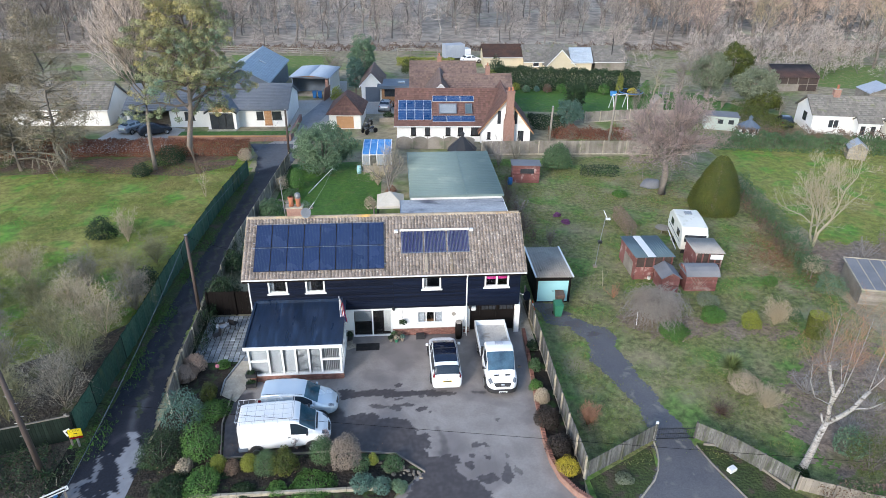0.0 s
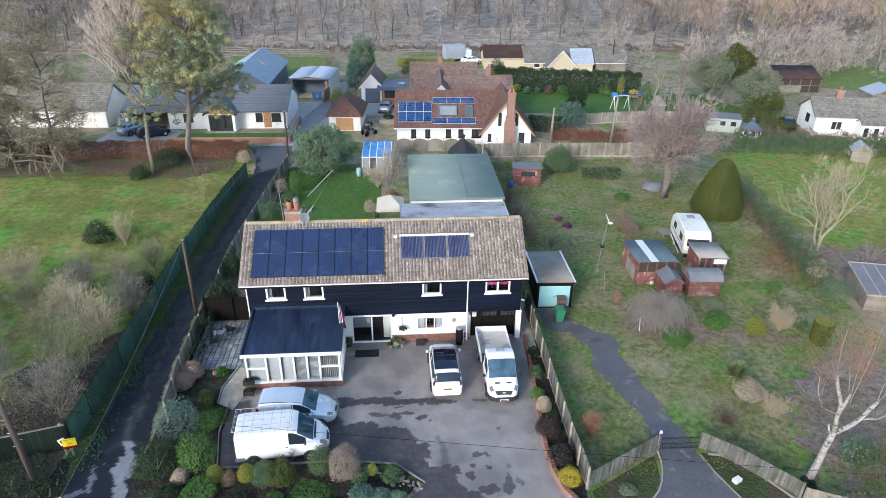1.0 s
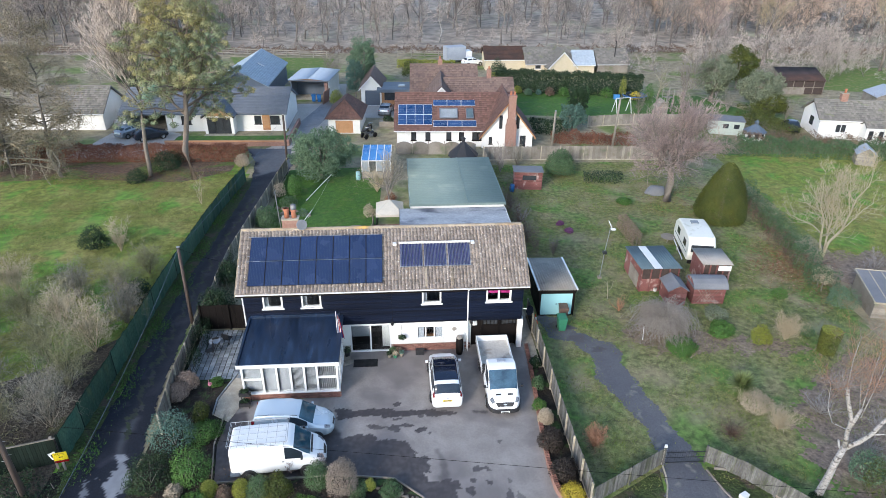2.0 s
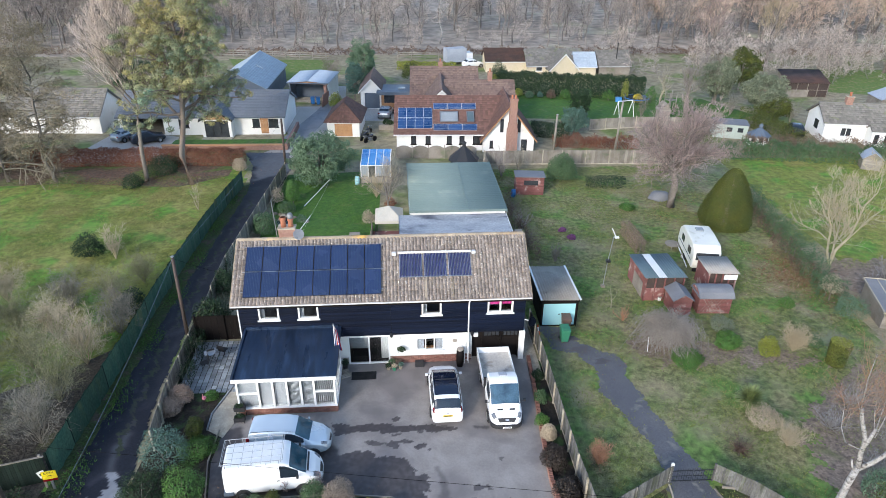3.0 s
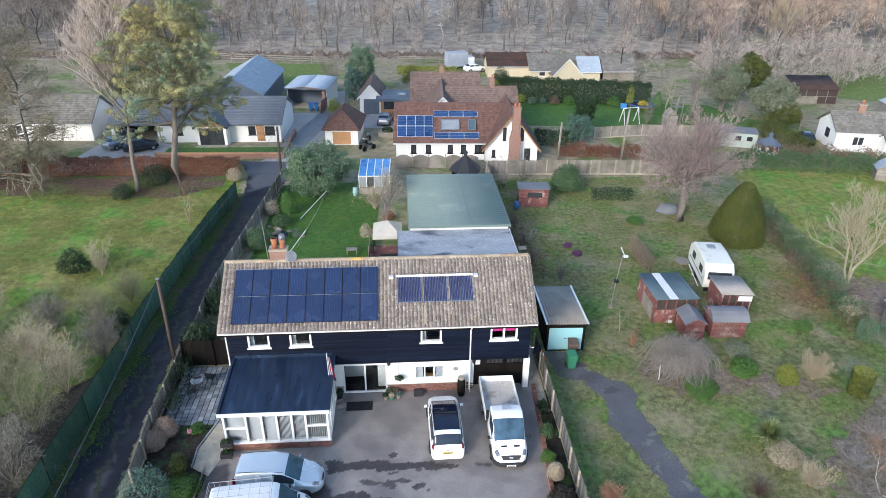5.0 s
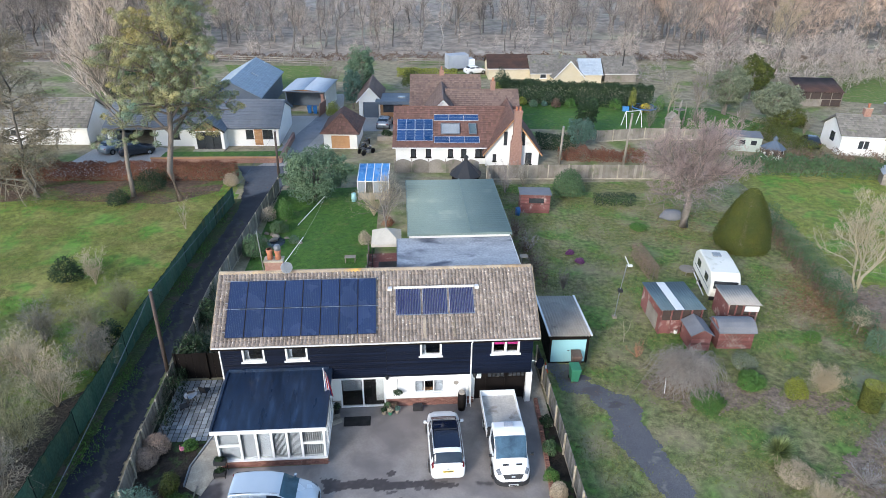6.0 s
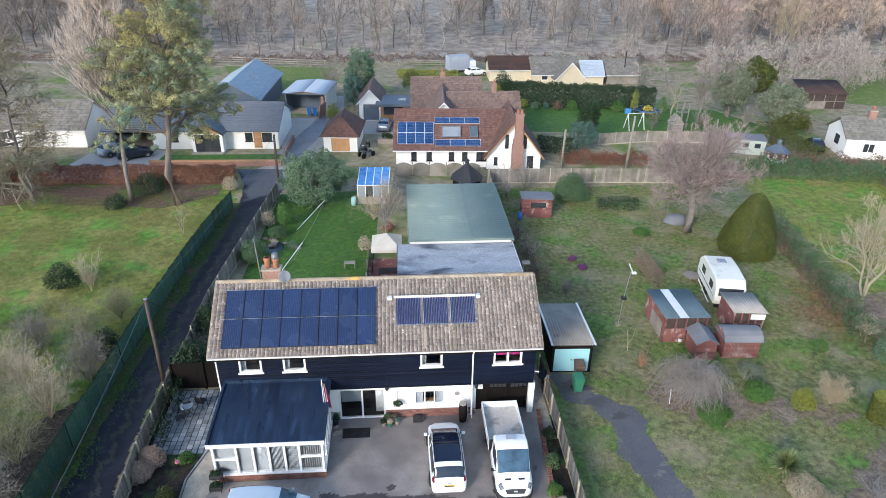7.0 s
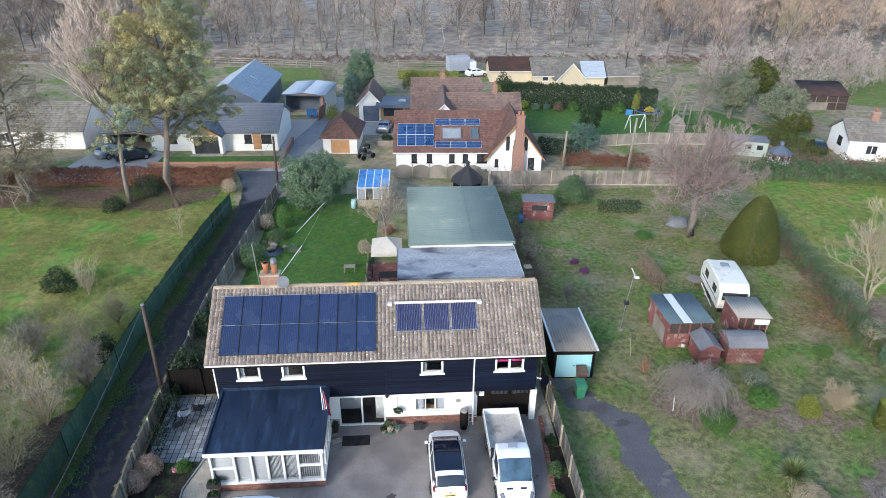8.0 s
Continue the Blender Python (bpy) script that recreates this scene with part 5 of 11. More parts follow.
# three evacuated-tube collectors
for k in range(3):
    t = new("tube_collector")
    t.matrix_basis = pose(9.55 + k * 1.49, 0.85, PZ(0.85) - 0.02, slope)
    tagged(t, "evacuated glass tube solar collector with a white manifold", "solar collector", "tube collectors")
    part("manifold", box(-0.04, 1.46, 1.55, 1.69, 0.0, 0.13, bevel=0.05), "caravan_white", t)
    part("foot_rail", box(0, 1.42, 0.0, 0.05, -0.02, 0.04), "aluminium", t)
    part("reflector_sheet", box(0.02, 1.4, 0.05, 1.55, -0.012, 0.0), "grey_sheet", t)
    for i in range(15):
        part("tube", rod([(0.07 + i * 0.09, 0.03, 0.05), (0.07 + i * 0.09, 1.55, 0.06)], 0.026, 6), "tube_glass", t)
for x in (9.25, 14.15):
    solid("pipe_box", box(x - 0.12, x + 0.12, 2.05, 2.3, PZ(2.15) - 0.1, PZ(2.15) + 0.06, bevel=0.03), "white_paint", "small white pipe cover on the roof tiles", "pipe cover", "pipe covers")
for x in (11.05, 12.65):
    solid("pale_tile_strip", quad_slab([(x, EY + 0.05, PZ(EY + 0.05) - 0.025), (x + 0.16, EY + 0.05, PZ(EY + 0.05) - 0.025), (x + 0.16, 0.8, PZ(0.8) - 0.025), (x, 0.8, PZ(0.8) - 0.025)], 0.04), "stone",
          "pale washed strip of roof tiles below the collectors", "roof strip", "washed strips")

# garage front under the jetty
gd = part("garage_front", wall_bm(13.82, W - 0.08, 0.0, 2.2, 0.43, 0.5, [(14.75, 15.75, 1.55, 1.95), (15.95, 16.95, 1.55, 1.95)]), "dark_timber", house, "dark brown timber garage doors")
for a in (14.75, 15.95):
    w = window(house, a, a + 1.0, 1.55, 1.95, 0.44, 4, "dark_timber", "window_dark", 0.035, False, name="garage_window")
for x in (13.9, 14.7, 15.82, 17.0):
    part("door_stile", box(x - 0.05, x + 0.05, 0.38, 0.428, 0.02, 2.18), "dark_timber", house)
part("corner_pillar", box(16.95, 17.28, -0.02, 0.36, 0.0, 2.2, bevel=0.01), "render_white", house, "white corner pillar")
part("meter_box", box(14.1, 14.38, 0.3, 0.4, 1.62, 1.95, bevel=0.02), "white_paint", house)
part("wall_lamp", moved(lathe([(0.05, 0), (0.1, 0.1), (0.11, 0.22), (0.02, 0.3)], 8), 13.95, -0.12, 2.05), "black_metal", house)
part("wall_lamp", moved(lathe([(0.05, 0), (0.1, 0.1), (0.11, 0.22), (0.02, 0.3)], 8), 8.98, -0.12, 2.1), "black_metal", house)

# glazed front porch with a felt roof
por = thing("porch", 0, 0, 0, 0, "white-framed glazed porch on a brick base with a dark felt roof", "porch")
PX0, PX1, PY = 0.42, 5.87, -4.12
RZ = lambda y: 2.97 + (y / -4.35) * -0.42
part("felt_roof", quad_slab([(PX0 - 0.05, PY - 0.05, RZ(PY - 0.05)), (PX1 - 0.1, PY - 0.05, RZ(PY - 0.05)), (PX1 - 0.1, -0.02, RZ(0)), (PX0 - 0.05, -0.02, RZ(0))], 0.16), "felt_blue", por, "dark blue-grey felt roof with seams")
for x in (3.55,):
    part("felt_seam", quad_slab([(x, PY - 0.05, RZ(PY - 0.05) + 0.012), (x + 0.08, PY - 0.05, RZ(PY - 0.05) + 0.012), (x + 0.08, -0.05, RZ(0) + 0.012), (x, -0.05, RZ(0) + 0.012)], 0.014), "felt_blue", por)
part("felt_upstand", box(PX0 - 0.05, PX1 - 0.1, -0.12, -0.024, RZ(0) - 0.02, RZ(0) + 0.2), "felt_blue", por)
part("kerb", quad_slab([(PX0 - 0.18, PY - 0.08, RZ(PY) + 0.1), (PX0 - 0.055, PY - 0.08, RZ(PY) + 0.1), (PX0 - 0.055, 0.0, RZ(0) + 0.1), (PX0 - 0.18, 0.0, RZ(0) + 0.1)], 0.3), "felt_blue", por, "raised black felt kerb")
part("kerb", quad_slab([(PX1 - 0.096, PY - 0.08, RZ(PY) + 0.05), (PX1 + 0.1, PY - 0.08, RZ(PY) + 0.05), (PX1 + 0.1, 0.0, RZ(0) + 0.05), (PX1 - 0.096, 0.0, RZ(0) + 0.05)], 0.25), "felt_blue", por, "raised black felt kerb")
part("fascia", box(PX0 - 0.18, PX1 + 0.1, PY - 0.13, PY - 0.085, RZ(PY) - 0.2, RZ(PY) + 0.02), "white_paint", por)
pl = part("brick_base", box(PX0, PX1, PY, PY + 0.2, 0, 0.45), "mortar", por, "red brick base")
part("brick_base", box(PX1 - 0.2, PX1, PY + 0.2, 0, 0, 0.45), "brick_mass", por)
part("brick_base", box(PX0, PX0 + 0.2, PY + 0.2, 0, 0, 0.45), "brick_mass", por)
for k in range(5):
    for i in range(24):
        ob = new("brick", brick_mesh)
        ob.parent = pl
        ob.matrix_basis = pose(PX0 + 0.12 + i * 0.2285 + (k % 2) * 0.07, PY - 0.012 + random.uniform(-0.003, 0.003), 0.05 + k * 0.082)
part("sill", box(PX0 - 0.05, PX1 + 0.06, PY - 0.08, PY + 0.2, 0.452, 0.54, bevel=0.012), "white_paint", por)
part("sill", box(PX1 - 0.2, PX1 + 0.06, PY + 0.2, 0, 0.452, 0.54), "white_paint", por)
part("head", box(PX0, PX1, PY, PY + 0.14, 2.32, 2.42), "white_paint", por)
edges = [PX0, 1.55, 2.36, 3.13, 3.9, 4.62, PX1]
for i, (a, c) in enumerate(zip(edges, edges[1:])):
    part("post", box(a, a + 0.11, PY - 0.01, PY + 0.13, 0.54, 2.32), "white_paint", por)
    if i in (0, 5):
        part("transom", box(a + 0.11, c, PY - 0.005, PY + 0.12, 1.42, 1.53), "white_paint", por)
    ob = part("pane", box(a + 0.11, c, PY + 0.05, PY + 0.065, 0.54, 2.32), "clear_glass", por)
    ob.visible_shadow = False
    if i in (0, 1, 2):
        part("blind", box(a + 0.13, c - 0.02, PY + 0.16, PY + 0.18, 0.56, 2.3), "blind", por, "closed pale vertical blind")
    else:
        m = 10
        for k in range(m):
            x = a + 0.15 + k * (c - a - 0.15) / m
            part("blind_slat", box(x, x + 0.034, PY + 0.15, PY + 0.17, 0.58, 2.28), "blind", por)
part("post", box(PX1 - 0.12, PX1, PY - 0.01, PY + 0.13, 0.54, 2.32), "white_paint", por)
for i in range(5):
    y0 = PY + 0.14 + i * 0.8
    part("post", box(PX1 - 0.12, PX1 + 0.01, y0, y0 + 0.1, 0.54, 2.5), "white_paint", por)
    ob = part("pane", box(PX1 - 0.06, PX1 - 0.045, y0 + 0.1, y0 + 0.8, 0.54, 2.45), "clear_glass", por)
    ob.visible_shadow = False
part("side_head", box(PX1 - 0.12, PX1 + 0.01, PY + 0.14, -0.02, 2.45, 2.56), "white_paint", por)
part("side_wall", box(PX0, PX0 + 0.14, PY + 0.2, 0, 0.45, 2.4), "white_paint", por)
part("porch_floor", box(PX0 + 0.2, PX1 - 0.2, PY + 0.2, 0, 0.02, 0.07), "slab", por)

# ---- workshop with a green sheet roof behind, and its flat-roofed extension ----
ws = thing("workshop", 10.5, 0, 0, 0, "white rendered workshop with a green ribbed sheet roof", "outbuilding")
WZ, WY0, WY1 = 3.3, 15.7, 26.9
part("wall", wall_bm(0.1, 7.95, 0, WZ - 0.1, WY0 + 0.1, WY0 + 0.3), "render_white", ws)
part("wall", box(0.1, 0.3, WY0 + 0.3, WY1 - 0.1, 0, WZ - 0.1), "render_white", ws)
part("wall", box(7.75, 7.95, WY0 + 0.3, WY1 - 0.1, 0, WZ - 0.1), "render_white", ws)
part("wall", box(0.3, 7.75, WY1 - 0.3, WY1 - 0.1, 0, WZ - 0.1), "render_white", ws)
part("roof", corrugated((8.05, WY0, WZ), (8.05, WY1, WZ + 0.02), (0.0, WY0, WZ), (0.0, WY1, WZ + 0.02), 28, 0.1), "green_sheet", ws)
part("sheet_joint", box(4.85, 4.93, WY0, WY1, WZ + 0.105, WZ + 0.13), "green_sheet", ws)
part("fascia", box(-0.02, 8.07, WY0 - 0.05, WY0 - 0.005, WZ - 0.12, WZ + 0.06), "green_sheet", ws)
part("verge", box(-0.07, -0.01, WY0 - 0.05, WY1, WZ - 0.2, WZ + 0.06), "green_sheet", ws)
part("verge", box(8.06, 8.12, WY0 - 0.05, WY1, WZ - 0.2, WZ + 0.06), "green_sheet", ws)
ext = thing("flat_extension", 9.6, 11.2, 0, 0, "flat-roofed extension with puddled grey felt", "outbuilding")
part("wall", box(0.1, 8.75, 0.1, 0.3, 0, 2.8), "render_white", ext)
part("wall", box(0.1, 0.3, 0.3, 4.5, 0, 2.8), "render_white", ext)
part("wall", box(8.55, 8.75, 0.3, 4.5, 0, 2.8), "render_white", ext)
part("roof", box(0, 8.9, 0, 4.55, 2.8, 2.95, bevel=0.02), "felt_grey", ext)
part("edge_trim", box(-0.03, -0.002, 0, 4.55, 2.8, 3.0), "lead", ext)
part("edge_trim", box(8.902, 8.93, 0, 4.55, 2.8, 3.0), "white_paint", ext)

# ---- neighbouring houses ----
bung = cottage("back_bungalow", 9.5, 40.3, -2.5, 14.2, 10.4, 2.15, 5.0, "render_white", "red_tile_mass", "white bungalow with a red tiled roof and a brick chimney",
               [("window", 1.7, 2.3, 0.75, 1.8), ("window", 3.4, 4.0, 0.75, 1.8), ("window", 5.9, 6.5, 0.75, 1.8), ("window", 7.4, 8.0, 0.75, 1.8), ("window", 9.0, 10.2, 0.75, 1.8, 2), ("wood", 10.4, 11.2, 0.1, 1.95)], 0.35, frame_mat="dark_timber")
gw = cottage("gable_wing", 19.6, 39.3, -2.5, 6.0, 7.5, 1.7, 5.5, "render_white", "red_tile_mass", "white gable wing with timber bargeboards and narrow windows",
             [("window", 0.8, 1.2, 0.5, 1.4), ("window", 4.5, 5.2, 0.15, 1.55)], 0.35, "house wing", verge="cedar", gable_front=True, frame_mat="dark_timber")
for x in (1.95, 3.95):
    part("slit_window", box(x, x + 0.4, -0.03, -0.004, 2.4, 4.0 if x < 3 else 4.0), "window_dark", gw)
stack = thing("brick_chimney", 22.9, 38.75, 0, -2.5, "tall stepped red brick chimney on the gable", "chimney")
b = bmesh.new()
for w2, z0, z1 in ((0.62, 0, 3.0), (0.52, 3.0, 3.6), (0.42, 3.6, 6.3)):
    box(-w2, w2, -0.35, 0.35, z0, z1, b)
part("shaft", b, "brick_mass", stack)
part("cap", box(-0.48, 0.48, -0.41, 0.41, 6.302, 6.5, bevel=0.02), "brick_mass", stack)
for x in (-0.2, 0.22):
    part("pot", moved(lathe([(0.13, 0), (0.11, 0.3), (0.13, 0.4)], 12), x, 0, 6.5), "terracotta", stack)
# panels on the bungalow
bs = math.degrees(math.atan((5.0 - 2.15) / 5.2))


def bungalow_panel(u, v, w, h):
    base_m = pose(9.5, 40.3, 0, 0, 0, -2.5) @ pose(u, -0.35 + v * math.cos(radians(bs)), 2.15 - 0.19 + 0.16 + 0.13 + v * math.sin(radians(bs)), bs)
    t = solar_panel(w, h, "solar_cell_pale", "white_paint", 1, 4, label="blue solar panel in a silver frame on red tiles", group="solar panels on the bungalow")
    t.matrix_basis = base_m


for r in range(2):
    for c in range(4):
        bungalow_panel(0.15 + c * 1.02, 0.75 + r * 1.7, 1.0, 1.66)
for c in range(3):
    bungalow_panel(4.35 + c * 1.72, 0.45, 1.68, 0.98)
    bungalow_panel(4.35 + c * 1.72, 3.9, 1.68, 0.98)
for u, w, glassy in ((5.1, 2.2, "grey_pane"), (8.3, 0.9, "blue_sheet")):
    t = new("roof_window")
    t.matrix_basis = pose(9.5, 40.3, 0, 0, 0, -2.5) @ pose(u, -0.35 + 1.75 * math.cos(radians(bs)), 2.15 + 0.1 + 1.75 * math.sin(radians(bs)), bs)
    tagged(t, "pitched roof window between the panels", "roof window", "bungalow roof windows")
    part("frame", wall_like(w, 1.7, 0.09, 0.12), "lead", t)
    part("pane", box(0.09, w - 0.09, 0.09, 1.61, 0.03, 0.06), glassy, t)
cottage("rear_wing", 16.2, 51.0, -2.5, 9.0, 7.5, 2.3, 4.7, "render_white", "brown_tile_mass", "rear wing with a brown tiled roof", (), 0.3, "house wing")
cottage("rear_wing", 11.7, 56.3, -2.5, 9.2, 9.5, 2.4, 5.2, "render_white", "brown_tile_mass", "long rear wing with a brown tiled roof", (), 0.3, "house wing")
cottage("rear_gable", 13.2, 50.3, -2.5, 4.6, 9.0, 2.4, 4.6, "render_white", "brown_tile_mass", "small white rear gable under brown tiles", (), 0.3, "house wing", gable_front=True)
gg = cottage("link_garage", 4.5, 58.6, -2.5, 3.0, 6.5, 2.6, 4.2, "render_white", "brown_tile_mass", "white gabled garage with a dark blue roller door", [("garage", 0.55, 2.7, 0.05, 2.25)], 0.3, "garage", gable_front=True)
fl = thing("flat_link", 7.4, 57.0, 0, -2.5, "flat-roofed link with cedar cladding and dark glass", "house wing")
part("wall", wall_bm(0, 3.9, 0, 2.3, 0.8, 1.0, [(0.4, 3.0, 1.0, 2.1)]), "cedar", fl)
part("pane", box(0.4, 3.0, 0.9, 0.93, 1.0, 2.1), "window_dark", fl)
part("roof", box(-0.6, 4.1, 0, 4.5, 2.3, 2.75, bevel=0.02), "slate_blue_wall", fl)
part("rooflight", box(2.4, 3.4, 1.6, 2.3, 2.752, 2.95, bevel=0.03), "grey_pane", fl)
for x, y, z0, z1 in ((16.0, 61.0, 4.9, 6.5), (22.3, 54.6, 4.2, 6.4)):
    t = thing("small_chimney", x, y, z0, 0, "small red brick chimney on the tiled roof", "chimney", "small chimneys")
    part("shaft", box(-0.3, 0.3, -0.3, 0.3, 0, z1 - z0 - 0.4), "brick_mass", t)
    part("pot", moved(lathe([(0.13, 0), (0.11, 0.3), (0.13, 0.4)], 12), 0, 0, z1 - z0 - 0.4), "terracotta", t)


def hipped(name, x, y, rz, w, d, eave, ridge, wall, roof_mat, label, holes=(), inset=None, over=0.35, category="garage"):
    """A block with a hipped roof; inset: how far the ridge stops short of the ends."""
    t = thing(name, x, y, 0, rz, label, category)
    part("front_wall", wall_bm(0, w, 0, eave, 0, 0.22, [h[1:5] for h in holes]), wall, t)
    part("back_wall", box(0, w, d - 0.22, d, 0, eave), wall, t)
    for sx in (0, w - 0.22):
        part("side_wall", box(sx, sx + 0.22, 0.22, d - 0.22, 0, eave), wall, t)
    for kind, a, c, lo, hi, *n in holes:
        part("timber_door", box(a, c, 0.1, 0.16, lo, hi), "cedar", t) if kind == "wood" else window(t, a, c, lo, hi, 0.08, n[0] if n else 1)
    o, i = over, inset if inset is not None else w / 2
    c = [(-o, -o, eave), (w + o, -o, eave), (w + o, d + o, eave), (-o, d + o, eave)]
    a, b2 = (w / 2, min(i, d / 2), ridge), (w / 2, max(d - i, d / 2), ridge)
    slopes = [(c[0], c[1], a, a), (c[1], c[2], a, b2), (c[2], c[3], b2, b2), (c[3], c[0], b2, a)]
    bm = bmesh.new()
    vv = [bm.verts.new(p) for p in (*c, a, b2)]
    for q in ((0, 1, 4), (1, 2, 5, 4), (2, 3, 5), (3, 0, 4, 5), (3, 2, 1, 0)):
        bm.faces.new([vv[k] for k in q])
    part("roof", bm, roof_mat, t)
    tiled(t, [[Vector(p) + Vector((0, 0, 0.01)) for p in s] for s in slopes], roof_mat)
    return t


hipped("small_garage", 0.9, 45.9, -4, 4.0, 6.0, 1.9, 4.0, "render_white", "red_tile_mass", "small white garage with a steep hipped tiled roof", [("wood", 0.9, 3.1, 0.05, 1.65)], 1.6)

# white bungalow with a slate roof and cedar panels
modern = cottage("slate_bungalow", -24.9, 47.71, -1.5, 20.3, 9.0, 2.35, 4.3, "render_white", "slate_mass", "white rendered bungalow with a slate roof and cedar panels",
                 [("window", 16.4, 17.3, 0.9, 2.0, 1), ("window", 18.4, 19.6, 0.9, 2.0, 2), ("bay", 0.4, 5.4, 0.05, 2.1), ("window", 7.3, 8.5, 0.9, 2.0, 2), ("window", 12.5, 13.3, 0.4, 2.0, 1)], 0.3, tile=(0.5, 0.3), verge="slate_blue_wall", frame_mat="black_metal")
for a, c in ((17.4, 18.35), (10.2, 12.4)):
    for k in range(9):
        part("cedar_board", box(a, c, -0.04, -0.004, 0.15 + k * 0.24, 0.15 + k * 0.24 + 0.225), "cedar", modern)
entry = cottage("entrance_porch", -14.4, 46.0, -1.5, 3.6, 3.0, 2.35, 3.5, "render_white", "slate_mass", "gabled entrance porch with cedar boards and dark glass doors", [("glazed", 0.35, 3.25, 0.1, 2.2, 3)], 0.25, "porch",
                tile=(0.5, 0.3), gable_front=True, verge="black_metal")
part("gable_cladding", extrude_y([(0.1, 2.36), (3.5, 2.36), (1.8, 3.4)], -0.04, -0.003), "cedar", entry)
part("step", box(0.0, 3.6, -1.1, -0.01, 0.0, 0.15, bevel=0.02), "concrete", entry)
rear = cottage("two_storey_block", -16.2, 58.9, -2, 7.4, 15.4, 3.0, 5.0, "slate_blue_wall", "pale_slate", "two-storey blue-grey block with a pale slate roof", (), 0.3, "house", tile=(0.5, 0.3), gable_front=True, verge="slate_blue_wall")
solid("roof_window", quad_slab([(-11.2, 66.0, 4.76), (-10.2, 66.0, 4.22), (-10.2, 66.35, 4.22), (-11.2, 66.35, 4.76)], 0.2), "aluminium", "slim roof window in the slate roof", "roof window")
lowwall = thing("garden_wall", -18, 41.5, 0, -1.5, "low red brick garden wall with a timber top", "wall", kind="structure")
part("wall", box(0, 14.3, 0, 0.3, 0, 0.6), "brick_mass", lowwall)
part("coping", box(-0.05, 14.35, -0.05, 0.35, 0.602, 0.7), "cedar", lowwall)
part("wall", box(14.3, 14.6, 0, 9.0, 0, 0.75), "brick_mass", lowwall)
sheet("front_grass", [(-17.5, 41.8), (-4, 41.5), (-3.8, 44.5), (-17.4, 44.8)], 0.25, "lush_lawn", "small raised front lawn", "lawn", 0.25)

cottage("grey_bungalow", -44.5, 49.4, -3, 17.0, 6.6, 2.3, 4.7, "render_white", "grey_tile_mass", "white bungalow with an old grey tiled roof", [("window", 3, 4.4, 0.9, 1.9, 2), ("window", 7, 8.6, 0.9, 1.9, 2), ("window", 11, 12.4, 0.9, 1.9, 2)], 0.3)
right_h = cottage("white_bungalow", 62.4, 41.1, -11, 20.0, 5.4, 2.5, 4.1, "render_white", "grey_tile_mass", "white bungalow with a lichened grey tiled roof", [("window", 2.0, 3.3, 0.8, 1.9, 2), ("window", 8.2, 9.6, 0.5, 1.9, 2), ("window", 11, 12.6, 0.8, 1.9, 2)], 0.3)
part("gable_window", box(-0.04, -0.004, 1.9, 3.0, 1.1, 2.2), "window_dark", right_h)
chimney(right_h, 3.2, 2.7, 3.9, 5.1, 0.8, 0.6, 1)
cottage("glazed_porch", 66.9, 38.6, -11, 2.6, 1.6, 2.0, 2.5, "render_white", "grey_tile_mass", "small white glazed porch on the bungalow", [("window", 0.3, 1.0, 0.4, 1.7, 1), ("window", 1.5, 2.2, 0.4, 1.7, 1)], 0.15, "porch")
cottage("front_gable", 70.3, 37.2, -11, 5.5, 4.0, 2.3, 4.0, "render_white", "grey_tile_mass", "small white front gable under grey tiles", [("window", 1.5, 3.5, 0.8, 1.9, 2)], 0.3, "house wing", gable_front=True)

# carport
cp = thing("carport", -6.1, 62.6, 0, -8, "dark open carport with a pale sheet roof", "carport")
for a, c in ((-0.2, 2.9), (6.0, 2.9)):
    part("roof", corrugated((a, -0.3, 2.95), (a, 7.4, 2.95), (c, -0.3, 3.2), (c, 7.4, 3.2), 22, 0.04), "pale_slate", cp)
part("gable_board", extrude_y([(0, 2.7), (5.8, 2.7), (5.8, 2.9), (2.9, 3.12), (0, 2.9)], -0.003, 0.05), "cedar", cp, "cedar boarded gable")
part("fascia", box(-0.1, 5.9, -0.36, -0.31, 2.82, 2.98), "slate_blue_wall", cp)
part("back_wall", box(0.15, 5.65, 3.0, 3.2, 0, 2.9), "slate_blue_wall", cp)
part("leaning_door", moved(box(-0.03, 0.03, -1.2, 1.2, 0, 1.9), 5.5, -1.3, 0.0, 0, 8, -8), "brick_mass", cp, "red-brown timber door leaning on the pier")
part("side_wall", box(0, 0.15, 0.3, 6.8, 0, 2.95), "slate_blue_wall", cp)
part("floor_slab", box(0.15, 5.65, 0.0, 3.0, 0.0, 0.03), "concrete", cp)
part("side_wall", box(5.65, 5.8, 0.3, 6.8, 0, 2.95), "render_white", cp)
part("brick_pier", box(5.2, 5.6, -0.2, 0.2, 0, 2.6), "brick_mass", cp)

# houses in the distance
cottage("cream_bungalow", 25.4, 81.0, -1, 7.4, 6.0, 1.9, 3.4, "cream_wall", "rust_sheet", "cream rendered building with a rusty dark roof", (), 0.25)
cottage("far_cottage", 32.4, 79.0, -1, 9.6, 7.0, 1.5, 3.5, "cream_wall", "grey_tile_mass", "far cottage with a grey tiled roof", [("window", 1.5, 2.6, 0.6, 1.5)], 0.25)
fg = cottage("far_gable", 36.0, 77.2, 8, 5.0, 6.0, 1.2, 3.7, "cream_wall", "grey_tile_mass", "white gable of the far cottage", (), 0.25, "house wing", gable_front=True)
cottage("far_lean_to", 40.6, 78.0, -1, 3.6, 5.0, 1.5, 3.3, "cream_wall", "pale_slate", "pale blue-roofed end of the far cottage", (), 0.2, "house wing")
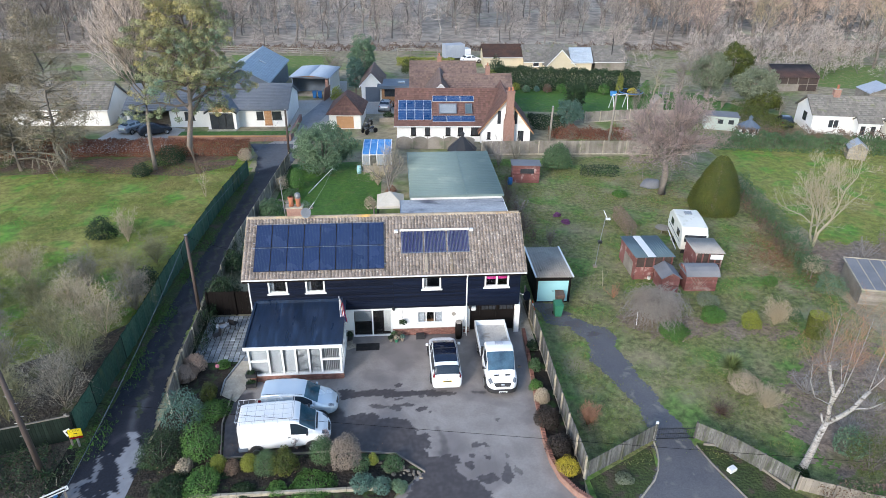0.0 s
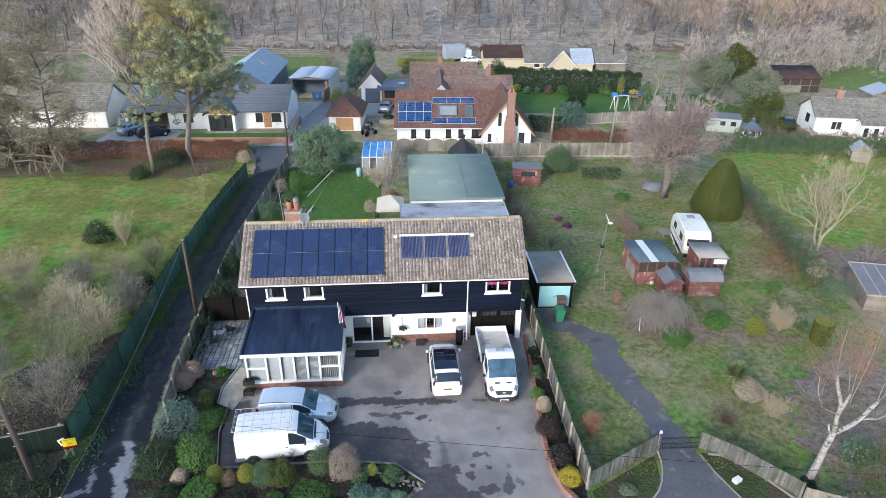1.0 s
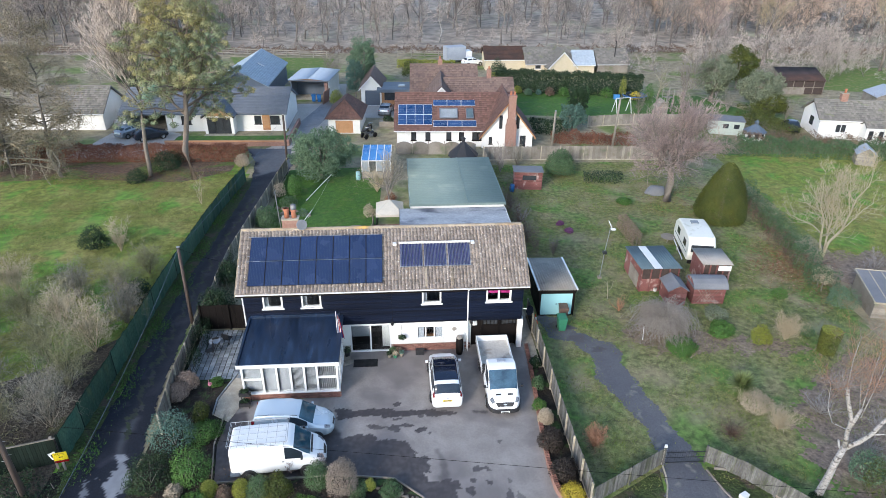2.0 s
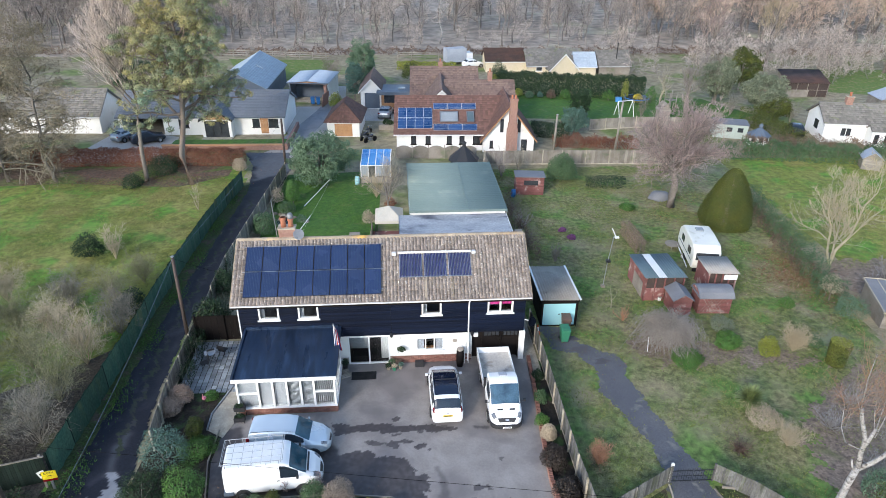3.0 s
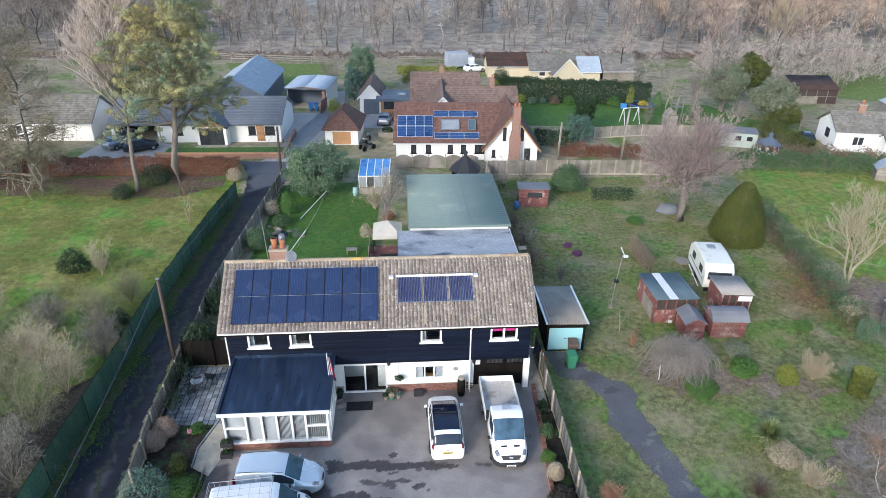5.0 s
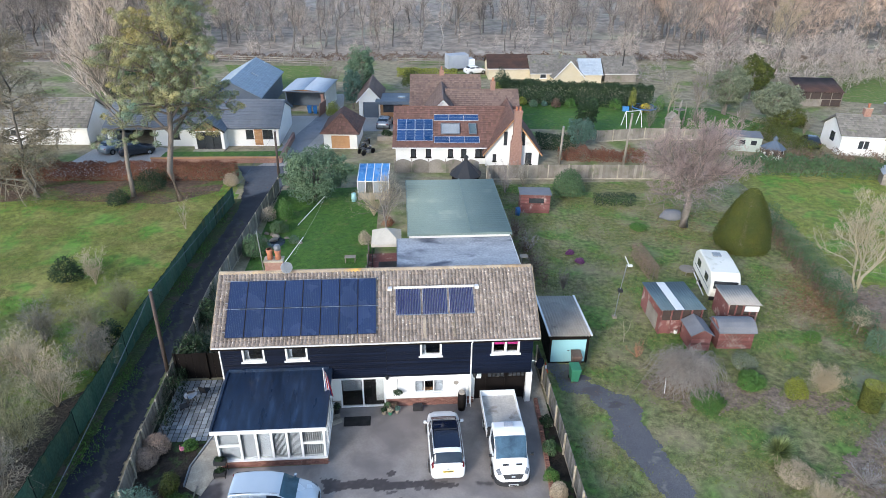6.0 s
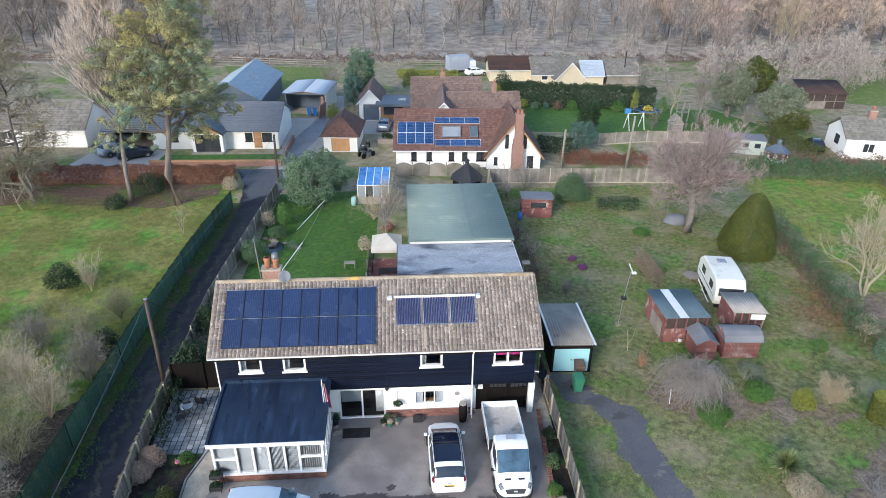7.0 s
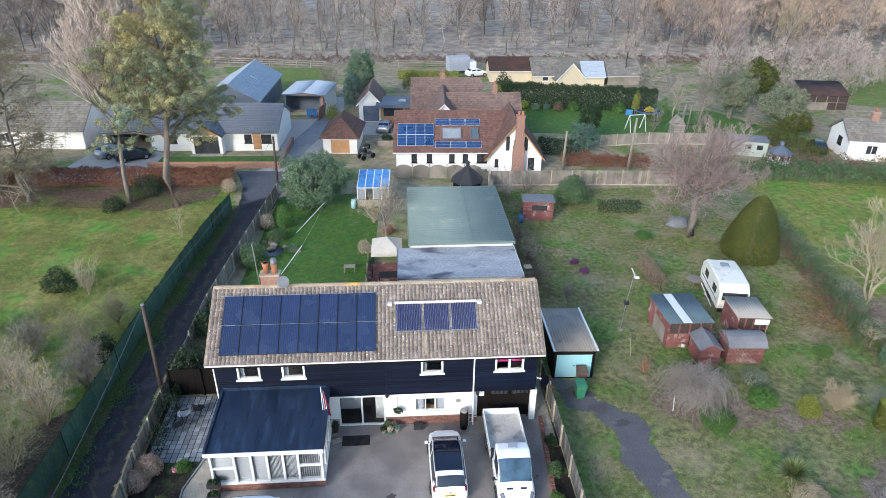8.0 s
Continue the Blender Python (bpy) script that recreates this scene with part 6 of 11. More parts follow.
cottage("far_barn", 45.0, 78.6, -1, 5.4, 6.0, 1.5, 3.4, "old_wood", "grey_tile_mass", "low far barn with a grey tiled roof", (), 0.25, "barn")
flue = thing("metal_flue", 48.2, 79.8, 2.2, 0, "thin metal flue on the far barn", "flue")
part("pipe", rod([(0, 0, 0), (0, 0, 3.0)], 0.09, 8), "black_metal", flue)

# ---- trees, hedges and shrubs ----


def hedge(name, points, w, h, kind, label, density=170, size=0.13, rough=0.18, category="hedge"):
    """A hedge along a line of points: a dense block of leaves with an uneven outline over dark stems."""
    rng = np.random.default_rng(int(abs(points[0][0] * 91 + points[0][1] * 17)) + 3)
    density, size = density * 1.6, size * 0.72
    t = thing(name, points[0][0], points[0][1], 0, 0, label, category)
    vs, ns = [], []
    core = bmesh.new()
    for (ax, ay), (bx, by) in zip(points, points[1:]):
        d = np.array([bx - ax, by - ay])
        ln = np.hypot(*d)
        d, nrm = d / ln, np.array([-d[1], d[0]]) / ln
        n = int(density * ln * (h + w * 0.6))
        u = rng.uniform(-0.2, ln + 0.2, n)
        face = rng.random(n)
        side = np.where(rng.random(n) < 0.5, -1, 1)
        top = face < w / (w + 2 * h)
        off = np.where(top, rng.uniform(-1, 1, n), side * rng.uniform(0.75, 1.0, n)) * w / 2
        z = np.where(top, h * rng.uniform(0.86, 1.0, n), h * rng.random(n))
        wave = 1 + rough * (np.sin(u * 1.7 + ax) * 0.5 + np.sin(u * 3.9 + ay) * 0.35) + rng.normal(0, rough * 0.22, n)
        z, off = z * wave, off * wave
        vs.append(np.stack([ax + d[0] * u + nrm[0] * off - points[0][0], ay + d[1] * u + nrm[1] * off - points[0][1], np.maximum(z, 0.03)], 1))
        ns.append(np.stack([np.where(top, 0, side * nrm[0]), np.where(top, 0, side * nrm[1]), np.where(top, 1, 0.25)], 1))
        for k in range(int(ln / 0.7) + 1):
            px, py = ax + d[0] * k * 0.7 - points[0][0], ay + d[1] * k * 0.7 - points[0][1]
            rod([(px, py, 0), (px + rng.normal(0, 0.06), py + rng.normal(0, 0.06), h * 0.75)], [0.04, 0.015], 5, core)
    tagged(part("stem", core, "bark", t), kind="stuff")
    part("foliage", arrays("foliage", *leaves(rng, np.concatenate(vs), size, np.concatenate(ns), 0.7)), kind, t)
    return t


def grove(name, label, material, spots, templates):
    """Many far trees as one mesh: (x, y, scale, turn, stretch) spots, each a turned copy of a template's mesh data."""
    pieces = []
    for k, (x, y, s, a, up) in enumerate(spots):
        v, f = templates[k % len(templates)]
        r = np.array([[math.cos(a), -math.sin(a), 0], [math.sin(a), math.cos(a), 0], [0, 0, 1]])
        pieces.append((v @ r.T * np.array([s, s, s * up]) + [x, y, 0], f))
    return solid(name, arrays(name, *joined(pieces)), material, label, "woodland", kind="stuff")


def templates_of(count, seed, *args, **kw):
    """Grown trees, each split into its limbs and its fine twigs."""
    limbs, fine_twigs = [], []
    for i in range(count):
        r = np.random.default_rng(seed + i)
        g = grow(r, *args, lean=(r.normal(0, 0.7), r.normal(0, 0.7)), fine=1, **kw)
        limbs.append(joined([twigs(g[:-1], (5, 3, 2, 2))]))
        fine_twigs.append(spikes(g[-1], r) if len(g) > 3 else joined([twigs(g[-1:], (2,))]))
    return limbs, fine_twigs


def scatter(x0, x1, y0, y1, n, s0, s1, r):
    return [(r.uniform(x0, x1), y0 + (y1 - y0) * r.random() ** 1.2, r.uniform(s0, s1), r.uniform(0, 6.28), r.uniform(0.85, 1.15)) for _ in range(n)]


# the bare wood behind the houses
rng = np.random.default_rng(21)
tall, tall_twigs = templates_of(6, 70, 12.0, 0.17, 1.3, 3, (14, 9, 12), first=0.14, up=0.26, tip=0.044, ratio=0.47, angle=0.95, segs=2, wob=0.22)
slim, slim_twigs = templates_of(4, 60, 14.0, 0.17, 0.8, 3, (13, 6, 9), first=0.3, up=0.35, tip=0.034, ratio=0.4, angle=0.8, segs=2)
bushy, bushy_twigs = templates_of(4, 90, 4.6, 0.06, 1.3, 3, (10, 8, 10), first=0.05, up=0.12, tip=0.02, ratio=0.52, angle=1.0, segs=2, wob=0.25)
pale_wood = scatter(-125, 155, 108, 180, 118, 0.8, 1.2, rng)
dark_wood = scatter(-120, -18, 104, 175, 42, 0.8, 1.2, rng) + scatter(42, 150, 104, 175, 34, 0.8, 1.2, rng) + scatter(-112, -36, 101, 150, 44, 0.9, 1.3, rng)
warm_wood = scatter(66, 135, 98, 150, 34, 0.9, 1.3, rng)
edge_wood = scatter(-100, 130, 103, 165, 90, 0.7, 1.1, rng)
low_wood = scatter(-95, 130, 99, 150, 165, 0.5, 1.1, rng)
side_wood = scatter(48, 98, 70, 94, 46, 0.8, 1.4, rng) + scatter(-75, -25, 66, 95, 18, 0.5, 0.9, rng)
grove("wood_limbs", "trunks and limbs of the grey-brown winter wood", "bark_wood", pale_wood, tall)
grove("bare_woodland", "fine twigs of the grey-brown leafless winter wood", "twig_wood", pale_wood, tall_twigs)
grove("dark_limbs", "dark trunks and limbs in the winter wood", "bark_wood", dark_wood, tall)
grove("dark_woodland", "darker leafless twigs in the wood", "twig_wood_dark", dark_wood, tall_twigs)
grove("warm_limbs", "trunks and limbs of the reddish trees", "bark", warm_wood, tall)
grove("warm_woodland", "reddish leafless twigs at the edge of the wood", "twig_warm", warm_wood, tall_twigs)
grove("straight_trees", "dark straight trunks along the edge of the wood", "bark_wood", edge_wood, slim)
grove("straight_twigs", "fine brown twigs of the straight trees", "twig_wood_dark", edge_wood, slim_twigs)
grove("thicket_limbs", "stems of the leafless thicket", "bark_wood", low_wood, bushy)
grove("thicket", "tangled leafless thicket along the edge of the wood", "twig_wood", low_wood, bushy_twigs)
grove("side_limbs", "stems of the leafless bushes beside the gardens", "bark", side_wood, bushy)
grove("side_thicket", "leafless bushes beside the gardens", "twig_wood", side_wood, bushy_twigs)
for i, (x, y, h) in enumerate([(-48, 98, 17), (-43, 110, 18), (19, 108, 17), (96, 92, 17), (-5, 112, 16), (112, 100, 17)]):
    bare_tree("birch_tree", x, y, h, "slender pale birch at the edge of the wood", "twig_grey", "bark_birch", 0.17, 0.45, (11, 6, 4), 200 + i, (0.5, 0), group="birches by the wood", tip=0.025, up=0.5)

hedge("bracken_bank", [(-110, 103), (-60, 100.5), (-25, 98.5), (20, 98), (60, 97), (110, 94)], 2.6, 0.9, "leaf_brown", "reddish-brown bracken along the edge of the wood", 26, 0.22, 0.6, "bracken")

# scots pine, with its clumps of needles
rng = np.random.default_rng(8)
pine = thing("pine_tree", -11.75, 30.9, 0, 0, "tall pine with golden-green needle clumps and a bare trunk", "tree")
g = grow(rng, 19.2, 0.34, 1.1, 2, (46, 9), 0.33, 0.17, (1.9, 0.5), 0.03, 0.4, angle=1.25)
part("trunk", trunk_of(g), "bark_pine", pine, smooth=True)
part("branchwork", arrays("branchwork", *twigs(g[1:], (6, 4))), "bark_pine", pine)
ends = np.concatenate([g[0][1][-1:], g[1][1][3::4], g[2][1]])
kept = [ends[0]]
for e in ends[1:]:
    if min(np.sum((np.array(kept) - e) ** 2, 1)) > 0.64 ** 2:
        kept.append(e)
ends = np.array(kept)
out = unit((ends - [1.2, 0.3, 11.5]) * [1, 1, 0.7] + [0, 0, 1.5])
part("needle_crown", arrays("needle_crown", *clumps(rng, ends, out, 0.54, int(110000 / len(ends)), 0.078, 0.75, 1.9, 0.32)), "leaf_pine", pine)

bare_tree("poplar_tree", -16.6, 32.04, 22.0, "tall pale leafless tree behind the pine", "twig_pale", "bark", 0.24, 1.35, (26, 12, 10, 5), 31, (0.4, 0.5), up=0.5, tip=0.02, ratio=0.4, angle=0.75, first=0.38, fine=1)


def larch(x, y, h, seed, lean=0.0, label="scraggly brown larch with drooping twigs"):
    rng = np.random.default_rng(seed)
    t = thing("larch_tree", x, y, 0, 0, label, "tree", "larches on the meadow")
    g = grow(rng, h, 0.2, 0.78, 2, (64, 9), 0.1, -0.02, (lean, 0), 0.014, 0.44, 0.06, angle=1.35, segs=3)
    part("trunk", trunk_of(g), "bark", t, smooth=True)
    part("branchwork", arrays("branchwork", *twigs(g[1:], (4, 3))), "twig_grey", t)
    a, b = g[2][0], g[2][1]
    k = rng.integers(0, len(a), 24000)
    p = a[k] + (b[k] - a[k]) * rng.random((len(k), 1)) + rng.normal(0, 0.2, (len(k), 3)) - [0, 0, 0.16]
    part("needle_crown", arrays("needle_crown", *leaves(rng, p, 0.06, None, 0.9, 3.8)), "leaf_conifer", t)


larch(-25.9, 32.3, 16.0, 8, 0.4)
larch(-30.8, 32.5, 13.0, 9, 0.3)
larch(-34.5, 33.5, 13.0, 10, 0.6)

# willow scrub on the meadow
scrub = [(-9.6, -6.2), (-12.6, -6.6), (-15.8, -7.2), (-19.2, -7.4), (-10.2, -2.8), (-13.6, -3.2), (-17.2, -3.6), (-20.8, -3.4), (-9.8, 0.8), (-13.0, 0.6), (-16.6, 0.4), (-20.4, 0.8), (-9.4, 4.2), (-12.6, 4.4), (-16.0, 4.2), (-19.8, 4.6),
         (-10.4, 7.8), (-14.2, 8.0), (-18.4, 8.4), (-23.6, 3.0), (-23.8, -2.0), (-9.4, 11.2)]
for i, (x, y) in enumerate(scrub):
    w, h = 4.4 - 0.1 * max(y, 0), 3.9 - 0.12 * max(y, 0)
    bare_shrub("willow_scrub", x + 0.5 * math.sin(i * 2.3), y + 0.5 * math.cos(i * 1.7), w, h, "grey-brown leafless willow scrub on the meadow", ("twig_grey", "twig_olive", "twig_grey", "twig_straw", "twig_olive")[i % 5], 15, (8, 6, 4), 300 + i, up=0.14, droop=0.02, tip=0.0085, group="willow scrub", r=0.03, spread=1.05)
shrub("evergreen_bush", -15.64, 15.49, 2.6, 2.2, "leaf_dark", "dark evergreen bush among leafless stems on the meadow", 1500, 0.1, group="meadow evergreens")
bare_shrub("willow_scrub", -13.44, 14.91, 3.2, 3.2, "pale leafless bush beside the evergreen", "twig_straw", 10, (7, 5, 4), 330, group="willow scrub")
shrub("evergreen_bush", -9.2, 6.6, 2.4, 2.3, "leaf_dark", "dark ivy-grown bush by the lane fence", 1500, 0.1, group="meadow evergreens")
bare_shrub("willow_scrub", -9.3, 6.0, 2.6, 2.8, "dark leafless stems over the ivy bush", "twig", 10, (7, 5, 4), 331, group="willow scrub", tip=0.007)
bare_shrub("birch_sapling", -9.36, 24.33, 1.8, 3.6, "thin pale sapling near the lane fence", "twig_straw", 4, (7, 4), 340)
shrub("ivy_clump", -17.20, 30.13, 2.4, 1.6, "leaf_dark", "dark ivy at the foot of a tree", 900, 0.1)
shrub("gorse_bush", -15.55, 34.20, 4.2, 2.0, "leaf_dark", "dark green bushes before the beech hedge", 1600, 0.11)
hedge("beech_hedge", [(-46, 37.6), (-30, 37.3), (-18, 36.9), (-7.6, 36.6)], 1.4, 1.75, "leaf_beech", "clipped beech hedge holding rusty brown leaves", 230, 0.13, 0.1)
shrub("beech_bush", -7.4, 34.2, 1.8, 1.6, "leaf_straw", "pale dry bush at the end of the lane fence", 700, 0.1)

# back garden
clump_tree("laurel_bush", 1.5, 30.5, 8.2, 6.0, "leaf_olive", "great rounded grey-green evergreen bush", 380, 0.56, 64, 0.1, 5, 6.4, -0.1, "shrub", 0.6)
bare_tree("fruit_tree", 8.78, 22.16, 4.6, "leafless yellowish fruit tree by the workshop", "twig_straw", "bark", 0.12, 1.7, (13, 9, 8), 41, (-0.6, 0.6), first=0.3, up=0.25, tip=0.008)
bare_shrub("hazel_shrub", 7.4, 26.4, 4.4, 3.0, "yellowish leafless shrub on the lawn edge", "twig_straw", 20, (8, 6, 3), 42, tip=0.007)
shrub("dry_shrub", 6.87, 20.49, 1.3, 1.5, "leaf_straw", "straw-coloured dry shrub by the gazebo", 700, 0.07)
shrub("rust_shrub", 8.77, 24.03, 1.3, 1.0, "leaf_beech", "rusty low shrub by the gazebo", 400, 0.08)
shrub("round_shrub", -2.27, 18.97, 2.9, 2.1, "leaf_laurel", "dense rounded shrub inside the lane fence", 2200, 0.09)
shrub("leafy_shrub", -0.64, 25.55, 1.6, 2.4, "leaf_bright", "upright yellow-green shrub in the back garden", 1100, 0.09)
shrub("leafy_shrub", -0.89, 23.27, 1.8, 1.3, "leaf_laurel", "low green shrub by the pond", 800, 0.09)
shrub("dry_shrub", -2.20, 25.63, 1.6, 1.6, "leaf_straw", "dry bleached shrub by the lane fence", 700, 0.08)
shrub("low_shrub", 0.69, 21.04, 1.1, 0.8, "leaf_olive", "small grey shrub at the lawn edge", 400, 0.07)
shrub("dark_shrub", -3.08, 4.44, 2.8, 2.6, "leaf_dark", "dark evergreen shrub beside the house", 1900, 0.1)
shrub("dark_shrub", -3.42, 9.33, 1.8, 2.0, "leaf_dark", "ivy-dark shrub at the corner of the house", 1100, 0.1)

# far gardens
clump_tree("eucalyptus", 4.6, 68.5, 5.4, 8.6, "leaf_olive", "tall loose grey-green evergreen", 240, 0.5, 40, 0.13, 31)
clump_tree("eucalyptus", 3.4, 63.5, 3.4, 5.8, "leaf_blue", "grey-green evergreen behind the garage", 150, 0.4, 40, 0.11, 32)
bare_shrub("bare_bush", -0.6, 73.0, 7.5, 5.4, "dark leafless bush by the far lawn", "twig", 16, (8, 5, 4), 51, tip=0.012)
shrub("holly", 0.9, 59.0, 2.2, 2.4, "leaf_yellow", "yellowish bush by the carport", 700, 0.14)
shrub("golden_shrub", 12.0, 74.5, 3.2, 3.6, "leaf_yew", "conical green bush behind the wings", 900, 0.15, lump=0.2)
shrub("golden_shrub", 24.8, 66.5, 3.0, 3.0, "leaf_yellow", "golden round bush by the far hedge", 900, 0.15)
hedge("conifer_hedge", [(25.2, 67.2), (36, 64.9), (47, 62.4)], 2.2, 3.2, "leaf_dark", "tall clipped dark conifer hedge", 150, 0.17, 0.08)
hedge("low_yellow_hedge", [(10, 84), (20, 82.5)], 1.2, 1.4, "leaf_yellow", "yellow-green clipped hedge on the far lawn", 120, 0.18, 0.08)
for i, (x, y, w, h, k) in enumerate([(28.3, 64.6, 1.5, 1.3, "leaf_yellow"), (29.8, 63.6, 1.4, 1.1, "leaf_olive"), (33.0, 63.0, 1.6, 1.5, "leaf_brown"), (35.2, 63.0, 1.8, 1.4, "leaf_bright"), (38.6, 62.6, 1.4, 1.6, "leaf_laurel"),
                                     (41.5, 61.5, 2.0, 1.8, "leaf_bright"), (43.8, 61.2, 1.2, 3.4, "leaf_yellow"), (45.4, 60.0, 1.9, 1.4, "leaf_gold"), (47.5, 60.2, 1.6, 2.6, "leaf_bright"), (31.5, 63.8, 1.0, 0.9, "leaf_blue")]):
    shrub("border_shrub", x, y, w, h, k, "clipped shrub in the border before the conifer hedge", 420, 0.13, group="border shrubs", lump=0.15)
clump_tree("evergreen_tree", 31.8, 44.6, 4.0, 4.2, "leaf_blue", "loose evergreen tree behind the board fence", 190, 0.36, 40, 0.1, 33)
clump_tree("evergreen_tree", 33.3, 48.0, 3.4, 5.6, "leaf_dark", "taller evergreen tree behind the board fence", 190, 0.36, 40, 0.1, 34)
shrub("small_conifer", 26.0, 70.0, 3.0, 4.5, "leaf_dark", "dark conifer at the end of the far hedge", 1200, 0.16, lump=0.3, category="tree")
hedge("low_hedge", [(26.6, 45.2), (31.0, 44.4)], 1.6, 1.7, "leaf_dark", "clipped dark hedge behind the gable", 150, 0.15, 0.06)
hedge("bracken", [(28.6, 41.2), (33.5, 40.6), (38.5, 40.0)], 1.6, 1.1, "leaf_beech", "bank of rusty brown bracken", 150, 0.14, 0.4, "bracken")
bare_tree("crooked_tree", 48.3, 58.6, 6.0, "bleached leafless crooked tree on the far lawn", "twig_ash", "bark_pale", 0.18, 1.3, (11, 7, 6), 61, (0.5, 0), tip=0.012, ratio=0.5)
bare_tree("apple_tree", 50.6, 55.0, 7.5, "grey leafless apple tree", "twig_ash", "bark", 0.2, 1.5, (13, 8, 7, 3), 62, (0.4, 0), tip=0.013, ratio=0.46, fine=1)
bare_tree("apple_tree", 56.5, 59.0, 7.5, "grey leafless apple tree", "twig_ash", "bark", 0.2, 1.5, (13, 8, 7, 3), 63, (0.4, 0), tip=0.013, ratio=0.46, fine=1)
clump_tree("holm_oak", 56.6, 58.5, 6.4, 7.2, "leaf_sage", "great loose grey-green evergreen", 300, 0.5, 46, 0.12, 11)
clump_tree("holm_oak", 60.2, 52.2, 7.0, 6.6, "leaf_sage", "great loose grey-green evergreen with yellow tips", 360, 0.5, 46, 0.12, 12)
clump_tree("holm_oak", 61.0, 49.8, 5.0, 3.6, "leaf_yew", "yellow-green evergreen skirt under the trees", 170, 0.4, 40, 0.1, 13)
clump_tree("golden_oak", 64.5, 67.0, 6.4, 7.0, "leaf_yew", "golden-green evergreen at the edge of the wood", 230, 0.55, 40, 0.14, 14)
hedge("golden_hedge", [(57.2, 50.0), (57.6, 46.5), (56.9, 42.3), (58.2, 39.0)], 2.4, 2.0, "leaf_yew", "yellow-green clipped conifer hedge", 140, 0.12, 0.12)
hedge("mixed_hedge", [(47.5, 36.4), (56, 35.0), (66, 33.2), (78, 30.5)], 2.0, 1.7, "leaf_laurel", "untidy mixed green hedge", 110, 0.15, 0.3)
hedge("brown_hedge", [(50.5, 37.6), (60, 36.3), (70, 34.2)], 1.4, 1.9, "leaf_brown", "leafless brown hedge behind the green one", 80, 0.14, 0.3)
for i in range(7):
    bare_shrub("elder_bush", 43.5 + i * 6.5, 52.8 + (i % 3) * 1.4 - i * 1.2, 4.0, 3.4, "grey leafless bush by the boundary", "twig_grey", 12, (8, 5, 3), 400 + i, group="boundary bushes", tip=0.008)
bare_tree("bare_oak", 78, 84, 15, "wide leafless tree by the far lawn", "twig_straw", "bark", 0.3, 1.3, (14, 8, 8, 3), 64, tip=0.02, ratio=0.44, fine=1)
bare_tree("bare_oak", 66, 82, 14, "wide leafless tree by the far lawn", "twig_red", "bark", 0.3, 1.3, (14, 8, 8, 3), 65, tip=0.02, ratio=0.44, fine=1)
bare_tree("bare_oak", 97, 78, 16, "wide leafless tree by the far lawn", "twig_straw", "bark", 0.3, 1.3, (14, 8, 8, 3), 66, tip=0.02, ratio=0.44, fine=1)
for i, (x, y) in enumerate([(-33, 73), (-33.5, 82), (-54, 74), (-29, 66)]):
    shrub("clipped_yew", x, y, 4.5, 2.4, "leaf_dark", "clipped dark evergreen block", 700, 0.18, lump=0.15, group="clipped evergreens")

# the garden to the east
yew = thing("yew_cone", 39.27, 18.55, 0, 0, "broad clipped conical yew", "tree")
rng = np.random.default_rng(77)
n = 36000
u = rng.random(n) ** 0.62
zz = 5.35 * (1 - u)
rr = 2.42 * np.sqrt(np.maximum(1 - (zz / 5.42) ** 1.7, 0)) * (1 - 0.28 * zz / 5.42) * rng.uniform(0.88, 1.03, n) * np.where(zz < 0.7, 0.82 + 0.25 * zz, 1.0)
aa = rng.uniform(0, 6.283, n)
rr *= 1 + 0.05 * np.sin(aa * 5 + zz)
part("foliage", arrays("foliage", *leaves(rng, np.stack([rr * np.cos(aa), rr * np.sin(aa), zz + 0.05], 1), 0.06, np.stack([np.cos(aa), np.sin(aa), 0.5 + 0 * aa], 1), 0.6)), "leaf_yew", yew)
part("trunk", rod([(0, 0, 0), (0, 0, 4.5)], [0.25, 0.05], 8), "bark", yew)
bare_tree("cherry_tree", 35.88, 22.70, 8.6, "spreading leafless cherry with a pink haze of buds", "twig_red", "bark", 0.42, 2.5, (24, 10, 10, 6), 71, (-0.4, 0), first=0.42, up=0.24, tip=0.012, ratio=0.46, angle=1.05, wob=0.2, fine=1)
ash = thing("ash_tree", 44.45, 10.74, 0, 0, "pale yellow-barked leafless tree with two leaning stems", "tree")
for i, (h, r0, lean) in enumerate([(6.8, 0.11, (-1.6, 0.3)), (7.4, 0.13, (2.6, 0.6)), (6.0, 0.09, (0.7, 1.6))]):
    g = grow(np.random.default_rng(72 + i), h, r0, 1.3, 3, (11, 9, 11), 0.2, 0.3, lean, 0.0105, 0.47, angle=0.95, wob=0.22)
    part("trunk", trunk_of(g), "bark_pale", ash, smooth=True)
    part("branchwork", arrays("branchwork", *twigs(g[1:3], (6, 4))), "bark_pale", ash)
    part("crown", arrays("crown", *twigs(g[3:], (2,))), "twig_straw", ash)
weep = thing("weeping_tree", 26.91, 0.75, 0, 0, "low grey weeping leafless tree on the lawn", "tree")
rng = np.random.default_rng(73)
n, k = 1050, 7
aa, reach, top_z = rng.uniform(0, 6.283, n), (2.2 + 0.35 * np.sin(np.arange(n) * 0.7)) * np.sqrt(rng.uniform(0.06, 1.0, n)) * rng.uniform(0.85, 1.1, n), rng.uniform(1.0, 1.9, n)
reach *= 1 + 0.2 * np.sin(aa * 3 + 1.0) + 0.12 * np.sin(aa * 5)
u = np.linspace(0, 1, k)[None]
side = rng.normal(0, 0.8, (n, 1)) * u ** 2
rr = 0.7 * rng.random((n, 1)) * (1 - u) + reach[:, None] * u ** 0.8
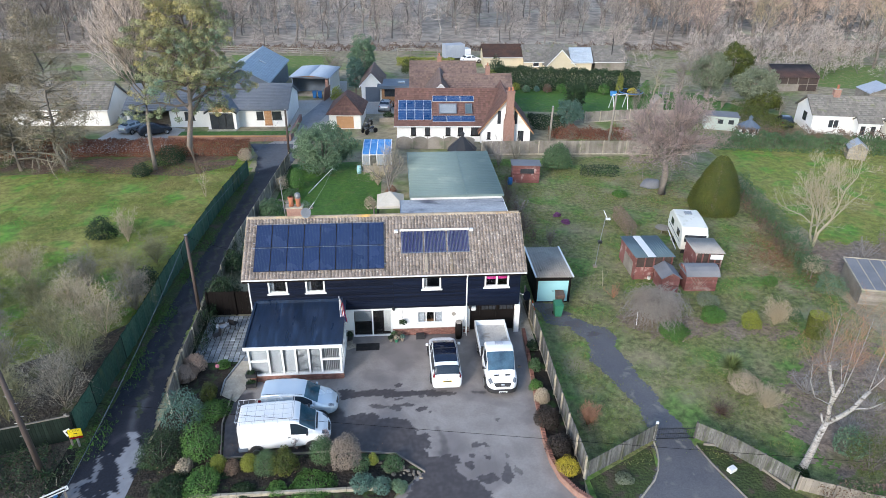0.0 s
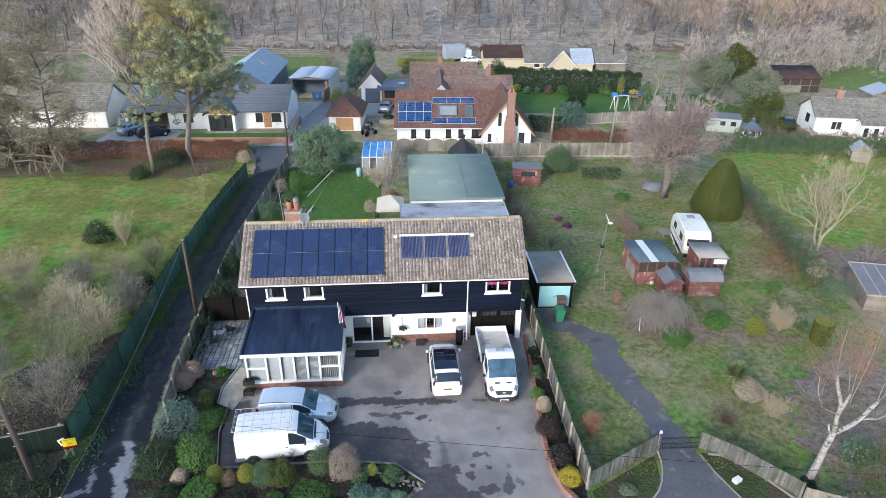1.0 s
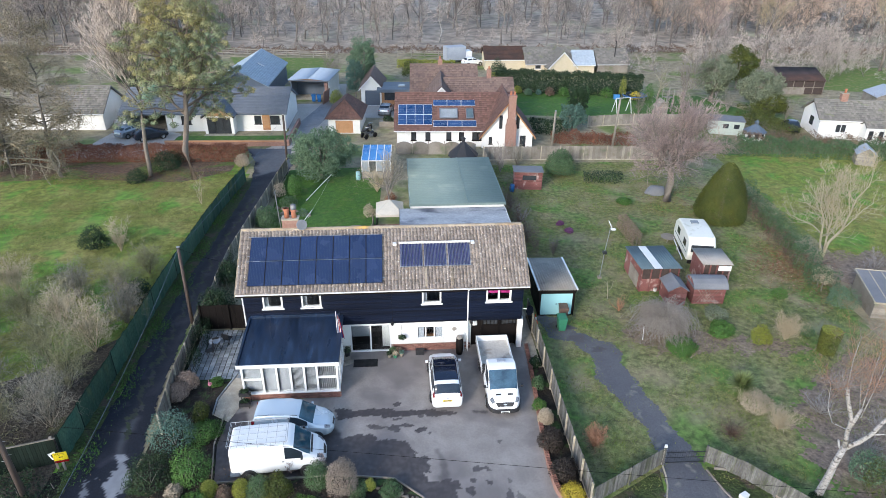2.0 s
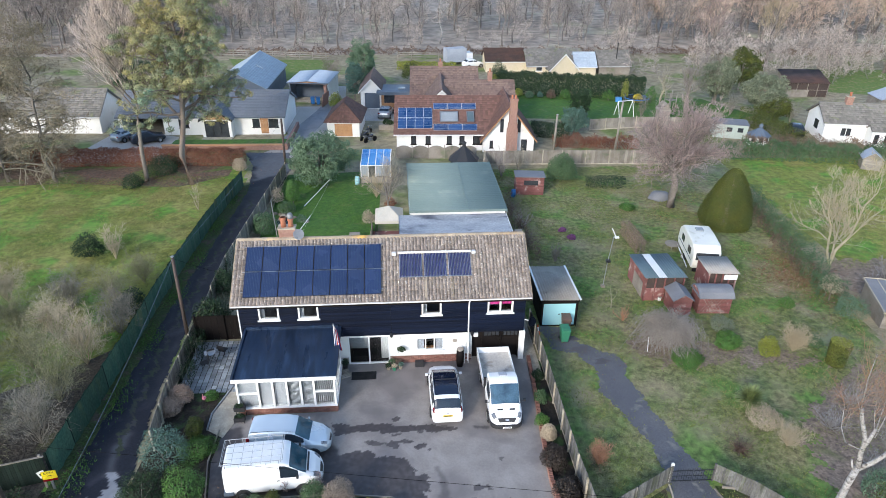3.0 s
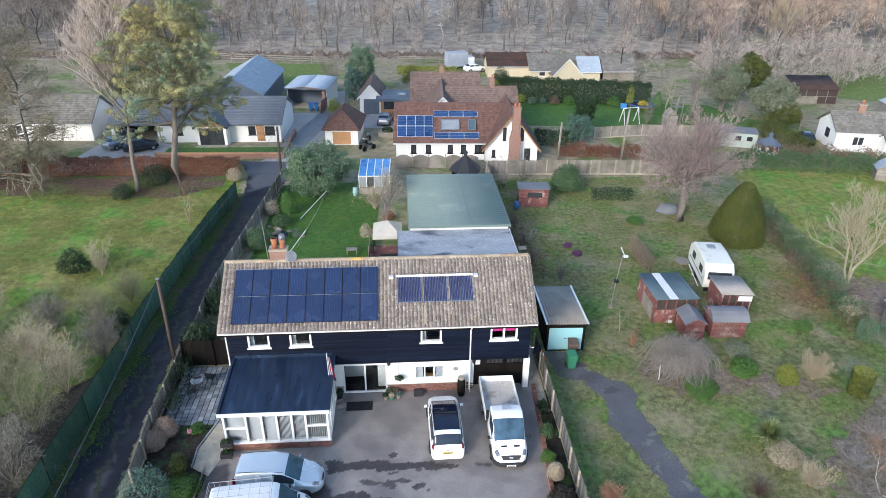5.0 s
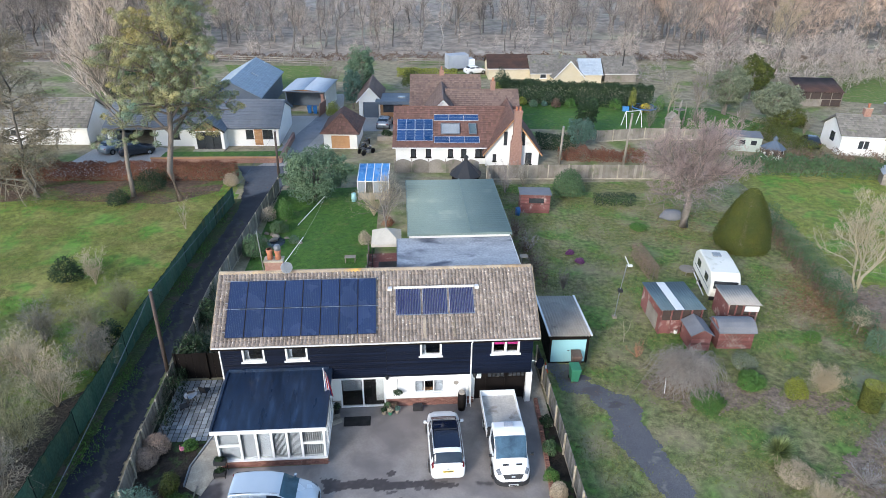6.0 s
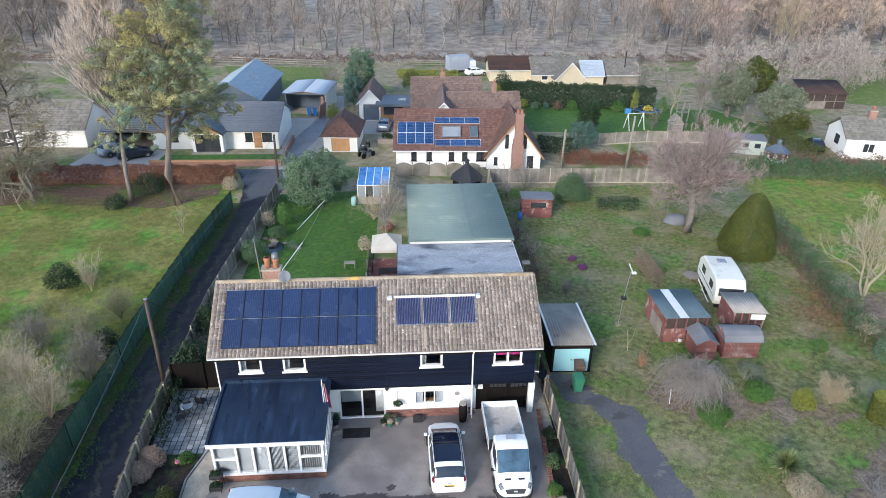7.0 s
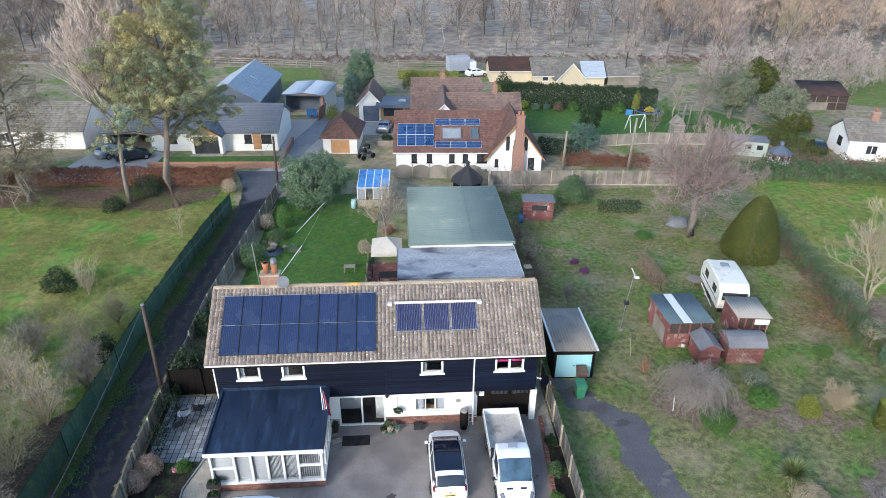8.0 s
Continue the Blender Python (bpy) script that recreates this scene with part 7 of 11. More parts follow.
zz = np.maximum(top_z[:, None] + 0.55 * np.sin(u * 2.2) - (0.3 + 0.62 * (reach / 2.75)[:, None]) * 2.2 * u ** 2.4, 0.4 + 0.3 * np.sin(aa * 7)[:, None]) + np.cumsum(rng.normal(0, 0.14, (n, k)), 1)
q = np.stack([rr * np.cos(aa[:, None] + side) * 1.12, rr * np.sin(aa[:, None] + side) * 0.95, np.maximum(zz, 0.04)], -1)
q[..., :2] = 0.84 * (q[..., :2] + np.cumsum(rng.normal(0, 0.13, (n, k, 2)), 1))
taper = np.broadcast_to(np.linspace(0.016, 0.006, k)[None], (n, k))
part("weeping_crown", arrays("weeping_crown", *twigs([(q[:, :-1].reshape(-1, 3), q[:, 1:].reshape(-1, 3), taper[:, :-1].ravel(), taper[:, 1:].ravel())], (3,))), "twig_ash", weep)
part("trunk", rod([(0, 0, 0), (0.1, 0, 0.9), (0.0, 0.05, 2.2)], [0.16, 0.12, 0.08], 9), "bark", weep, smooth=True)
shrub("laurel_ball", 26.84, 30.21, 3.5, 2.9, "leaf_laurel", "dense rounded bright laurel", 3200, 0.12, lump=0.15)
hedge("box_hedge", [(29.1, 28.1), (32.8, 27.8)], 1.0, 1.1, "leaf_dark", "small clipped box hedge", 220, 0.09, 0.04)
hedge("privet_hedge", [(44.2, 24.2), (43.0, 16.0), (42.3, 11), (41.0, 5)], 1.5, 1.4, "leaf_laurel", "ragged mixed hedge between the gardens", 150, 0.1, 0.4)
hedge("bramble_bank", [(43.4, 22), (42.3, 15), (41.4, 9)], 1.2, 0.9, "leaf_brown", "brown brambles along the hedge", 90, 0.11, 0.45)
hedge("bare_hedge", [(19.2, 24), (19.6, 17.5), (20.0, 12)], 1.8, 1.4, "leaf_brown", "leafless brown hedge beside the workshop", 120, 0.1, 0.4)
for i, (x, y, w, h) in enumerate([(20.2, 22, 2.6, 1.8), (20.6, 18.5, 2.8, 1.8), (20.4, 15, 2.6, 1.6), (22.2, 12.4, 2.4, 1.7), (20.6, 31.2, 4.0, 3.8), (22.8, 33.0, 3.2, 3.0), (28.4, 33.4, 2.4, 2.2), (47.2, 8.2, 4.4, 2.0), (46.8, 5.0, 4.0, 2.0), (49.8, 9.5, 4.4, 2.2), (45.4, 7.0, 3.0, 1.4), (50.5, 5.8, 4.4, 2.0)]):
    bare_shrub("leafless_shrub", x, y, w, h, "brown leafless shrub by the boundary", ("twig", "twig_wood_dark", "twig_grey")[i % 3], 11, (8, 5), 500 + i, group="leafless shrubs")
hedge("trained_hedge", [(29.6, 13.5), (29.5, 17.2)], 0.75, 1.25, "leaf_dun", "narrow brown clipped hedge on the lawn", 500, 0.07, 0.03)
bare_shrub("thorn_bush", 25.02, 3.79, 2.6, 1.2, "low thorny leafless bush", "twig_rust", 9, (6, 4), 74)
SHRUBS = [
    ("mimosa_bush", 33.15, -0.5, 1.45, 1.4, "leaf_lime", "bright yellow-green shrub"),
    ("laurel_clump", 36.75, 0.25, 1.2, 0.9, "leaf_laurel", "dark green low shrub"),
    ("dry_dome", 29.7, -6.6, 2.0, 1.2, "leaf_straw", "bleached dome of dry hydrangea heads"),
    ("heather", 24.09, 17.93, 0.8, 0.4, "leaf_purple", "purple heather cushion"),
    ("heather", 24.53, 16.45, 0.85, 0.4, "leaf_purple", "purple heather cushion"),
    ("rosemary", 31.4, 2.4, 1.8, 1.1, "leaf_sage", "grey-green rosemary bush"),
    ("broom_bush", 31.0, 0.6, 1.9, 1.0, "leaf_bright", "olive-green broom"),
    ("green_clump", 31.39, 22.23, 1.6, 0.7, "leaf_bright", "bright green low clump"),
    ("green_clump", 27.71, -0.60, 2.0, 0.6, "leaf_bright", "bright green low clump"),
    ("ivy_mound", 29.4, -13.2, 1.0, 0.5, "leaf_dark", "dark ivy at the foot of the birch"),
    ("pyracantha", 33.12, -12.99, 3.0, 2.2, "leaf_yew", "mottled green and yellow bush"),
    ("pyracantha", 32.70, -11.80, 2.2, 1.6, "leaf_olive", "mottled green bush"),
    ("hedge_bush", 41.28, 3.47, 2.4, 1.8, "leaf_olive", "mixed grey-green bush by the old shed"),
    ("hedge_bush", 42.01, 6.83, 1.8, 1.4, "leaf_straw", "dry bush along the hedge"),
    ("hedge_bush", 37.47, 4.92, 1.2, 0.8, "leaf_bright", "small green bush on the lawn"),
    ("hedge_bush", 26.34, 1.00, 2.2, 0.7, "leaf_brown", "low reddish-brown plants"),
    ("hedge_bush", 27.65, -0.77, 2.4, 0.5, "leaf_bright", "low green plants by the weeping tree"),
]
for name, x, y, w, h, k, label in SHRUBS:
    label += " in the garden" if len(label.split()) < 5 else ""
    shrub(name, x, y, w, h, k, label, 3000 if name == "dry_dome" else 1400 if w > 1.4 else 700, 0.045 if name == "dry_dome" else 0.07, group="", stretch=3.5 if name in ("yucca", "broom_bush") else 1.7, flat=0.8)
bare_shrub("spindle_bush", 35.0, -0.3, 3.0, 1.9, "straw-coloured leafless fan of a shrub", "twig_straw", 34, (9, 6, 3), 75, tip=0.006, up=0.35, r=0.02, spread=0.95)
bare_shrub("dogwood", 19.56, -8.95, 1.9, 1.4, "russet leafless dogwood on the lawn", "twig_rust", 46, (9, 6), 76, tip=0.005, spread=0.9, r=0.015)
bare_shrub("bleached_shrub", 30.1, -8.3, 3.0, 1.5, "bleached dome of a leafless shrub on the lawn", "twig_straw", 40, (9, 6), 91, tip=0.005, r=0.016, spread=0.9)
bare_shrub("faded_perennials", 27.36, -8.56, 3.0, 0.7, "dark brown faded perennials on the lawn", "leaf_brown", 34, (7, 5), 92, tip=0.009)
yucca = thing("yucca", 29.43, -5.28, 0, 0, "spiky yucca with a shaggy dry skirt on the lawn", "shrub")
for name, m, n, lo, hi, ln in (("blade_crown", "leaf_yucca", 420, -0.25, 1.4, 1.0), ("dry_skirt", "leaf_straw", 110, -0.9, -0.1, 0.55)):
    rng = np.random.default_rng(n)
    aa, el = rng.uniform(0, 6.283, n), rng.uniform(lo, hi, n)
    d = np.stack([np.cos(aa) * np.cos(el), np.sin(aa) * np.cos(el), np.sin(el)], 1) * rng.uniform(0.8, 1.1, (n, 1)) * ln
    base_p = np.array([0, 0, 0.55]) + rng.normal(0, 0.06, (n, 3))
    sd = unit(np.cross(d, [0.0, 0, 1.0])) * 0.032
    mid, tip_p = base_p + d * 0.55 + [0, 0, 0.05], base_p + d
    v = np.stack([base_p - sd, base_p + sd, mid + sd, mid - sd, mid - sd, mid + sd, tip_p + sd * 0.1, tip_p - sd * 0.1], 1).reshape(-1, 3)
    part(name, arrays(name, v, np.arange(8 * n).reshape(-1, 4)), m, yucca)
part("trunk", rod([(0, 0, 0), (0, 0, 0.6)], [0.12, 0.09], 8), "bark", yucca)
top = thing("clipped_cypress", 36.96, -1.71, 0, 0, "clipped golden-topped conifer column", "shrub")
rng = np.random.default_rng(78)
n = 7000
aa, zz = rng.uniform(0, 6.283, n), rng.random(n) * 1.65
lid = rng.random(n) < 0.3
rr = np.where(lid, np.sqrt(rng.random(n)) * 0.6, 0.62 * rng.uniform(0.92, 1.0, n) * (0.86 + 0.1 * zz))
zz = np.where(lid, 1.65 + rng.normal(0, 0.03, n), zz)
pts, nrm = np.stack([rr * np.cos(aa), rr * np.sin(aa), zz + 0.03], 1), np.stack([np.cos(aa) * ~lid, np.sin(aa) * ~lid, lid + 0.3], 1)
part("column", arrays("column", *leaves(rng, pts[~lid], 0.065, nrm[~lid])), "leaf_yew", top)
part("golden_top", arrays("golden_top", *leaves(rng, pts[lid], 0.06, nrm[lid])), "leaf_yellow", top, "golden clipped top")

# pollarded birch
birch = thing("pollarded_birch", 29.5, -13.0, 0, 0, "white-barked birch with lopped limbs and reddish whips", "tree")
part("trunk", rod([(-0.02, 0.1, -0.05), (0.02, 0.05, 0.5), (0.09, 0, 1.5), (0.17, 0, 2.6), (0.29, 0, 3.45)], [0.23, 0.19, 0.165, 0.15, 0.135], 12), "bark_birch", birch, smooth=True)
boughs = [((0.29, 0, 3.4), (0.2, 0.05, 4.3), (0.18, 0.1, 5.05), (-0.34, 0.15, 6.25), (-0.48, 0.15, 6.75)), ((0.19, 0.05, 4.4), (0.25, 0.0, 5.0), (0.33, -0.05, 5.75)), ((0.27, 0, 3.3), (0.8, -0.1, 3.8), (1.2, -0.15, 4.3), (1.5, -0.2, 5.1), (1.68, -0.2, 5.4)),
          ((0.2, 0, 4.5), (-0.12, -0.05, 4.65), (-0.87, -0.1, 5.1)), ((0.2, 0, 3.3), (0.02, 0, 3.5), (-0.15, 0, 3.95)), ((1.2, -0.15, 4.3), (1.9, -0.3, 4.4), (2.5, -0.4, 4.9))]
for k, q in enumerate(boughs):
    thick = ([0.12, 0.1, 0.095, 0.085, 0.075], [0.085, 0.08, 0.065], [0.12, 0.105, 0.095, 0.085, 0.08], [0.03, 0.022, 0.015], [0.055, 0.05, 0.04], [0.04, 0.026, 0.015])[k]
    part("limb", rod(q, thick, 9), "bark_birch", birch, smooth=True)
rng = np.random.default_rng(79)
stems = [((-0.5, 0.15, 6.5), (-0.72, 0.2, 8.3), (-0.76, 0.2, 9.6)), ((0.35, -0.05, 5.6), (0.24, 0, 7.6), (0.28, 0.1, 8.8)), ((0.5, 0, 5.2), (0.75, 0.1, 7.3), (0.84, 0.2, 9.2)), ((1.62, -0.2, 5.3), (1.69, -0.1, 7.0), (1.95, 0, 8.2)), ((-0.87, -0.1, 5.1), (-1.34, -0.1, 6.0), (-1.5, 0, 7.2)),
         ((-0.4, 0.1, 6.3), (-1.0, 0.2, 7.6)), ((2.5, -0.4, 4.9), (3.1, -0.4, 5.6)), ((1.6, -0.2, 5.3), (2.4, -0.2, 6.6), (2.9, -0.1, 7.4)), ((0.3, 0, 5.7), (-0.1, 0.1, 7.2))]
for q in stems:
    part("whip", rod(q, [0.026, 0.018, 0.008][: len(q)] if len(q) > 2 else [0.018, 0.007], 6), "bark_birch", birch, smooth=True)
    for k in range(9):
        f = rng.uniform(0.2, 1.0) * (len(q) - 1)
        e = min(int(f), len(q) - 2)
        b0 = np.array(q[e]) + (np.array(q[e + 1]) - np.array(q[e])) * (f - e)
        g = grow(rng, rng.uniform(1.2, 2.4), 0.009, 0.7, 2, (8, 6), 0.1, 0.25, (rng.normal(0.1, 0.9), rng.normal(0, 0.9)), 0.0038, 0.6)
        v, f2 = twigs(g, (4, 3, 2))
        tagged(part("twig_spray", arrays("twig_spray", v + b0, f2), "twig_rust" if k % 2 else "twig", birch), kind="stuff")

# low twigs added to thicken the brown haze of the birch's crown
for i, (x, y, w, h) in enumerate([(33.2, -7.2, 3.8, 1.1), (35.6, -9.0, 4.2, 1.3), (35.6, -5.4, 4.0, 1.2), (38.0, -7.2, 4.2, 1.3), (33.6, -10.4, 3.6, 1.2)]):
    bare_shrub("brown_scrub", x, y, w, h, "fine brown leafless undergrowth round the birch", "twig_ash", 22, (9, 7), 540 + i, tip=0.004, group="undergrowth round the birch", r=0.02, spread=0.9)

# front bed and side bed
BED = [
    ("blue_shrub", -2.63, -7.36, 2.6, 2.3, "leaf_blue", "loose blue-green shrub in the front bed"),
    ("box_shrub", -1.70, -5.43, 1.25, 1.1, "leaf_yew", "dark and yellow-green shrub in the front bed"),
    ("dark_laurel", -3.03, -9.96, 2.8, 1.7, "leaf_dark", "dark spreading laurel beside the lane"),
    ("leafy_laurel", -1.16, -9.85, 2.4, 1.9, "leaf_bright", "glossy bright green shrub"),
    ("golden_ball", 0.11, -10.88, 0.9, 0.95, "leaf_lime", "clipped golden ball"),
    ("golden_ball", 1.63, -10.91, 0.95, 0.95, "leaf_lime", "clipped golden ball"),
    ("green_ball", 2.53, -11.08, 1.45, 1.25, "leaf_laurel", "clipped dark green ball"),
    ("variegated_shrub", 3.37, -11.06, 1.6, 1.35, "leaf_yew", "rounded yellow-green shrub"),
    ("green_ball", 5.25, -10.62, 1.35, 1.6, "leaf_laurel", "clipped green ball by the drive"),
    ("dry_shrub", -1.57, -10.85, 1.0, 0.8, "leaf_straw", "dry brown flower heads"),
    ("dry_shrub", 0.86, -11.12, 0.9, 0.8, "leaf_brown", "dry brown shrub"),
    ("euphorbia", -0.40, -11.96, 2.2, 0.9, "leaf_bright", "low bright green ground cover"),
    ("euphorbia", -1.96, -12.13, 2.2, 0.7, "leaf_dark", "low dark green ground cover"),
    ("euphorbia", 1.57, -12.29, 1.2, 0.35, "leaf_dark", "low dark green ground cover"),
    ("euphorbia", 4.83, -12.30, 2.6, 0.25, "leaf_bright", "bright green mossy ground cover"),
    ("euphorbia", 3.21, -12.40, 1.1, 0.35, "leaf_bright", "low green ground cover"),
    ("gold_tuft", 7.85, -10.97, 0.6, 0.7, "leaf_yellow", "small yellow shrub in the bed"),
    ("juniper", 8.83, -11.34, 1.2, 0.8, "leaf_laurel", "low juniper among the stones"),
    ("juniper", 8.31, -12.67, 1.1, 0.7, "leaf_blue", "blue-green spreading juniper"),
    ("juniper", 7.37, -12.47, 1.3, 0.8, "leaf_blue", "blue-green spreading juniper"),
    ("juniper", 9.19, -12.72, 1.0, 0.6, "leaf_olive", "grey-green low shrub"),
    ("juniper", 7.26, -11.16, 1.2, 0.7, "leaf_laurel", "green low shrub"),
    ("straw_dome", -3.24, -2.75, 1.5, 1.1, "leaf_tan", "pale tan dome of dry grass"),
    ("straw_dome", -3.50, -3.65, 1.3, 1.0, "leaf_tan", "pale tan dome of dry grass"),
    ("low_green", -1.23, -6.87, 2.2, 0.8, "leaf_bright", "low green plants under the shrubs"),
    ("low_green", -1.58, -2.58, 1.0, 0.5, "leaf_bright", "low green plants by the terrace"),
    ("straw_dome", 17.39, -6.97, 0.9, 1.0, "leaf_straw", "pale dry grass dome by the fence"),
    ("ivy_shrub", 17.55, -4.05, 0.9, 0.9, "leaf_laurel", "green climber along the fence"),
    ("ivy_shrub", 17.28, -5.88, 0.9, 0.8, "leaf_bright", "yellow-green plant by the fence"),
    ("purple_hebe", 17.31, -8.72, 1.5, 1.2, "leaf_umber", "dark purple-brown shrub by the fence"),
    ("dark_hebe", 17.54, -10.82, 1.6, 1.2, "leaf_umber", "dark brown-green shrub by the fence"),
    ("forsythia", 17.57, -12.27, 1.35, 1.1, "leaf_gold", "bright yellow forsythia in bloom"),
    ("ivy_shrub", 17.77, -2.05, 0.8, 0.8, "leaf_dark", "dark climber along the fence"),
    ("moss_patch", 20.34, -12.89, 1.0, 0.25, "leaf_sage", "grey-green low plants outside the fence"),
]
for name, x, y, w, h, k, label in BED:
    label += " in the bed" if len(label.split()) < 5 else ""
    ball = "ball" in name
    shrub(name, x, y, w, h, k, label, 4200 if ball else 2600 if name in ("straw_dome", "forsythia") else 2000 if w > 1.4 else 1000, 0.032 if ball or name == "forsythia" else 0.03 if name == "straw_dome" else 0.065 if w > 1.2 else 0.055, lump=0.08 if ball or name == "straw_dome" else 0.35, stretch=6.0 if name == "straw_dome" else 1.7)
shrub("hydrangea", 6.48, -10.96, 1.75, 2.0, "twig", "rounded leafless grey-brown shrub", 3000, 0.028, lump=0.2, stretch=7.0)
for i, (x, y) in enumerate([(5.27, -9.63), (3.82, -9.74)]):
    bare_shrub("dry_twigs", x, y, 1.2, 1.2, "small pinkish leafless shrub by the van", "twig_red", 26, (8, 6), 85 + i, tip=0.009)


hedge("ivy_bank", [(-15.5, -12.2), (-11, -11.2), (-8.6, -10.2)], 2.6, 0.8, "leaf_dark", "dark ivy and brambles at the lane corner", 220, 0.09, 0.45)
hedge("ivy_bank", [(-9.0, -12.6), (-7.6, -11.4), (-7.6, -9.6)], 1.2, 0.5, "leaf_dark", "green weeds at the lane corner", 150, 0.08, 0.45)
hedge("bramble_hedge", [(29.4, -14.9), (33, -16.2), (38, -17.2)], 1.6, 1.0, "leaf_brown", "dark tangled brambles beyond the fence", 160, 0.08, 0.4)
hedge("lane_ivy", [(-3.3, -1.5), (-3.5, 3.0)], 0.7, 1.2, "leaf_dark", "dark ivy on the lane fence", 160, 0.08, 0.5)
hedge("lane_ivy", [(-3.4, 5.5), (-3.3, 12.5)], 0.9, 1.3, "leaf_dark", "dark ivy behind the lane fence", 120, 0.09, 0.5)

# rough tufts that break up the lawns
# the garden path's west and east edges, which the grass leaves bare
PATH_Y = [-14, -10.8, -7.6, -4.0, -1.4, 0.8, 3.4]
PATH_W = [20.8, 22.7, 22.8, 21.5, 21.6, 20.2, 19.0]
PATH_E = [25.7, 24.9, 24.3, 23.7, 23.5, 22.2, 20.6]


def tufts(name, x0, x1, y0, y1, n, h, material, label, seed):
    r = np.random.default_rng(seed)
    p = np.stack([r.uniform(x0, x1, n), r.uniform(y0, y1, n), np.zeros(n)], 1)
    keep = np.sin(p[:, 0] * 0.9 + seed) + np.sin(p[:, 1] * 1.1 + p[:, 0] * 0.3) + r.normal(0, 0.8, n) > -0.3
    ragged = r.normal(0, 0.45, n)
    on_path = np.interp(p[:, 1], PATH_Y, PATH_W) + ragged, np.interp(p[:, 1], PATH_Y, PATH_E) - ragged
    keep &= (p[:, 0] < on_path[0]) | (p[:, 0] > on_path[1]) | (p[:, 1] > 3.4)
    p = p[keep]
    m = len(p)
    d = r.normal(0, 0.5, (m, 3)) * h
    d[:, 2] = h * r.uniform(0.4, 1.0, m)
    s = unit(np.cross(d, r.normal(size=(m, 3)))) * 0.025
    v = np.stack([p - s, p + s, p + d], 1).reshape(-1, 3)
    solid(name, arrays(name, v, np.arange(3 * m).reshape(-1, 3)), material, label, "grass", kind="stuff")


tufts("garden_grass", 18.8, 41, -12, 33, 75000, 0.16, "grass_blade", "tussocky worn garden grass", 1)
tufts("meadow_grass", -27, -7.8, 3, 33, 60000, 0.16, "grass_blade", "tussocky meadow grass", 2)
tufts("lawn_grass", -2.4, 7.6, 15, 32.5, 26000, 0.08, "grass_lush", "short green lawn grass", 3)
tufts("verge_grass", -7.5, -6.2, -10, 30, 9000, 0.22, "grass_lush", "weedy grass along the lane", 4)
tufts("paddock_grass", 45, 62, 10, 33, 20000, 0.18, "grass_blade", "rough paddock grass", 5)


def fallen(name, x0, x1, y0, y1, n, label, seed, material="leaf_beech"):
    r = np.random.default_rng(seed)
    p = np.stack([r.normal((x0 + x1) / 2, (x1 - x0) / 4, n), r.normal((y0 + y1) / 2, (y1 - y0) / 4, n), np.full(n, 0.05)], 1)
    solid(name, arrays(name, *leaves(r, p, 0.06, np.array([0, 0, 1.0]), 0.5)), material, label, "leaf litter", kind="stuff")


fallen("fallen_leaves", 37, 43, 5, 12, 900, "pale brown fallen leaves on the lawn", 1, "leaf_tan")
fallen("fallen_leaves", 37.5, 44, 4.5, 13.5, 5200, "rusty fallen leaves on the lawn", 6)
fallen("fallen_leaves", 28, 46, 16, 30, 2200, "rusty fallen leaves under the cherry", 2)
fallen("fallen_leaves", -30, -8, 29, 36, 3500, "rusty fallen leaves under the pine", 3)
fallen("fallen_leaves", 19, 33, -2, 6, 1200, "brown fallen leaves by the path", 4, "leaf_brown")
fallen("fallen_leaves", -5, 8, -13, -9, 500, "brown fallen leaves in the bed", 5, "leaf_brown")

# ---- fences, walls, gates, poles ----


def line_thing(name, a, b, label, category, group=""):
    """An Empty at a, turned so that its x axis runs to b; returns it and the length."""
    d = Vector((b[0] - a[0], b[1] - a[1]))
    return thing(name, a[0], a[1], 0, math.degrees(math.atan2(d.y, d.x)), label, category, group), d.length


def board_fence(points, h, label, board="fence_wood", post="concrete", board_w=0.16, step=2.0, group="", gravel=True, name="board_fence", rails=True):
    """Closed boarding between posts, each board a part; one thing for each straight run."""
    for a, b in zip(points, points[1:]):
        t, ln = line_thing(name, a, b, label, "fence", group)
        n = max(int(ln / board_w), 1)
        w = ln / n
        for i in range(n):
            hh = h * random.uniform(0.985, 1.01)
            part("board", box(i * w + 0.004, (i + 1) * w - 0.004, -0.012 + (i % 2) * 0.012, 0.008 + (i % 2) * 0.012, 0.14 if gravel else 0.03, hh), board, t)
        if gravel:
            part("gravel_board", box(0, ln, -0.025, 0.025, 0.0, 0.15), "concrete", t)
        m = max(round(ln / step), 1)
        for i in range(m + 1):
            x = i * ln / m
            part("post", box(x - 0.055, x + 0.055, -0.1, -0.015, 0, h + 0.08, bevel=0.012), post, t)
        if rails:
            for z in (0.35, h - 0.25):
                part("rail", box(0, ln, 0.024, 0.06, z - 0.04, z + 0.04), board, t)


# dark green windbreak fence on the west side of the lane
lane_fence = [(-7.85, -8.1), (-7.8, -3.5), (-7.75, 3.0), (-7.75, 8.5), (-7.5, 15.2), (-7.1, 22.8), (-6.3, 30.0)]
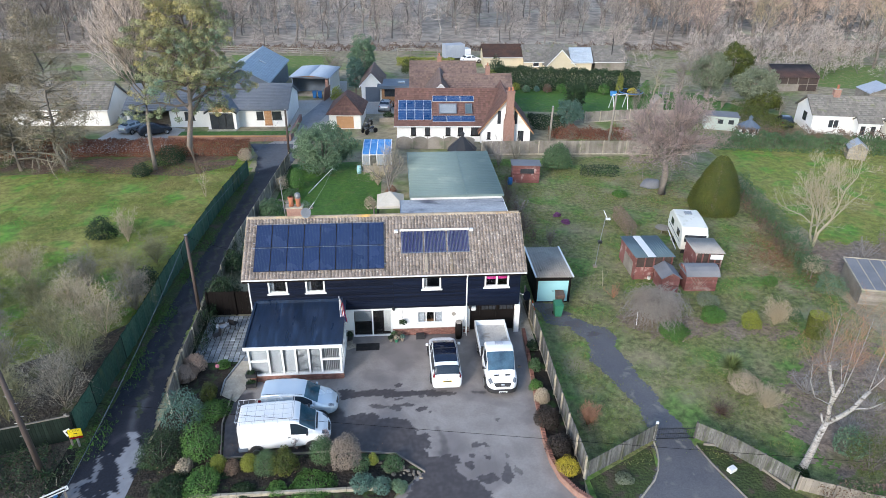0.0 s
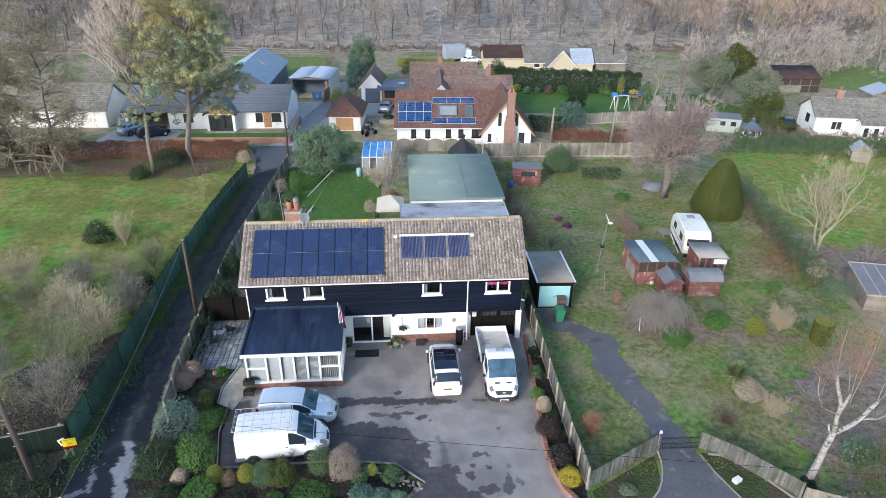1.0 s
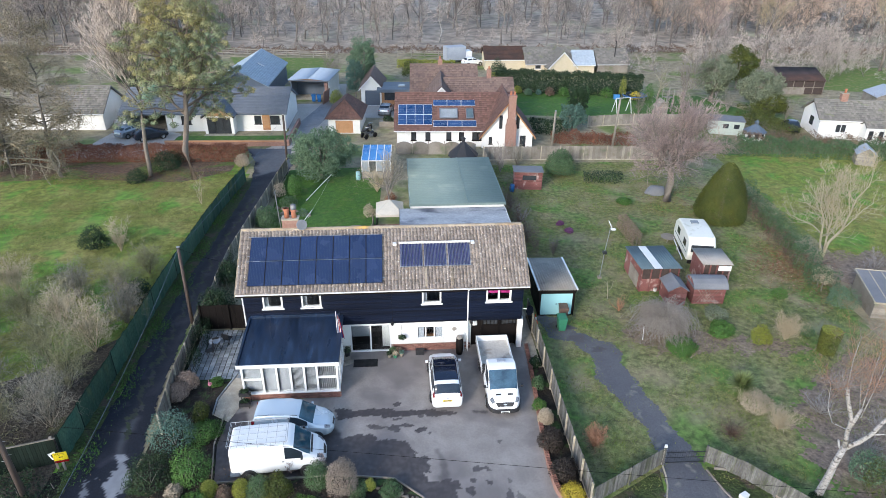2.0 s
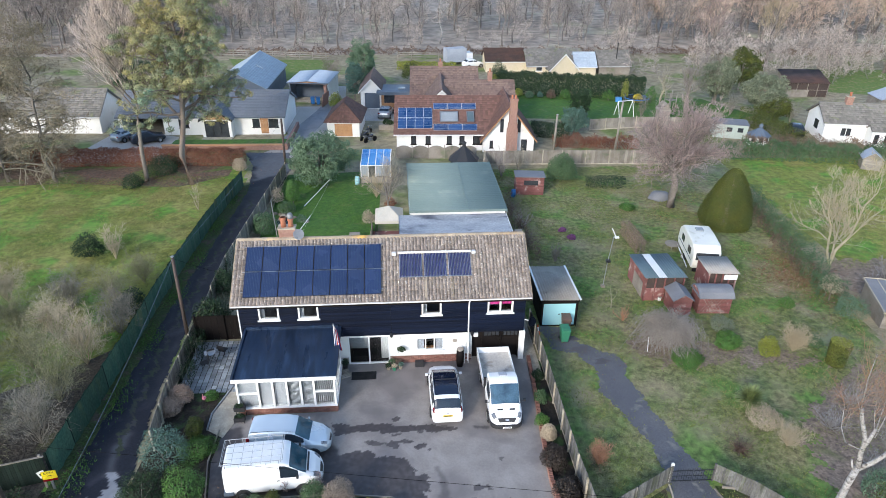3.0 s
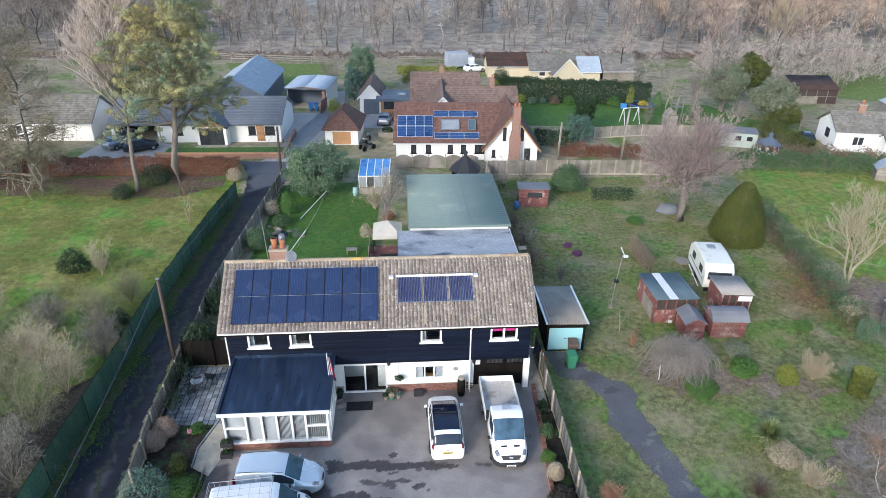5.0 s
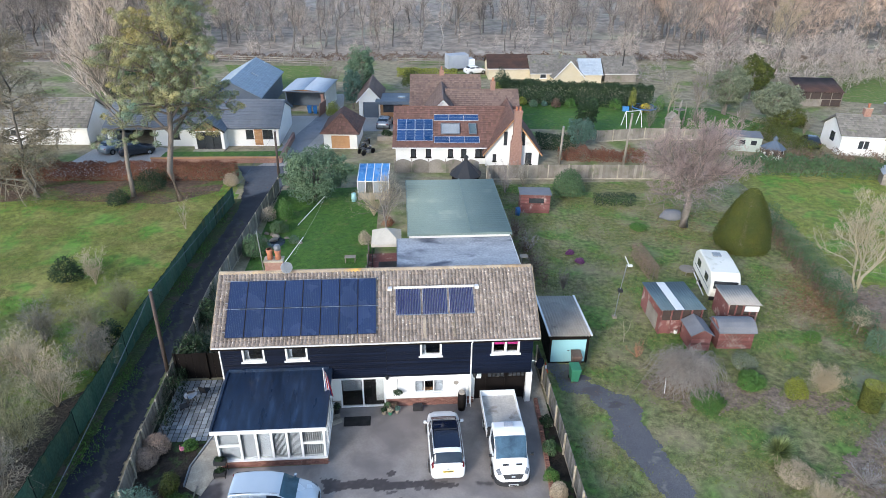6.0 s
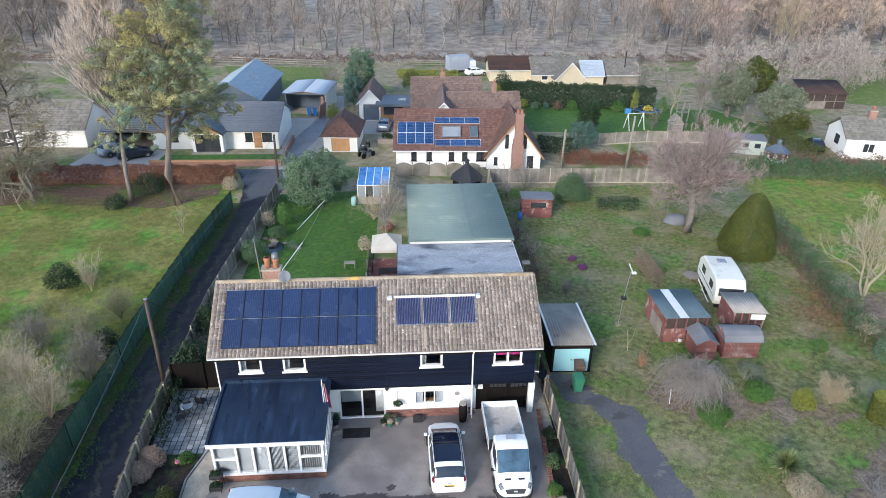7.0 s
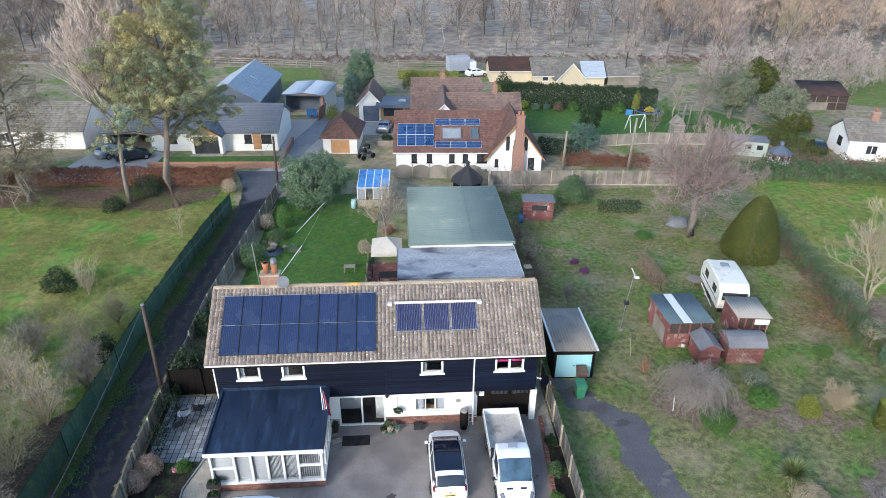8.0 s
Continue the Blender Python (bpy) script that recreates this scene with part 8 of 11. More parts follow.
for a, b in zip(lane_fence, lane_fence[1:]):
    t, ln = line_thing("mesh_fence", a, b, "dark green windbreak mesh on posts beside the lane", "fence", "lane windbreak")
    m = max(round(ln / 2.4), 1)
    for i in range(m):
        x0, x1 = i * ln / m, (i + 1) * ln / m
        bm = bmesh.new()
        k = 6
        rows = [[bm.verts.new((x0 + (x1 - x0) * u / k, 0.04 * math.sin(u * 2.4 + i), z)) for u in range(k + 1)] for z in (0.02, 0.9, 1.75 + 0.05 * math.sin(i * 2.1))]
        back_rows = [[bm.verts.new((v.co.x, v.co.y + 0.015, v.co.z)) for v in r] for r in rows]
        for grid, flip in ((rows, False), (back_rows, True)):
            for r, s in zip(grid, grid[1:]):
                for u in range(k):
                    q = (r[u], r[u + 1], s[u + 1], s[u])
                    bm.faces.new(q[::-1] if flip else q)
        part("mesh_panel", bm, "green_mesh", t)
        part("post", box(x0 - 0.05, x0 + 0.05, 0.03, 0.13, 0, 1.7), "green_board", t)
    part("top_wire", rod([(0, -0.03, 1.78), (ln, -0.03, 1.78)], 0.01, 5), "green_board", t)
t, ln = line_thing("board_fence", (-16.5, -10.6), (-7.95, -8.3), "old dark green close boarding at the meadow corner", "fence", "")
for i in range(int(ln / 0.18)):
    part("board", box(i * 0.18, i * 0.18 + 0.172, 0, 0.02, 0.02, 1.6 + 0.02 * math.sin(i)), "green_board", t)
for x in (0.0, 2.8, 5.6, 8.7):
    part("post", box(x - 0.06, x + 0.06, 0.021, 0.13, 0, 1.75), "old_wood", t)
part("top_rail", box(0, 8.9, -0.03, 0.05, 1.63, 1.68), "old_wood", t)

board_fence([(-3.55, -6.6), (-3.9, -2.5), (-3.95, 2.0), (-3.9, 7.5)], 1.35, "weathered grey timber fence with posts along the lane", "old_wood", "concrete", group="lane fence")
board_fence([(-3.9, 7.5), (-3.9, 12.0), (-3.2, 22.0), (-2.4, 32.5)], 1.55, "weathered grey timber fence behind the house along the lane", "old_wood", "concrete", 0.24, group="lane fence")
board_fence([(-3.8, 3.2), (-0.1, 3.2)], 1.9, "black-stained fence closing the terrace", "dark_timber", "dark_timber", 0.2, gravel=False)
board_fence([(18.35, 3.4), (18.35, -2.1), (18.3, -6.4), (18.3, -9.6), (18.4, -12.65)], 1.45, "grey feather-edge fence with pale concrete posts", group="boundary fence")
board_fence([(18.4, -12.65), (20.6, -11.5), (22.75, -10.35)], 1.15, "curving low grey fence by the path", "fence_wood", "fence_wood", 0.12, gravel=False, group="gate fence")
board_fence([(25.05, -10.3), (26.5, -11.5), (28.5, -13.9)], 1.1, "curving low grey fence beyond the gate", "fence_wood", "fence_wood", 0.12, gravel=False, group="gate fence")
board_fence([(28.6, -14.0), (31.5, -15.3), (36, -16.6)], 0.9, "mossy low fence panel", "old_wood", "old_wood", 0.14, gravel=False, group="gate fence")
solid("gate_post", box(22.72, 22.84, -10.42, -10.3, 0, 1.35, bevel=0.015), "white_paint", "white-painted gate post by the path", "gate post")
board_fence([(19.2, 35.0), (28, 34.8), (36, 34.4), (43.5, 33.8)], 1.65, "pale weathered board fence across the end of the garden", "old_wood", "concrete", 0.3, 2.4, "end fence")
board_fence([(34.6, 47.0), (41, 47.9), (48.5, 47.2)], 1.5, "grey board fence between the far lawns", "old_wood", "concrete", 0.4, 2.4, "far fence")
board_fence([(18.9, 11.2), (18.95, 27.0), (19.2, 34.6)], 1.7, "grey timber fence beside the workshop", "old_wood", "concrete", 0.3, 2.4, "workshop fence")
for i in range(5):
    t = thing("trellis_panel", 9.4 + i * 1.85, 37.6 - i * 0.1, 0, -2.5, "arched lattice fence panel between posts", "fence", "arched panels")
    prof = [(0, 0)] + [(1.8 * k / 8, 1.25 + 0.3 * math.sin(math.pi * k / 8)) for k in range(9)] + [(1.8, 0)]
    part("panel", extrude_y([(x, z) for x, z in prof], -0.015, 0.015), "old_wood", t)
    part("post", box(-0.05, 0.04, -0.06, 0.06, 0, 1.6), "old_wood", t)
# post and rail fences below the wood
for a, b in (((-72, 101.0), (-24, 96.5)), ((-24, 96.5), (-3, 92.5)), ((10, 93.0), (22, 92.0))):
    t, ln = line_thing("rail_fence", a, b, "grey post and rail fence below the wood", "fence", "rail fences")
    for i in range(int(ln / 2.6) + 1):
        part("post", box(i * 2.6 - 0.07, i * 2.6 + 0.07, -0.07, 0.07, 0, 1.35), "old_wood", t)
    for z in (0.45, 0.85, 1.22):
        part("rail", box(0, ln, -0.11, -0.072, z - 0.07, z + 0.07), "old_wood", t)
gate = thing("metal_gate", 22.85, -10.36, 0, -1, "low dark wrought-iron gate across the path", "gate")
for x0 in (0.0, 1.09):
    for z in (0.12, 0.8):
        part("gate_rail", box(x0, x0 + 1.04, -0.015, 0.015, z, z + 0.04), "black_metal", gate)
    for k in range(9):
        part("bar", rod([(x0 + 0.02 + k * 0.125, 0, 0.05), (x0 + 0.02 + k * 0.125, 0, 0.95)], 0.012, 5), "black_metal", gate)
    part("rail", box(x0, x0 + 1.04, -0.012, 0.012, 0.45, 0.48), "black_metal", gate)

# low brick wall along the drive
wall_line = [(17.5, 0.0), (17.38, -2.0), (17.2, -4.5), (17.02, -6.6), (16.9, -8.4), (16.8, -10.2), (16.85, -11.6), (17.1, -12.8), (17.6, -13.7), (18.4, -14.5), (19.6, -15.6)]
low = thing("low_brick_wall", 0, 0, 0, 0, "low curving red brick edging wall beside the drive", "wall", kind="structure")
for (ax, ay), (bx, by) in zip(wall_line, wall_line[1:]):
    d = Vector((bx - ax, by - ay, 0))
    ln, ang = d.length, math.degrees(math.atan2(d.y, d.x))
    h = 0.24 if ay > -9 else 0.4
    b = moved(box(0, ln + 0.02, 0.0, 0.2, 0, h), ax, ay, 0, 0, 0, ang)
    run = part("wall_run", b, "brick_mass", low)
    n = int(ln / 0.112)
    for i in range(n):
        ob = new("coping_brick", brick_mesh)
        ob.parent = run
        ob.matrix_basis = pose(ax, ay, 0, 0, 0, ang) @ pose((i + 0.5) * ln / n, 0.1, h + 0.034, 0, 0, 90 + random.uniform(-2, 2))
# stone edging of the front bed and the long kerb
kerb = thing("bed_kerb", 0, 0, 0, 0, "stained concrete kerb along the front bed", "kerb", kind="structure")
for i in range(12):
    part("kerb_stone", box(-0.9 + i * 0.75, -0.9 + i * 0.75 + 0.735, -12.75, -12.6, 0, 0.22, bevel=0.015), "concrete", kerb)
for a, b in (((-0.45, -5.3), (-0.5, -7.6)), ((-0.5, -7.6), (0.0, -10.2)), ((0.0, -10.2), (6.0, -10.05)), ((6.0, -10.05), (9.0, -10.45)), ((9.0, -10.45), (10.45, -11.75))):
    d = Vector((b[0] - a[0], b[1] - a[1], 0))
    part("edging", moved(box(0, d.length, -0.03, 0.03, 0, 0.12), a[0], a[1], 0, 0, 0, math.degrees(math.atan2(d.y, d.x))), "old_wood", kerb)


def rock(x, y, s, seed, label="pale rockery stone in the bed", group="rockery stones", z=0.03):
    r = np.random.default_rng(seed)
    bm = bmesh.new()
    bmesh.ops.create_icosphere(bm, subdivisions=2, radius=1)
    for v in bm.verts:
        k = 1 + 0.25 * noise.noise(v.co * 1.4 + Vector((seed, 0, 0)))
        v.co = Vector((v.co.x * s * k, v.co.y * s * 0.7 * k, max(v.co.z, -0.3) * s * 0.55 * k))
    ob = solid("stone", moved(bm, 0, 0, s * 0.12, 0, 0, float(r.uniform(0, 360))), "stone", label, "stone", group)
    ob.location = (x, y, z)
    return ob


r = np.random.default_rng(9)
for i in range(26):
    u = i / 26
    rock(8.3 + 2.0 * u + r.normal(0, 0.12), -10.75 - 1.1 * u - r.random() * 0.9 * (1 - u * 0.6), r.uniform(0.06, 0.15), i + 1)
for i in range(9):
    rock(-0.9 + r.normal(0, 0.9), 21.2 + r.normal(0, 0.8), r.uniform(0.2, 0.45), i + 60, "grey boulder round the little pond", "pond stones")
sheet("garden_pond", [(-0.9 + 0.8 * math.cos(a * 0.52), 21.3 + 1.0 * math.sin(a * 0.52)) for a in range(12)], 0.03, "car_glass", "small dark garden pond", "pond")


def pole(name, x, y, h, lean, label, r0=0.15, r1=0.11, steps=True, material="pole_wood"):
    t = thing(name, x, y, 0, 0, label, "pole", "utility poles")
    part("shaft", rod([(0, 0, 0), (lean[0] * 0.5, lean[1] * 0.5, h * 0.5), (lean[0], lean[1], h)], [r0, (r0 + r1) / 2, r1], 12), material, t, smooth=True)
    part("cap", moved(lathe([(r1 + 0.01, 0), (r1 + 0.01, 0.04), (0.02, 0.07)], 12), lean[0], lean[1], h), "galvanised", t)
    if steps:
        for k in range(8):
            z = h * 0.4 + k * 0.4
            if z < h - 0.3:
                u = z / h
                s = 1 if k % 2 else -1
                part("step_iron", rod([(lean[0] * u, lean[1] * u, z), (lean[0] * u + s * 0.28, lean[1] * u, z + 0.02)], 0.012, 5), "galvanised", t)
    return t


pole("utility_pole", -8.5, -10.75, 6.6, (-0.25, 0.1), "brown creosoted utility pole with step irons")
pole("utility_pole", -4.75, 4.0, 5.9, (0.1, 0.0), "weathered utility pole beside the lane", 0.13, 0.1, False)
pole("utility_pole", -3.0, 36.4, 5.2, (0.1, 0), "grey utility pole at the top of the lane", 0.14, 0.11, False)
pole("utility_pole", 35.1, 38.0, 6.2, (0.2, 0), "pale grey utility pole behind the fence", 0.14, 0.11, False, "old_wood")
pole("utility_pole", 28.1, 39.3, 4.4, (0.1, 0), "pale grey wooden post behind the fence", 0.15, 0.12, False, "old_wood")


def cable(a, b, sag, label, material="cable_black", r=0.011):
    pts = [Vector(a).lerp(Vector(b), i / 16) - Vector((0, 0, sag * 4 * (i / 16) * (1 - i / 16))) for i in range(17)]
    solid("overhead_cable", rod(pts, r, 4), material, label, "cable", "overhead cables")


cable((-8.55, -10.7, 5.1), (38.0, -18.8, 5.3), 0.15, "thin black overhead cable across the drive")
cable((-4.65, 4.0, 5.8), (0.0, 2.4, 5.2), 0.15, "thin black cable from the pole to the house")
cable((35.3, 38.0, 6.1), (60, 44.0, 3.8), 0.6, "thin cable from the pole to the white bungalow")
cable((-4.65, 4.0, 5.8), (-2.9, 36.4, 5.1), 0.5, "thin grey cable along the lane", "slate_blue_wall", 0.012)
cable((-4.65, 4.0, 5.8), (-3.4, -26.0, 5.8), 1.0, "thin grey cable along the lane towards the road", "slate_blue_wall", 0.012)

# signs at the corner
sg = thing("warning_sign", -7.55, -8.85, 0, 12, "yellow warning sign with a red strip on a short post", "sign")
part("post", box(-0.05, 0.05, 0.0, 0.08, 0, 1.2), "galvanised", sg)
part("plate", box(-0.32, 0.32, -0.025, -0.002, 0.75, 1.25, bevel=0.01), "yellow_sign", sg)
part("red_strip", box(-0.32, 0.32, -0.03, -0.026, 0.62, 0.745), "red_lens", sg)
part("dark_mark", box(-0.08, 0.1, -0.03, -0.026, 0.93, 0.98), "bar_dark", sg)


def lettering(text, size, parent, m, material, name="lettering"):
    cu = bpy.data.curves.new(name, "FONT")
    cu.body, cu.size, cu.align_x, cu.align_y, cu.extrude = text, size, "CENTER", "CENTER", 0.002
    tmp = bpy.data.objects.new("tmp", cu)
    scene.collection.objects.link(tmp)
    bpy.context.view_layer.update()
    me = bpy.data.meshes.new_from_object(tmp.evaluated_get(bpy.context.evaluated_depsgraph_get()))
    bpy.data.objects.remove(tmp)
    bpy.data.curves.remove(cu)
    me.transform(m)
    return part(name, me, material, parent)


lettering("CCTV", 0.17, sg, pose(0, -0.028, 1.13, 90), "bar_dark")
sg2 = thing("notice_board", -7.95, -8.75, 0, 20, "small tilted white notice on a post", "sign")
part("post", box(-0.05, 0.05, 0.01, 0.09, 0, 1.0), "old_wood", sg2)
part("plate", moved(box(-0.16, 0.16, -0.02, 0.0, -0.22, 0.22, bevel=0.008), 0, 0, 0.95, 0, -15, 0), "white_paint", sg2)
part("dark_mark", moved(box(-0.08, 0.08, -0.026, -0.021, -0.08, 0.1), 0, 0, 0.95, 0, -15, 0), "bar_dark", sg2)
sg3 = thing("street_sign", -7.05, -12.5, 0, 35, "white street name plate on short posts beside the lane", "sign")
part("plate", box(-0.6, 0.6, -0.03, 0.0, 0.55, 0.8, bevel=0.01), "white_paint", sg3)
part("dark_bar", box(-0.46, 0.46, -0.036, -0.031, 0.64, 0.72), "bar_dark", sg3)
for x in (-0.4, 0.4):
    part("post", box(x - 0.05, x + 0.05, 0.001, 0.08, 0, 0.8), "old_wood", sg3)
part("blue_badge", box(-0.1, 0.1, -0.02, 0.0, 0.4, 0.53), "blue_plastic", sg3)

# ---- vehicles ----


def loft(rings, bm=None, cap=True):
    """A skin through rings that have the same number of points."""
    b = bm or bmesh.new()
    vs = [[b.verts.new(p) for p in ring] for ring in rings]
    n = len(rings[0])
    for r, s in zip(vs, vs[1:]):
        for i in range(n):
            b.faces.new((r[i], r[(i + 1) % n], s[(i + 1) % n], s[i]))
    if cap:
        b.faces.new(vs[0][::-1])
        b.faces.new(vs[-1])
    bmesh.ops.recalc_face_normals(b, faces=b.faces[:])
    return b


def shell(parent, stations, paint, panes, nx=64, sub=4):
    """A car's smooth outer skin. stations: (x, half width, sill z, belt z, roof half width, roof z) from tail to nose, blended smoothly;
    panes: (name, material, x0, x1, row0, row1, side) cut out of the skin as parts of their own; rows run from 0 (under the sill)
    to 5 (belt), 7 (roof edge) and 9 (the roof's middle line); side: 0 for both sides together, 1 and -1 for one side."""
    st = np.array(stations, float)
    x = np.interp(np.linspace(0, len(st) - 1, nx), np.arange(len(st)), st[:, 0])
    q = [np.interp(x, st[:, 0], st[:, i]) for i in range(1, 6)]
    ker = np.array([1, 4, 6, 4, 1]) / 16.0
    q = [np.r_[c[:2], np.convolve(c, ker, "valid"), c[-2:]] for c in q]
    w, z0, zb, wr, zr = q
    o = np.zeros_like(w)
    prof = np.stack([np.stack(p, -1) for p in ((o, z0), (0.8 * w, z0), (0.965 * w, z0 + 0.12), (w, z0 + 0.5 * (zb - z0)), (0.99 * w, zb - 0.07), (0.955 * w, zb), (0.955 * w * 0.45 + wr * 0.55, zb + 0.55 * (zr - zb)),
                                                (wr, zr - 0.07 * np.clip((zr - zb) * 3, 0.15, 1)), (0.75 * wr, zr - 0.015), (o, zr))], 1)
    m = prof.shape[1]
    rows = np.linspace(0, m - 1, (m - 1) * sub + 1)
    i = np.minimum(rows.astype(int), m - 2)
    f = (rows - i)[None, :, None]
    p0, p1, p2, p3 = prof[:, np.maximum(i - 1, 0)], prof[:, i], prof[:, i + 1], prof[:, np.minimum(i + 2, m - 1)]
    yz = p1 + 0.5 * f * (p2 - p0 + f * (2 * p0 - 5 * p1 + 4 * p2 - p3 + f * (3 * (p1 - p2) + p3 - p0)))
    n = yz.shape[1]
    left = np.concatenate([np.broadcast_to(x[:, None, None], (nx, n, 1)), yz], -1)
    right = left * [1, -1, 1]
    verts = np.concatenate([left.reshape(-1, 3), right.reshape(-1, 3)])
    gi, gj = [k.ravel() for k in np.meshgrid(np.arange(nx - 1), np.arange(n - 1), indexing="ij")]
    quad = np.stack([gi * n + gj, (gi + 1) * n + gj, (gi + 1) * n + gj + 1, gi * n + gj + 1], 1)
    faces = np.concatenate([quad[:, ::-1], quad + nx * n])
    cx, cr = np.tile((x[gi] + x[gi + 1]) / 2, 2), np.tile((rows[gj] + rows[gj + 1]) / 2, 2)
    sd = np.repeat([1, -1], len(quad))
    owner = np.full(len(faces), -1)
    for k, (name, material, xa, xb, ra, rb, s) in enumerate(panes):
        owner[(cx > xa) & (cx < xb) & (cr > ra) & (cr < rb) & ((sd == s) | (s == 0))] = k
    ends = [list(range(n)) + [nx * n + j for j in range(n - 2, 0, -1)], [(nx - 1) * n + j for j in range(n)][::-1] + [nx * n + (nx - 1) * n + j for j in range(1, n - 1)]]
    for k in range(-1, len(panes)):
        pick = faces[owner == k]
        if not len(pick):
            continue
        used, inv = np.unique(pick, return_inverse=True)
        if k < 0:
            bm = bmesh.new()
            vs = [bm.verts.new(v) for v in verts]
            for fc in pick:
                try:
                    bm.faces.new([vs[j] for j in fc])
                except ValueError:
                    pass
            for e in ends:
                bm.faces.new([vs[j] for j in e])
            bmesh.ops.remove_doubles(bm, verts=bm.verts[:], dist=0.0005)
            bmesh.ops.recalc_face_normals(bm, faces=bm.faces[:])
            part("body", bm, paint, parent, smooth=True)
        else:
            part(panes[k][0], arrays(panes[k][0], verts[used], inv.reshape(pick.shape)), panes[k][1], parent, smooth=True)


def wheel(parent, x, y, r=0.33, w=0.21):
    side = 1 if y > 0 else -1
    y += side * 0.045
    part("wheel_arch", moved(lathe([(r * 1.17, -0.035), (r * 1.17, 0.035)], 20), x, y + side * (w / 2 - 0.05), r * 1.02, 90), "black_plastic", parent)
    t = part("wheel", moved(lathe([(r * 0.62, -w / 2), (r * 0.93, -w / 2), (r, -w / 2 + 0.03), (r, w / 2 - 0.03), (r * 0.93, w / 2), (r * 0.62, w / 2)], 22), x, y, r, 90), "rubber", parent, "black tyre", smooth=True)
    part("rim", moved(lathe([(r * 0.66, -0.02), (r * 0.6, 0.0), (r * 0.25, -0.03), (0.05, -0.02)], 12), x, y + side * (w / 2 + 0.03), r, 90), "aluminium", t, "silver wheel rim")


def plate(parent, x, z, facing, material):
    p = part("number_plate", box(x - 0.012, x + 0.012, -0.26, 0.26, z - 0.055, z + 0.055, bevel=0.004), material, parent)
    part("dark_bar", box(x + facing * 0.016 - 0.003, x + facing * 0.016 + 0.003, -0.2, 0.2, z - 0.025, z + 0.025), "bar_dark", p)


def mirror(parent, x, y, z, material):
    s = 1 if y > 0 else -1
    part("mirror", moved(box(-0.06, 0.06, -0.085, 0.085, -0.065, 0.065, bevel=0.035), x, y + s * 0.12, z), material, parent)
    part("mirror_stalk", rod([(x + 0.03, y - s * 0.05, z - 0.05), (x + 0.01, y + s * 0.06, z - 0.02)], 0.022, 5), "black_plastic", parent)


def wrap(nose, reach, half, z0, z1, thick=0.05):
    """A bumper that follows a rounded nose: nose is its foremost x, reach how far it runs back along the flanks."""
    bm = bmesh.new()
    rings = []
    for i in range(25):
        a = -math.pi / 2 + math.pi * i / 24
        c, s = abs(math.cos(a)) ** 0.62, math.copysign(abs(math.sin(a)) ** 0.62, a)
        x, y = nose - reach + reach * c, half * s
        k = 1 - thick / half
        rings.append([(x, y, z0 + 0.03), (x + 0.012, y * 1.012, (z0 + z1) / 2), (x, y, z1 - 0.02), (nose - reach + (reach - thick) * c, y * k, z1), (nose - reach + (reach - thick) * c, y * k, z0)])
    return loft(rings, bm)


# white people carrier, its tail towards the road
car = thing("people_carrier", 12.02, -3.45, 0.03, 90.5, "white people carrier with a dark glass roof parked before the house", "car")
G = "car_glass"
shell(car, [(-2.32, 0.567, 0.36, 0.62, 0.472, 0.7), (-2.27, 0.775, 0.26, 0.85, 0.624, 0.95), (-2.16, 0.841, 0.22, 0.99, 0.643, 1.1), (-1.78, 0.860, 0.2, 1.0, 0.661, 1.6), (-1.0, 0.869, 0.2, 0.99, 0.680, 1.67), (0.0, 0.869, 0.2, 0.97, 0.680, 1.66),
            (0.55, 0.869, 0.2, 0.96, 0.661, 1.58), (1.3, 0.850, 0.2, 0.95, 0.699, 1.06), (1.7, 0.80, 0.21, 0.86, 0.63, 0.94), (2.0, 0.69, 0.24, 0.74, 0.52, 0.8), (2.16, 0.54, 0.28, 0.62, 0.4, 0.68), (2.24, 0.36, 0.32, 0.52, 0.26, 0.56)], "white_car",
      [("windscreen", "teal_car_glass", 0.52, 1.28, 7.15, 9, 0), ("rear_window", G, -2.14, -1.82, 6.0, 9, 0), ("glass_roof", "blue_car_glass", -1.55, 0.52, 7.35, 9, 0)] + [("tail_light", "red_lens", -2.23, -1.98, 4.9, 6.3, sd) for sd in (1, -1)] + [("headlight", "clear_lens", 1.85, 2.12, 5.2, 7.2, sd) for sd in (1, -1)]
      + [("side_window", G, a, c, 5.3, 6.75, sd) for sd in (1, -1) for a, c in ((-1.75, -1.05), (-0.98, -0.1), (-0.02, 0.8))])
for x in (-1.4, 1.35):
    for y in (-0.76, 0.76):
        wheel(car, x, y)
part("roof_bar", box(-0.35, -0.27, -0.58, 0.58, 1.672, 1.69), "black_plastic", car)
for sd in (1, -1):
    part("roof_rail", rod([(-1.6, sd * 0.66, 1.63), (-0.6, sd * 0.68, 1.69), (0.4, sd * 0.66, 1.62)], 0.02, 6), "aluminium", car)
    mirror(car, 0.95, sd * 0.85, 1.05, "white_car")
plate(car, -2.31, 0.76, -1, "number_yellow")
part("rear_badge", box(-2.32, -2.27, -0.06, 0.06, 0.9, 0.94), "aluminium", car)

# white tipper truck, its nose towards the road
truck = thing("tipper_truck", 15.22, -3.62, 0.03, -90, "white tipper truck with an open drop-side bed", "truck")
